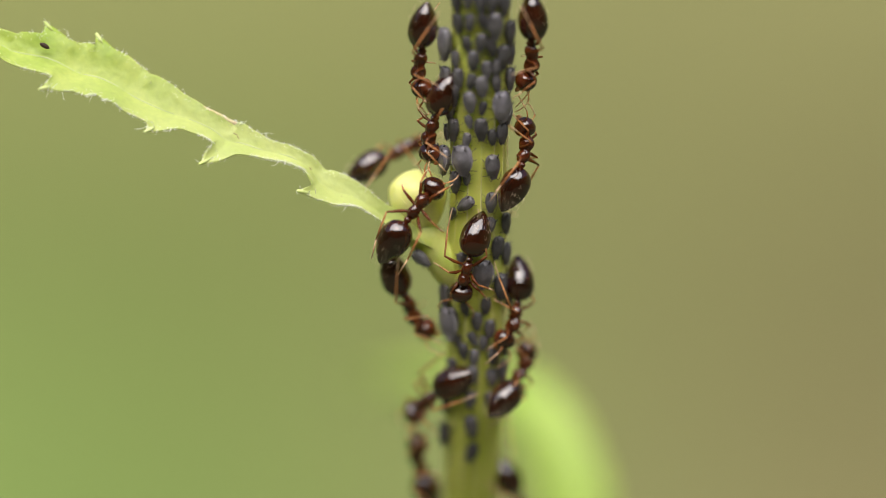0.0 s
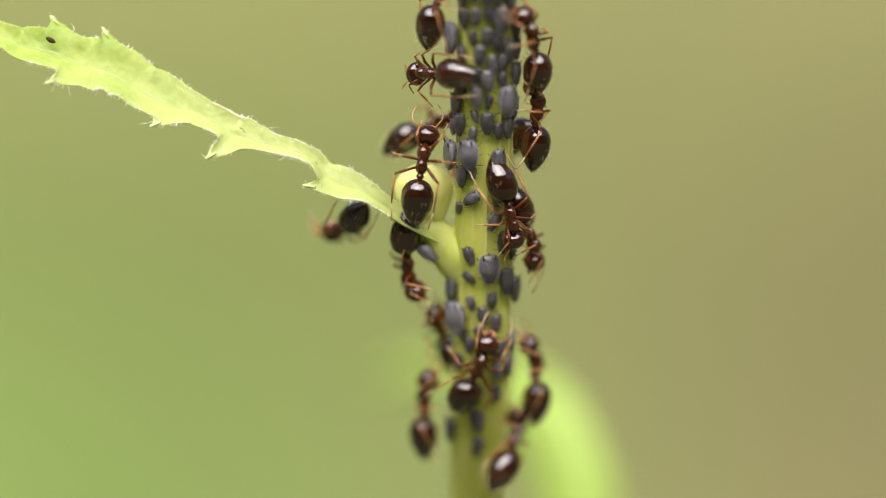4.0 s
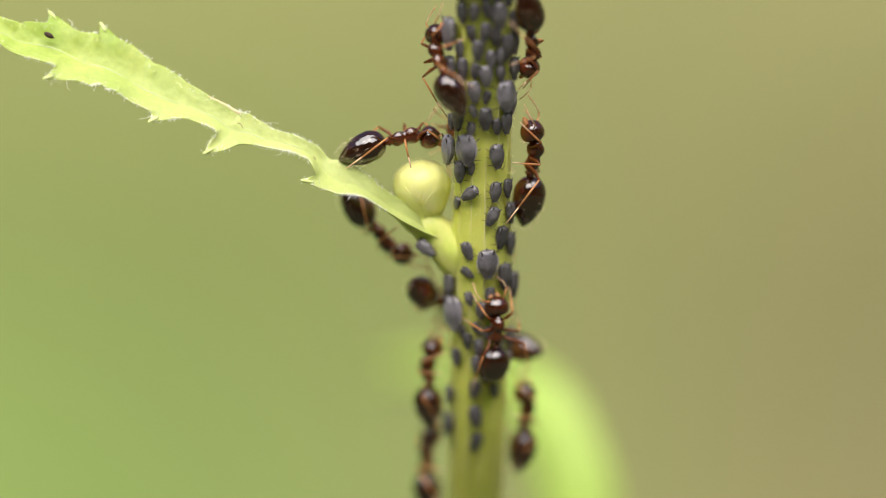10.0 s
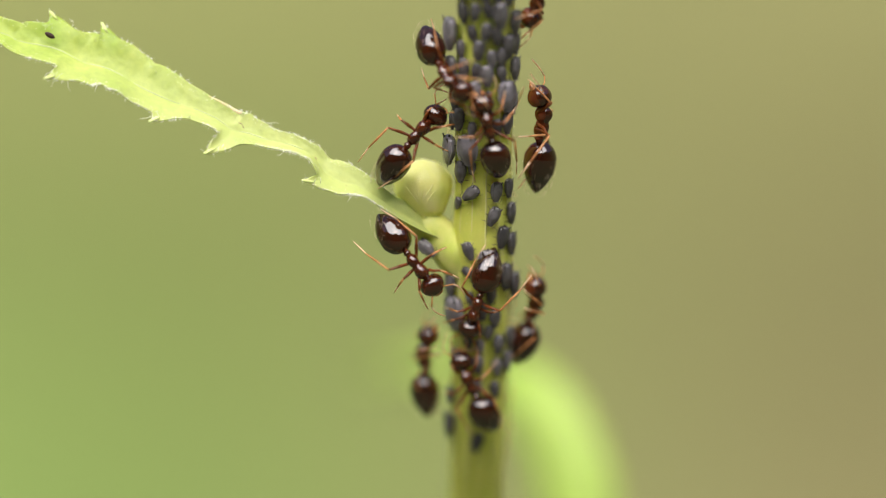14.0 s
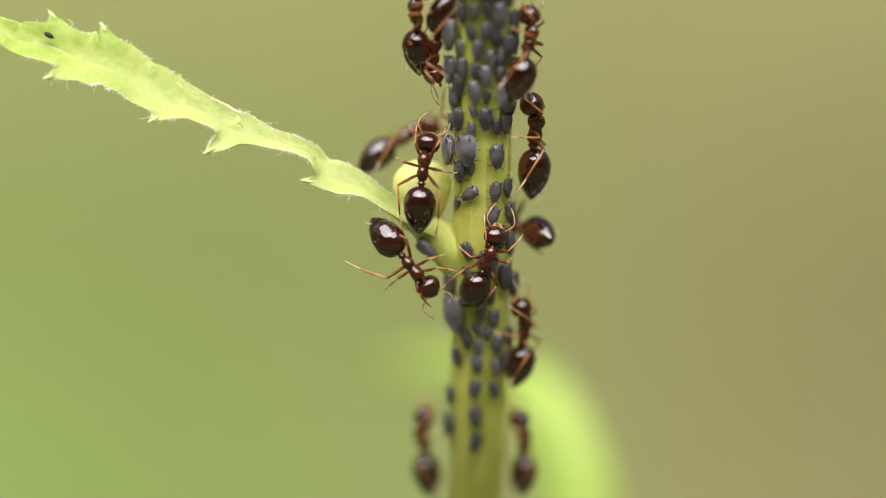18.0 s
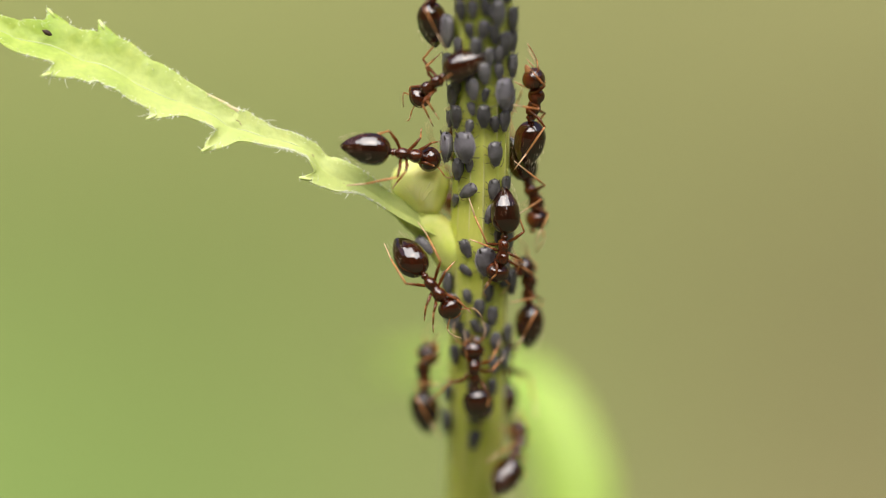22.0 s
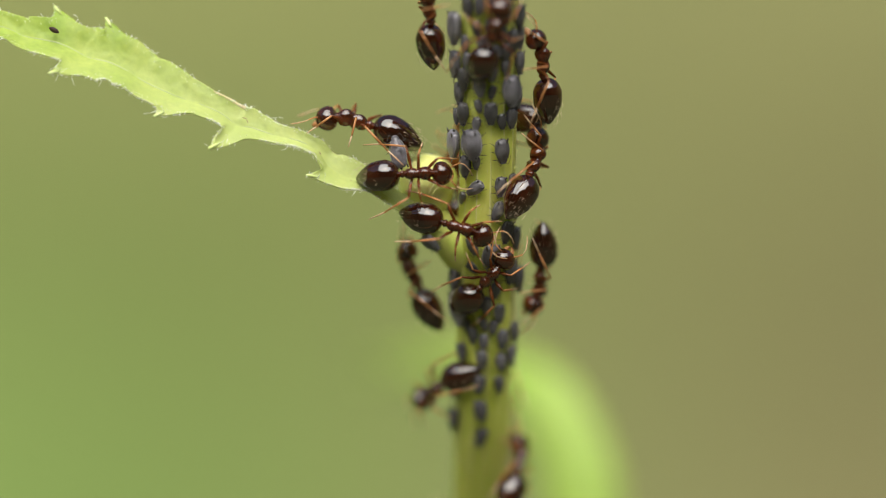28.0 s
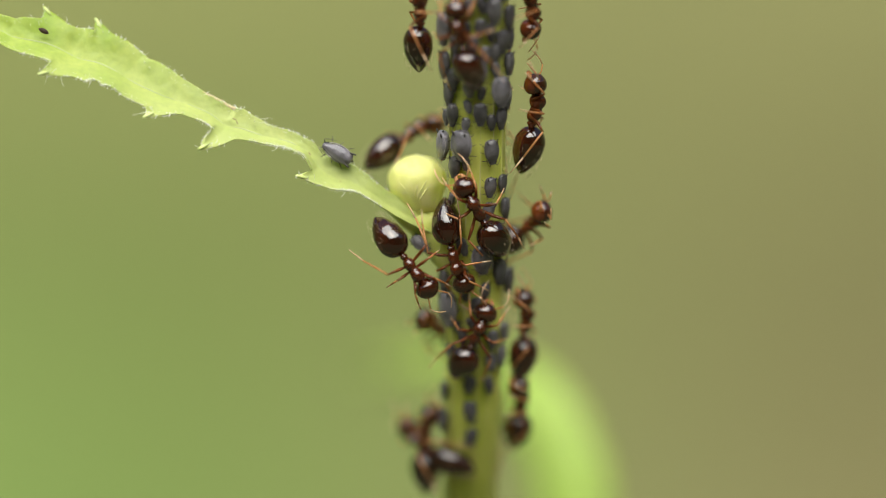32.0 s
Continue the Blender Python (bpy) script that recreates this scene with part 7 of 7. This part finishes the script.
    go(0.93, [(0, 2.76, -3.40, 11.37, -92, 20, -96), (1.9, 2.69, -3.77, 11.27, -97, 19, -111), (2.5, 2.65, -2.96, 9.22, -108, 36, -112), (2.67, 2.67, -2.70, 8.78, 152, 77, 148), (2.83, 2.69, -2.44, 8.35, 94, 26, 90), (3, 2.71, -2.19, 7.92, 87, -31, 84), (3.5, 2.83, -2.09, 7.70, 86, -25, 85), (4.17, 2.57, -2.72, 7.40, 92, -33, 52), (4.83, 1.95, -3.05, 7.10, 103, -37, 16), (5.5, 1.23, -2.95, 6.80, 114, -35, -20), (5.62, 1.27, -3.48, 8.26, 162, -70, -78), (5.73, 1.31, -4.01, 9.73, -117, -46, -167), (5.85, 1.35, -4.53, 11.20, -110, -3, 172), (6.15, 1.88, -4.50, 11.20, -109, 5, -166), (6.27, 1.88, -4.35, 10.73, -121, -49, -137), (6.38, 1.88, -4.19, 10.26, 139, -59, -24), (6.5, 1.87, -4.03, 9.80, 116, -7, 14), (6.73, 1.89, -4.18, 10.25, 140, -58, -25), (6.97, 1.90, -4.33, 10.70, -121, -48, -135), (7.2, 1.91, -4.48, 11.15, -109, 5, -165), (9.8, 1.48, -4.51, 11.09, -110, -1, 177), (10.03, 1.47, -4.24, 10.34, -124, -54, -154), (10.27, 1.46, -3.96, 9.58, 128, -58, -36), (10.5, 1.45, -3.69, 8.82, 110, -6, -4), (10.73, 1.44, -3.96, 9.58, 126, -58, -35), (10.97, 1.42, -4.23, 10.33, -122, -55, -158), (11.2, 1.41, -4.50, 11.09, -110, -2, 174), (30.8, 1.37, -4.43, 10.89, -110, -2, 173), (31.03, 1.42, -3.94, 9.53, -123, 52, 145), (31.27, 1.46, -3.46, 8.17, 129, 57, 26), (31.5, 1.51, -2.97, 6.81, 110, 1, 1), (32, 0.99, -3.08, 7.41, 109, -5, -24)])
    go(0.93, [(0, 1.61, 0.87, 2.88, -70, 2, -7), (1.9, 1.54, 0.91, 2.77, -70, 2, -4), (2.1, 0.43, 0.34, 2.84, -53, 56, 27), (2.3, 0.34, -0.89, 2.92, 55, 54, 146), (2.37, 0.66, -1.12, 2.94, 70, -1, 176), (2.43, 0.98, -1.36, 2.97, 54, -55, -154), (2.5, 1.30, -1.59, 2.99, -110, -14, -179), (3, 1.40, -1.06, 1.51, -110, 2, 178), (3.5, 1.94, -0.93, 1.46, -110, 24, -167), (4.5, 2.21, -0.61, 1.28, -98, 3, -136), (5.5, 2.49, -0.28, 1.11, -98, -22, -107), (6, 1.71, -0.58, 0.25, -111, -29, -149), (6.17, 2.20, -0.31, 0.09, -112, -12, -131), (6.33, 2.56, 0.17, -0.07, -108, 5, -114), (6.5, 2.70, 0.78, -0.24, -98, 19, -95), (7, 2.38, 0.29, -0.84, -100, -5, -120), (7.23, 2.60, 1.12, -0.94, -93, 4, -82), (7.47, 2.25, 1.91, -1.03, -81, 7, -43), (7.7, 1.49, 2.31, -1.12, -70, 1, -4), (8.57, 1.49, 2.29, -1.05, -53, 56, 27), (9.43, 1.50, 2.26, -0.98, 56, 53, 147), (10.3, 1.50, 2.24, -0.91, 70, -2, 175), (11, 2.39, 1.86, -0.90, 72, -41, 140), (11.5, 2.29, 2.08, -1.22, 65, -41, 148), (12, 2.50, 1.83, -1.25, 80, -43, 131), (12.5, 2.48, 1.64, -0.58, 75, -48, 137), (13, 2.38, 1.88, -0.91, 71, -40, 141), (13.7, 1.47, 2.24, -0.91, 70, -1, 176), (16.8, 1.48, 2.26, -0.98, 70, -1, 176), (17.03, 0.37, 1.67, -0.87, 58, -27, 128), (17.27, 0.29, 0.42, -0.77, 77, -52, 64), (17.5, 1.27, -0.29, -0.66, 118, -44, -19), (18, 1.58, -0.43, -0.20, 111, 17, 12), (18.5, 1.39, -0.26, -0.72, 110, -0, 0), (19, 1.20, 0.01, -1.44, 113, -28, -14), (19.23, 0.26, 0.76, -1.55, 88, -39, 54), (19.47, 0.40, 2.00, -1.67, 67, -25, 120), (19.7, 1.53, 2.55, -1.78, 70, -2, 174), (20.23, 1.53, 2.37, -1.29, 52, -57, -154), (20.77, 1.52, 2.20, -0.80, -56, -53, -35), (21.3, 1.52, 2.02, -0.31, -70, 2, -5), (21.53, 2.39, 1.46, -0.21, -81, 13, -52), (21.77, 2.58, 0.44, -0.10, -97, 13, -102), (22, 1.99, -0.37, 0.01, -107, 1, -150), (22.5, 2.21, 0.13, -0.91, -105, 13, -141), (23, 2.36, -0.12, 0.13, -102, 24, -137), (23.5, 2.65, 0.44, 0.23, -81, 21, -98), (24, 2.72, 0.72, -0.06, -76, 21, -96), (24.5, 2.96, 0.84, -0.21, -85, 35, -95), (25, 2.87, 0.71, -0.04, -101, 19, -95), (25.5, 3.40, 0.97, -0.37, -52, 37, -95), (27.5, 2.94, 0.94, -0.70, -97, 19, -95), (28, 2.83, 1.17, -1.32, -98, 19, -95), (28.5, 2.77, 1.26, -1.56, -89, 20, -95), (29, 2.75, 1.32, -1.73, -92, 20, -95), (29.5, 2.78, 1.19, -1.38, -87, 20, -95), (29.67, 2.78, 1.04, -1.05, -87, -32, -93), (29.83, 2.78, 0.88, -0.72, -105, -85, -74), (30, 2.78, 0.72, -0.39, 98, -42, 84), (30.5, 2.93, 0.83, -0.54, 108, -28, 85), (31, 2.92, 0.53, 0.20, 96, -37, 85), (31.5, 2.98, 0.45, 0.40, 97, -39, 85), (32, 2.98, 0.57, 0.84, 115, -57, 101)])
    go(0.93, [(0, -0.05, 7.65, -11.74, 92, 20, -85), (1.9, -0.14, 7.71, -11.85, 92, 20, -85), (2.5, -0.14, 4.78, -8.42, 89, 22, -85), (3, -0.08, 4.50, -8.05, 88, 27, -85), (3.7, -0.23, 7.73, -11.89, 92, 20, -85), (7.9, 0.24, 6.69, -11.89, 105, 13, -41), (12.1, 1.23, 6.37, -11.89, 110, 0, -1), (16.3, 2.06, 6.84, -11.89, 105, -13, 39), (17, 2.01, 4.67, -9.41, 106, -17, 33), (17.52, 2.04, 6.80, -11.84, 106, -12, 38), (17.68, 1.75, 6.46, -11.82, 108, -7, 21), (17.82, 1.33, 6.33, -11.80, 110, -2, 4), (17.98, 0.94, 6.51, -11.78, 109, 4, -12), (18.5, 0.95, 3.78, -8.52, 109, 0, -15), (19, 0.34, 3.62, -7.84, 113, 18, -46), (19.5, 0.30, 3.25, -7.20, 105, 41, -51), (20, 0.76, 3.12, -7.53, 109, 52, -8), (20.5, 0.64, 2.82, -7.02, 116, 57, -16), (21, -0.01, 3.29, -6.30, 98, 39, -84), (21.5, 0.71, 2.00, -5.69, 108, 16, -26), (22, 1.27, 1.16, -4.37, 110, -5, -4), (22.5, 2.20, 1.29, -3.91, 105, 6, 43), (23, 2.30, 1.54, -4.22, 105, 17, 50), (23.12, 2.55, 2.35, -4.35, 99, 2, 90), (23.23, 2.26, 3.17, -4.49, 86, -6, 130), (23.35, 1.54, 3.66, -4.62, 70, -3, 172), (23.65, 1.55, 3.01, -3.09, 70, -3, 172), (23.82, 1.04, 3.00, -3.04, 87, -23, -152), (24, 0.53, 2.99, -2.99, 87, -49, -113), (24.5, 0.71, 3.42, -3.73, 84, -53, -116), (24.85, 1.13, 3.36, -3.78, 86, -26, -155), (25.2, 1.56, 3.30, -3.84, 70, -3, 171), (28.3, 1.46, 3.58, -4.44, 70, -2, 175), (29, 2.45, 3.02, -4.34, 78, -47, 133), (29.5, 2.62, 2.84, -4.58, 94, -53, 117), (30.02, 1.60, 3.73, -4.79, 71, -4, 169), (30.48, 1.59, 3.06, -3.24, 70, -3, 171), (30.74, 0.98, 2.89, -3.17, 83, -26, -151), (31, 0.38, 2.71, -3.09, 75, -51, -105), (31.5, -0.19, 2.49, -2.09, 133, -59, -93), (31.67, -0.01, 2.56, -2.43, 125, -14, -99), (31.83, 0.17, 2.63, -2.78, 112, 30, -113), (32, 0.34, 2.69, -3.13, 62, 62, -162)])
    go(0.93, [(0, 1.60, 4.25, -5.82, 71, -4, 169), (2.9, 1.53, 4.37, -6.00, 70, -3, 171), (3.1, 0.82, 4.28, -5.88, 74, 9, -156), (3.3, 0.20, 3.80, -5.77, 84, 18, -122), (3.5, -0.12, 3.02, -5.65, 98, 19, -85), (5.5, -0.21, 2.45, -4.61, 82, 20, -85), (6, -0.22, 2.44, -4.58, 84, 22, -85), (6.5, -0.17, 2.76, -5.29, 93, 31, -85), (7, -0.11, 2.46, -4.66, 89, 27, -85), (7.5, 0.05, 2.41, -4.47, 98, 19, -85), (8, 0.53, 1.65, -4.78, 107, 37, -35), (8.5, 0.09, 1.99, -3.77, 94, 42, -84), (9, 0.11, 2.12, -4.02, 88, 43, -84), (9.5, -0.01, 2.02, -3.78, 93, 35, -84), (10, 0.04, 2.35, -4.36, 91, 20, -85), (10.5, 0.24, 1.87, -4.45, 99, 18, -62), (11, 0.25, 1.80, -4.30, 100, 4, -62), (11.5, 0.15, 2.10, -4.32, 95, -6, -76), (12, 0.28, 2.13, -5.16, 103, 29, -57), (12.5, 0.11, 2.16, -4.36, 102, 18, -81), (13, 0.04, 2.16, -3.94, 95, 19, -85), (13.5, 0.08, 2.11, -3.81, 98, 19, -85), (14, -0.13, 2.14, -3.90, 93, 20, -85), (14.5, 0.33, 2.02, -5.00, 95, 44, -52), (16.5, 0.40, 1.71, -4.63, 102, 30, -46), (16.73, 0.15, 2.61, -4.73, 82, 30, -98), (16.97, 0.57, 3.47, -4.84, 69, 16, -144), (17.2, 1.47, 3.82, -4.94, 70, -2, 174), (18.9, 1.50, 3.18, -3.29, 53, -56, -154), (20.6, 1.53, 2.54, -1.65, -56, -53, -34), (22.3, 1.55, 1.91, -0.01, -70, 2, -6), (22.65, -0.90, 1.82, 0.23, -98, 15, -55), (23, -3.36, 1.74, 0.47, -127, 3, -105), (23.5, -3.06, 1.72, 0.55, -143, -4, -102), (23.67, -2.71, 1.71, 0.67, -139, -4, -154), (23.83, -2.36, 1.71, 0.78, -137, -1, 153), (24, -2.01, 1.71, 0.90, -137, 3, 101), (24.5, -1.76, 1.70, 0.55, -122, 1, 100), (25, -0.75, 1.68, -0.82, -115, 4, 98), (25.5, -0.19, 1.20, -1.40, -112, -18, 94), (26.5, 0.47, 0.78, -1.88, -119, 4, 124), (27.5, 1.13, 0.36, -2.36, -114, 28, 153), (27.75, 1.33, 0.09, -1.69, -170, 65, 91), (28, 1.52, -0.18, -1.01, 119, 36, 14), (28.5, 1.61, -0.13, -1.02, 110, 1, 10), (29, 1.74, -0.20, -0.83, 117, 9, 16), (29.2, 2.53, 0.56, -0.99, 109, -11, 66), (29.4, 2.46, 1.68, -1.14, 87, -16, 120), (29.6, 1.57, 2.36, -1.29, 70, -3, 172), (32, 1.63, 2.35, -1.28, 71, -4, 170)])
    go(0.93, [(0, 1.60, 3.81, -5.08, -71, 4, -11), (5.4, 1.46, 3.95, -5.32, -70, 2, -5), (5.6, 2.02, 3.74, -5.21, -75, 13, -33), (5.8, 2.47, 3.27, -5.10, -84, 20, -63), (6, 2.68, 2.62, -4.99, -97, 22, -95), (6.5, 2.80, 2.30, -4.34, -88, 20, -95), (7, 2.67, 1.98, -3.55, -99, 19, -95), (7.23, 2.48, 2.61, -3.64, -86, 19, -64), (7.47, 2.05, 3.08, -3.74, -76, 12, -33), (7.7, 1.48, 3.30, -3.84, -70, 2, -5), (16.3, 1.50, 2.80, -2.46, -70, 2, -5), (16.53, 0.82, 2.66, -2.39, -71, -9, 27), (16.77, 0.29, 2.19, -2.32, -78, -17, 60), (17, 0.07, 1.50, -2.24, -88, -20, 95), (17.5, 0.07, 1.76, -2.89, -98, -26, 96), (17.62, 0.30, 2.44, -2.99, -83, -23, 59), (17.73, 0.82, 2.91, -3.08, -73, -12, 25), (17.85, 1.49, 3.05, -3.18, -70, 2, -5), (18.15, 1.50, 3.50, -4.34, -70, 2, -6), (18.27, 2.31, 2.97, -4.23, -81, 12, -51), (18.38, 2.54, 2.03, -4.12, -96, 12, -97), (18.5, 2.09, 1.20, -4.01, -106, 1, -141), (19, 1.75, 1.31, -4.67, -112, -34, -141), (19.25, 1.80, 1.25, -4.44, 179, -73, -61), (19.5, 1.85, 1.18, -4.21, 111, -33, 17), (20, 1.33, 1.04, -4.15, 120, -48, -16), (20.5, 1.21, 1.00, -4.06, 124, -53, -26), (21, 1.04, 0.99, -3.96, 120, -48, -29), (21.17, 0.56, 1.22, -4.01, 118, -20, -45), (21.33, 0.22, 1.65, -4.05, 108, 6, -61), (21.5, 0.07, 2.20, -4.10, 90, 27, -84), (22, -0.05, 2.47, -4.64, 92, 22, -85), (22.5, -0.02, 2.36, -4.39, 90, 20, -85), (23, -0.03, 2.38, -4.60, 88, 43, -84), (23.5, 0.68, 1.95, -5.54, 109, 57, -11), (24, 0.80, 1.69, -5.19, 109, 38, -16), (24.5, 0.61, 2.15, -5.88, 117, 58, -19), (24.75, 0.38, 2.24, -5.38, 96, 31, -54), (25, 0.15, 2.34, -4.88, 95, 0, -75), (25.5, 0.21, 2.46, -5.49, 96, -13, -65), (26.5, 0.32, 3.20, -6.96, 151, -67, -125), (27.5, 0.43, 3.95, -8.43, -120, -27, 142), (27.73, 0.43, 4.92, -9.63, -169, -70, -156), (27.97, 0.42, 5.90, -10.83, 108, -39, -61), (28.2, 0.42, 6.88, -12.03, 105, 13, -38), (31.3, -0.05, 7.85, -12.22, 92, 20, -85), (31.65, -0.13, 5.93, -9.58, 111, -11, -78), (32, -0.20, 4.02, -6.94, 133, -41, -84)])
    go(0.93, [(0, 2.78, -3.40, 11.37, -92, 20, -96), (6.4, 2.59, -3.94, 11.16, -101, 17, -123), (7, 2.61, -2.90, 8.77, -110, 34, -118), (7.5, 2.63, -3.05, 9.20, -106, 27, -116), (7.85, 2.66, -3.80, 11.13, -98, 18, -115), (8.15, 2.73, -3.51, 11.10, -93, 20, -99), (8.5, 2.75, -2.40, 8.63, -95, 22, -96), (9, 2.64, -2.91, 8.91, -104, 24, -112), (9.5, 2.58, -2.59, 7.59, -100, 15, -118), (10, 2.68, -2.08, 7.10, -94, 30, -104), (10.5, 2.78, -1.90, 7.21, -107, 18, -95), (11, 2.94, -1.85, 7.17, -89, 27, -95), (11.17, 2.94, -2.07, 7.72, -79, 87, -85), (11.33, 2.95, -2.29, 8.27, 89, 33, 84), (11.5, 2.96, -2.51, 8.82, 89, -27, 85), (11.75, 2.64, -2.69, 8.19, 88, -52, 58), (12, 2.31, -2.87, 7.56, 123, -72, -1), (12.5, 1.37, -2.93, 6.67, 177, -70, -82), (13, 0.92, -2.60, 6.13, -112, -36, 173), (13.5, 0.51, -2.20, 6.00, -101, 2, 123), (14, 0.54, -2.29, 6.18, -109, 38, 113), (14.5, 1.25, -2.93, 6.29, -148, 72, 77), (15.5, 0.60, -2.04, 5.76, -110, 22, 102), (16.5, -0.06, -1.15, 5.23, -92, -29, 95), (17, -0.11, -0.30, 4.62, -58, -45, 81), (17.35, 0.69, -0.02, 4.61, -55, -20, 38), (17.7, 1.49, 0.26, 4.61, -70, 0, -1), (21.8, 1.54, 1.10, 2.24, -70, 2, -4), (22.15, -0.93, 1.39, 2.51, -101, 11, -52), (22.5, -3.39, 1.68, 2.78, -129, -6, -97), (22.85, -0.92, 1.40, 2.49, -101, 11, -52), (23.2, 1.55, 1.12, 2.19, -70, 2, -5), (24.8, 1.55, 1.65, 0.72, -70, 2, -6), (25.15, -0.39, 1.69, 1.02, -104, -16, 49), (25.5, -2.33, 1.73, 1.32, -138, 1, 104), (25.85, -0.40, 1.69, 1.01, -104, -16, 49), (26.2, 1.53, 1.66, 0.69, -70, 2, -5), (28.3, 1.46, 1.40, 1.43, -70, 1, -2), (28.53, 2.45, 0.78, 1.54, -79, 16, -55), (28.77, 2.55, -0.37, 1.66, -97, 18, -113), (29, 1.73, -1.12, 1.77, -109, 5, -167), (29.5, 2.00, -1.04, 1.82, -111, 30, -168), (30, 2.04, -0.76, 1.10, -112, 40, -173), (30.5, 1.28, -1.10, 1.64, -110, 17, 163), (31, 1.35, -0.97, 1.26, -110, -2, 178), (31.2, 2.40, -0.46, 1.16, -102, 15, -126), (31.4, 2.55, 0.75, 1.06, -82, 18, -65), (31.6, 1.61, 1.55, 0.96, -70, 3, -8), (32, 1.63, 1.56, 0.95, -70, 3, -9)])
    go(0.99, [(0, 1.59, 4.04, -5.63, -71, 4, -11), (6.9, 1.45, 4.20, -5.90, -70, 2, -5), (7.1, 2.32, 3.64, -5.74, -84, 11, -54), (7.3, 2.48, 2.56, -5.58, -101, 7, -103), (7.5, 1.80, 1.76, -5.42, -108, -8, -150), (7.67, 2.47, 2.63, -5.79, -100, 6, -106), (7.83, 2.40, 3.82, -6.16, -85, 10, -59), (8, 1.60, 4.68, -6.53, -71, 2, -13), (8.6, 1.49, 4.57, -6.57, -70, 3, -7), (32, 1.62, 4.65, -6.75, -71, 5, -13)])
    wanderer = build_aphid(WAX, 0.76, True)
    wanderer.scale = (1.25, 1.25, 1.25)
    tagged(wanderer, "plum-grey aphid walking over the bud and the leaf")
    walk(wanderer, [(t, mm(x, y, z, 90, a, 0)) for t, x, y, z, a in [
        (0, 1.68, 1.60, 4.08, 0), (24.2, 1.62, 1.60, 3.60, 0), (25, -0.12, -0.90, 3.70, 4), (25.5, -0.02, -1.00, 3.00, 0), (27.5, -1.29, -0.90, 3.42, -30), (28, -1.71, -0.90, 3.24, -12), (28.5, -1.91, -0.90, 2.40, 0), (29, -1.95, -0.90, 2.76, 3), (29.5, -1.93, -0.90, 2.70, 2), (30, -1.93, -0.90, 2.86, 0), (30.5, -1.99, -0.90, 2.68, 0), (31, -1.97, -0.90, 2.68, -3), (31.25, -1.90, -0.90, 2.85, -60), (31.5, -1.95, -0.80, 3.10, -128), (31.75, -2.65, -0.70, 3.41, -80), (32, -3.48, -0.70, 3.24, -60)]])
    first_ant.matrix_basis = on_stem(15.5, 170, 0)


motions()
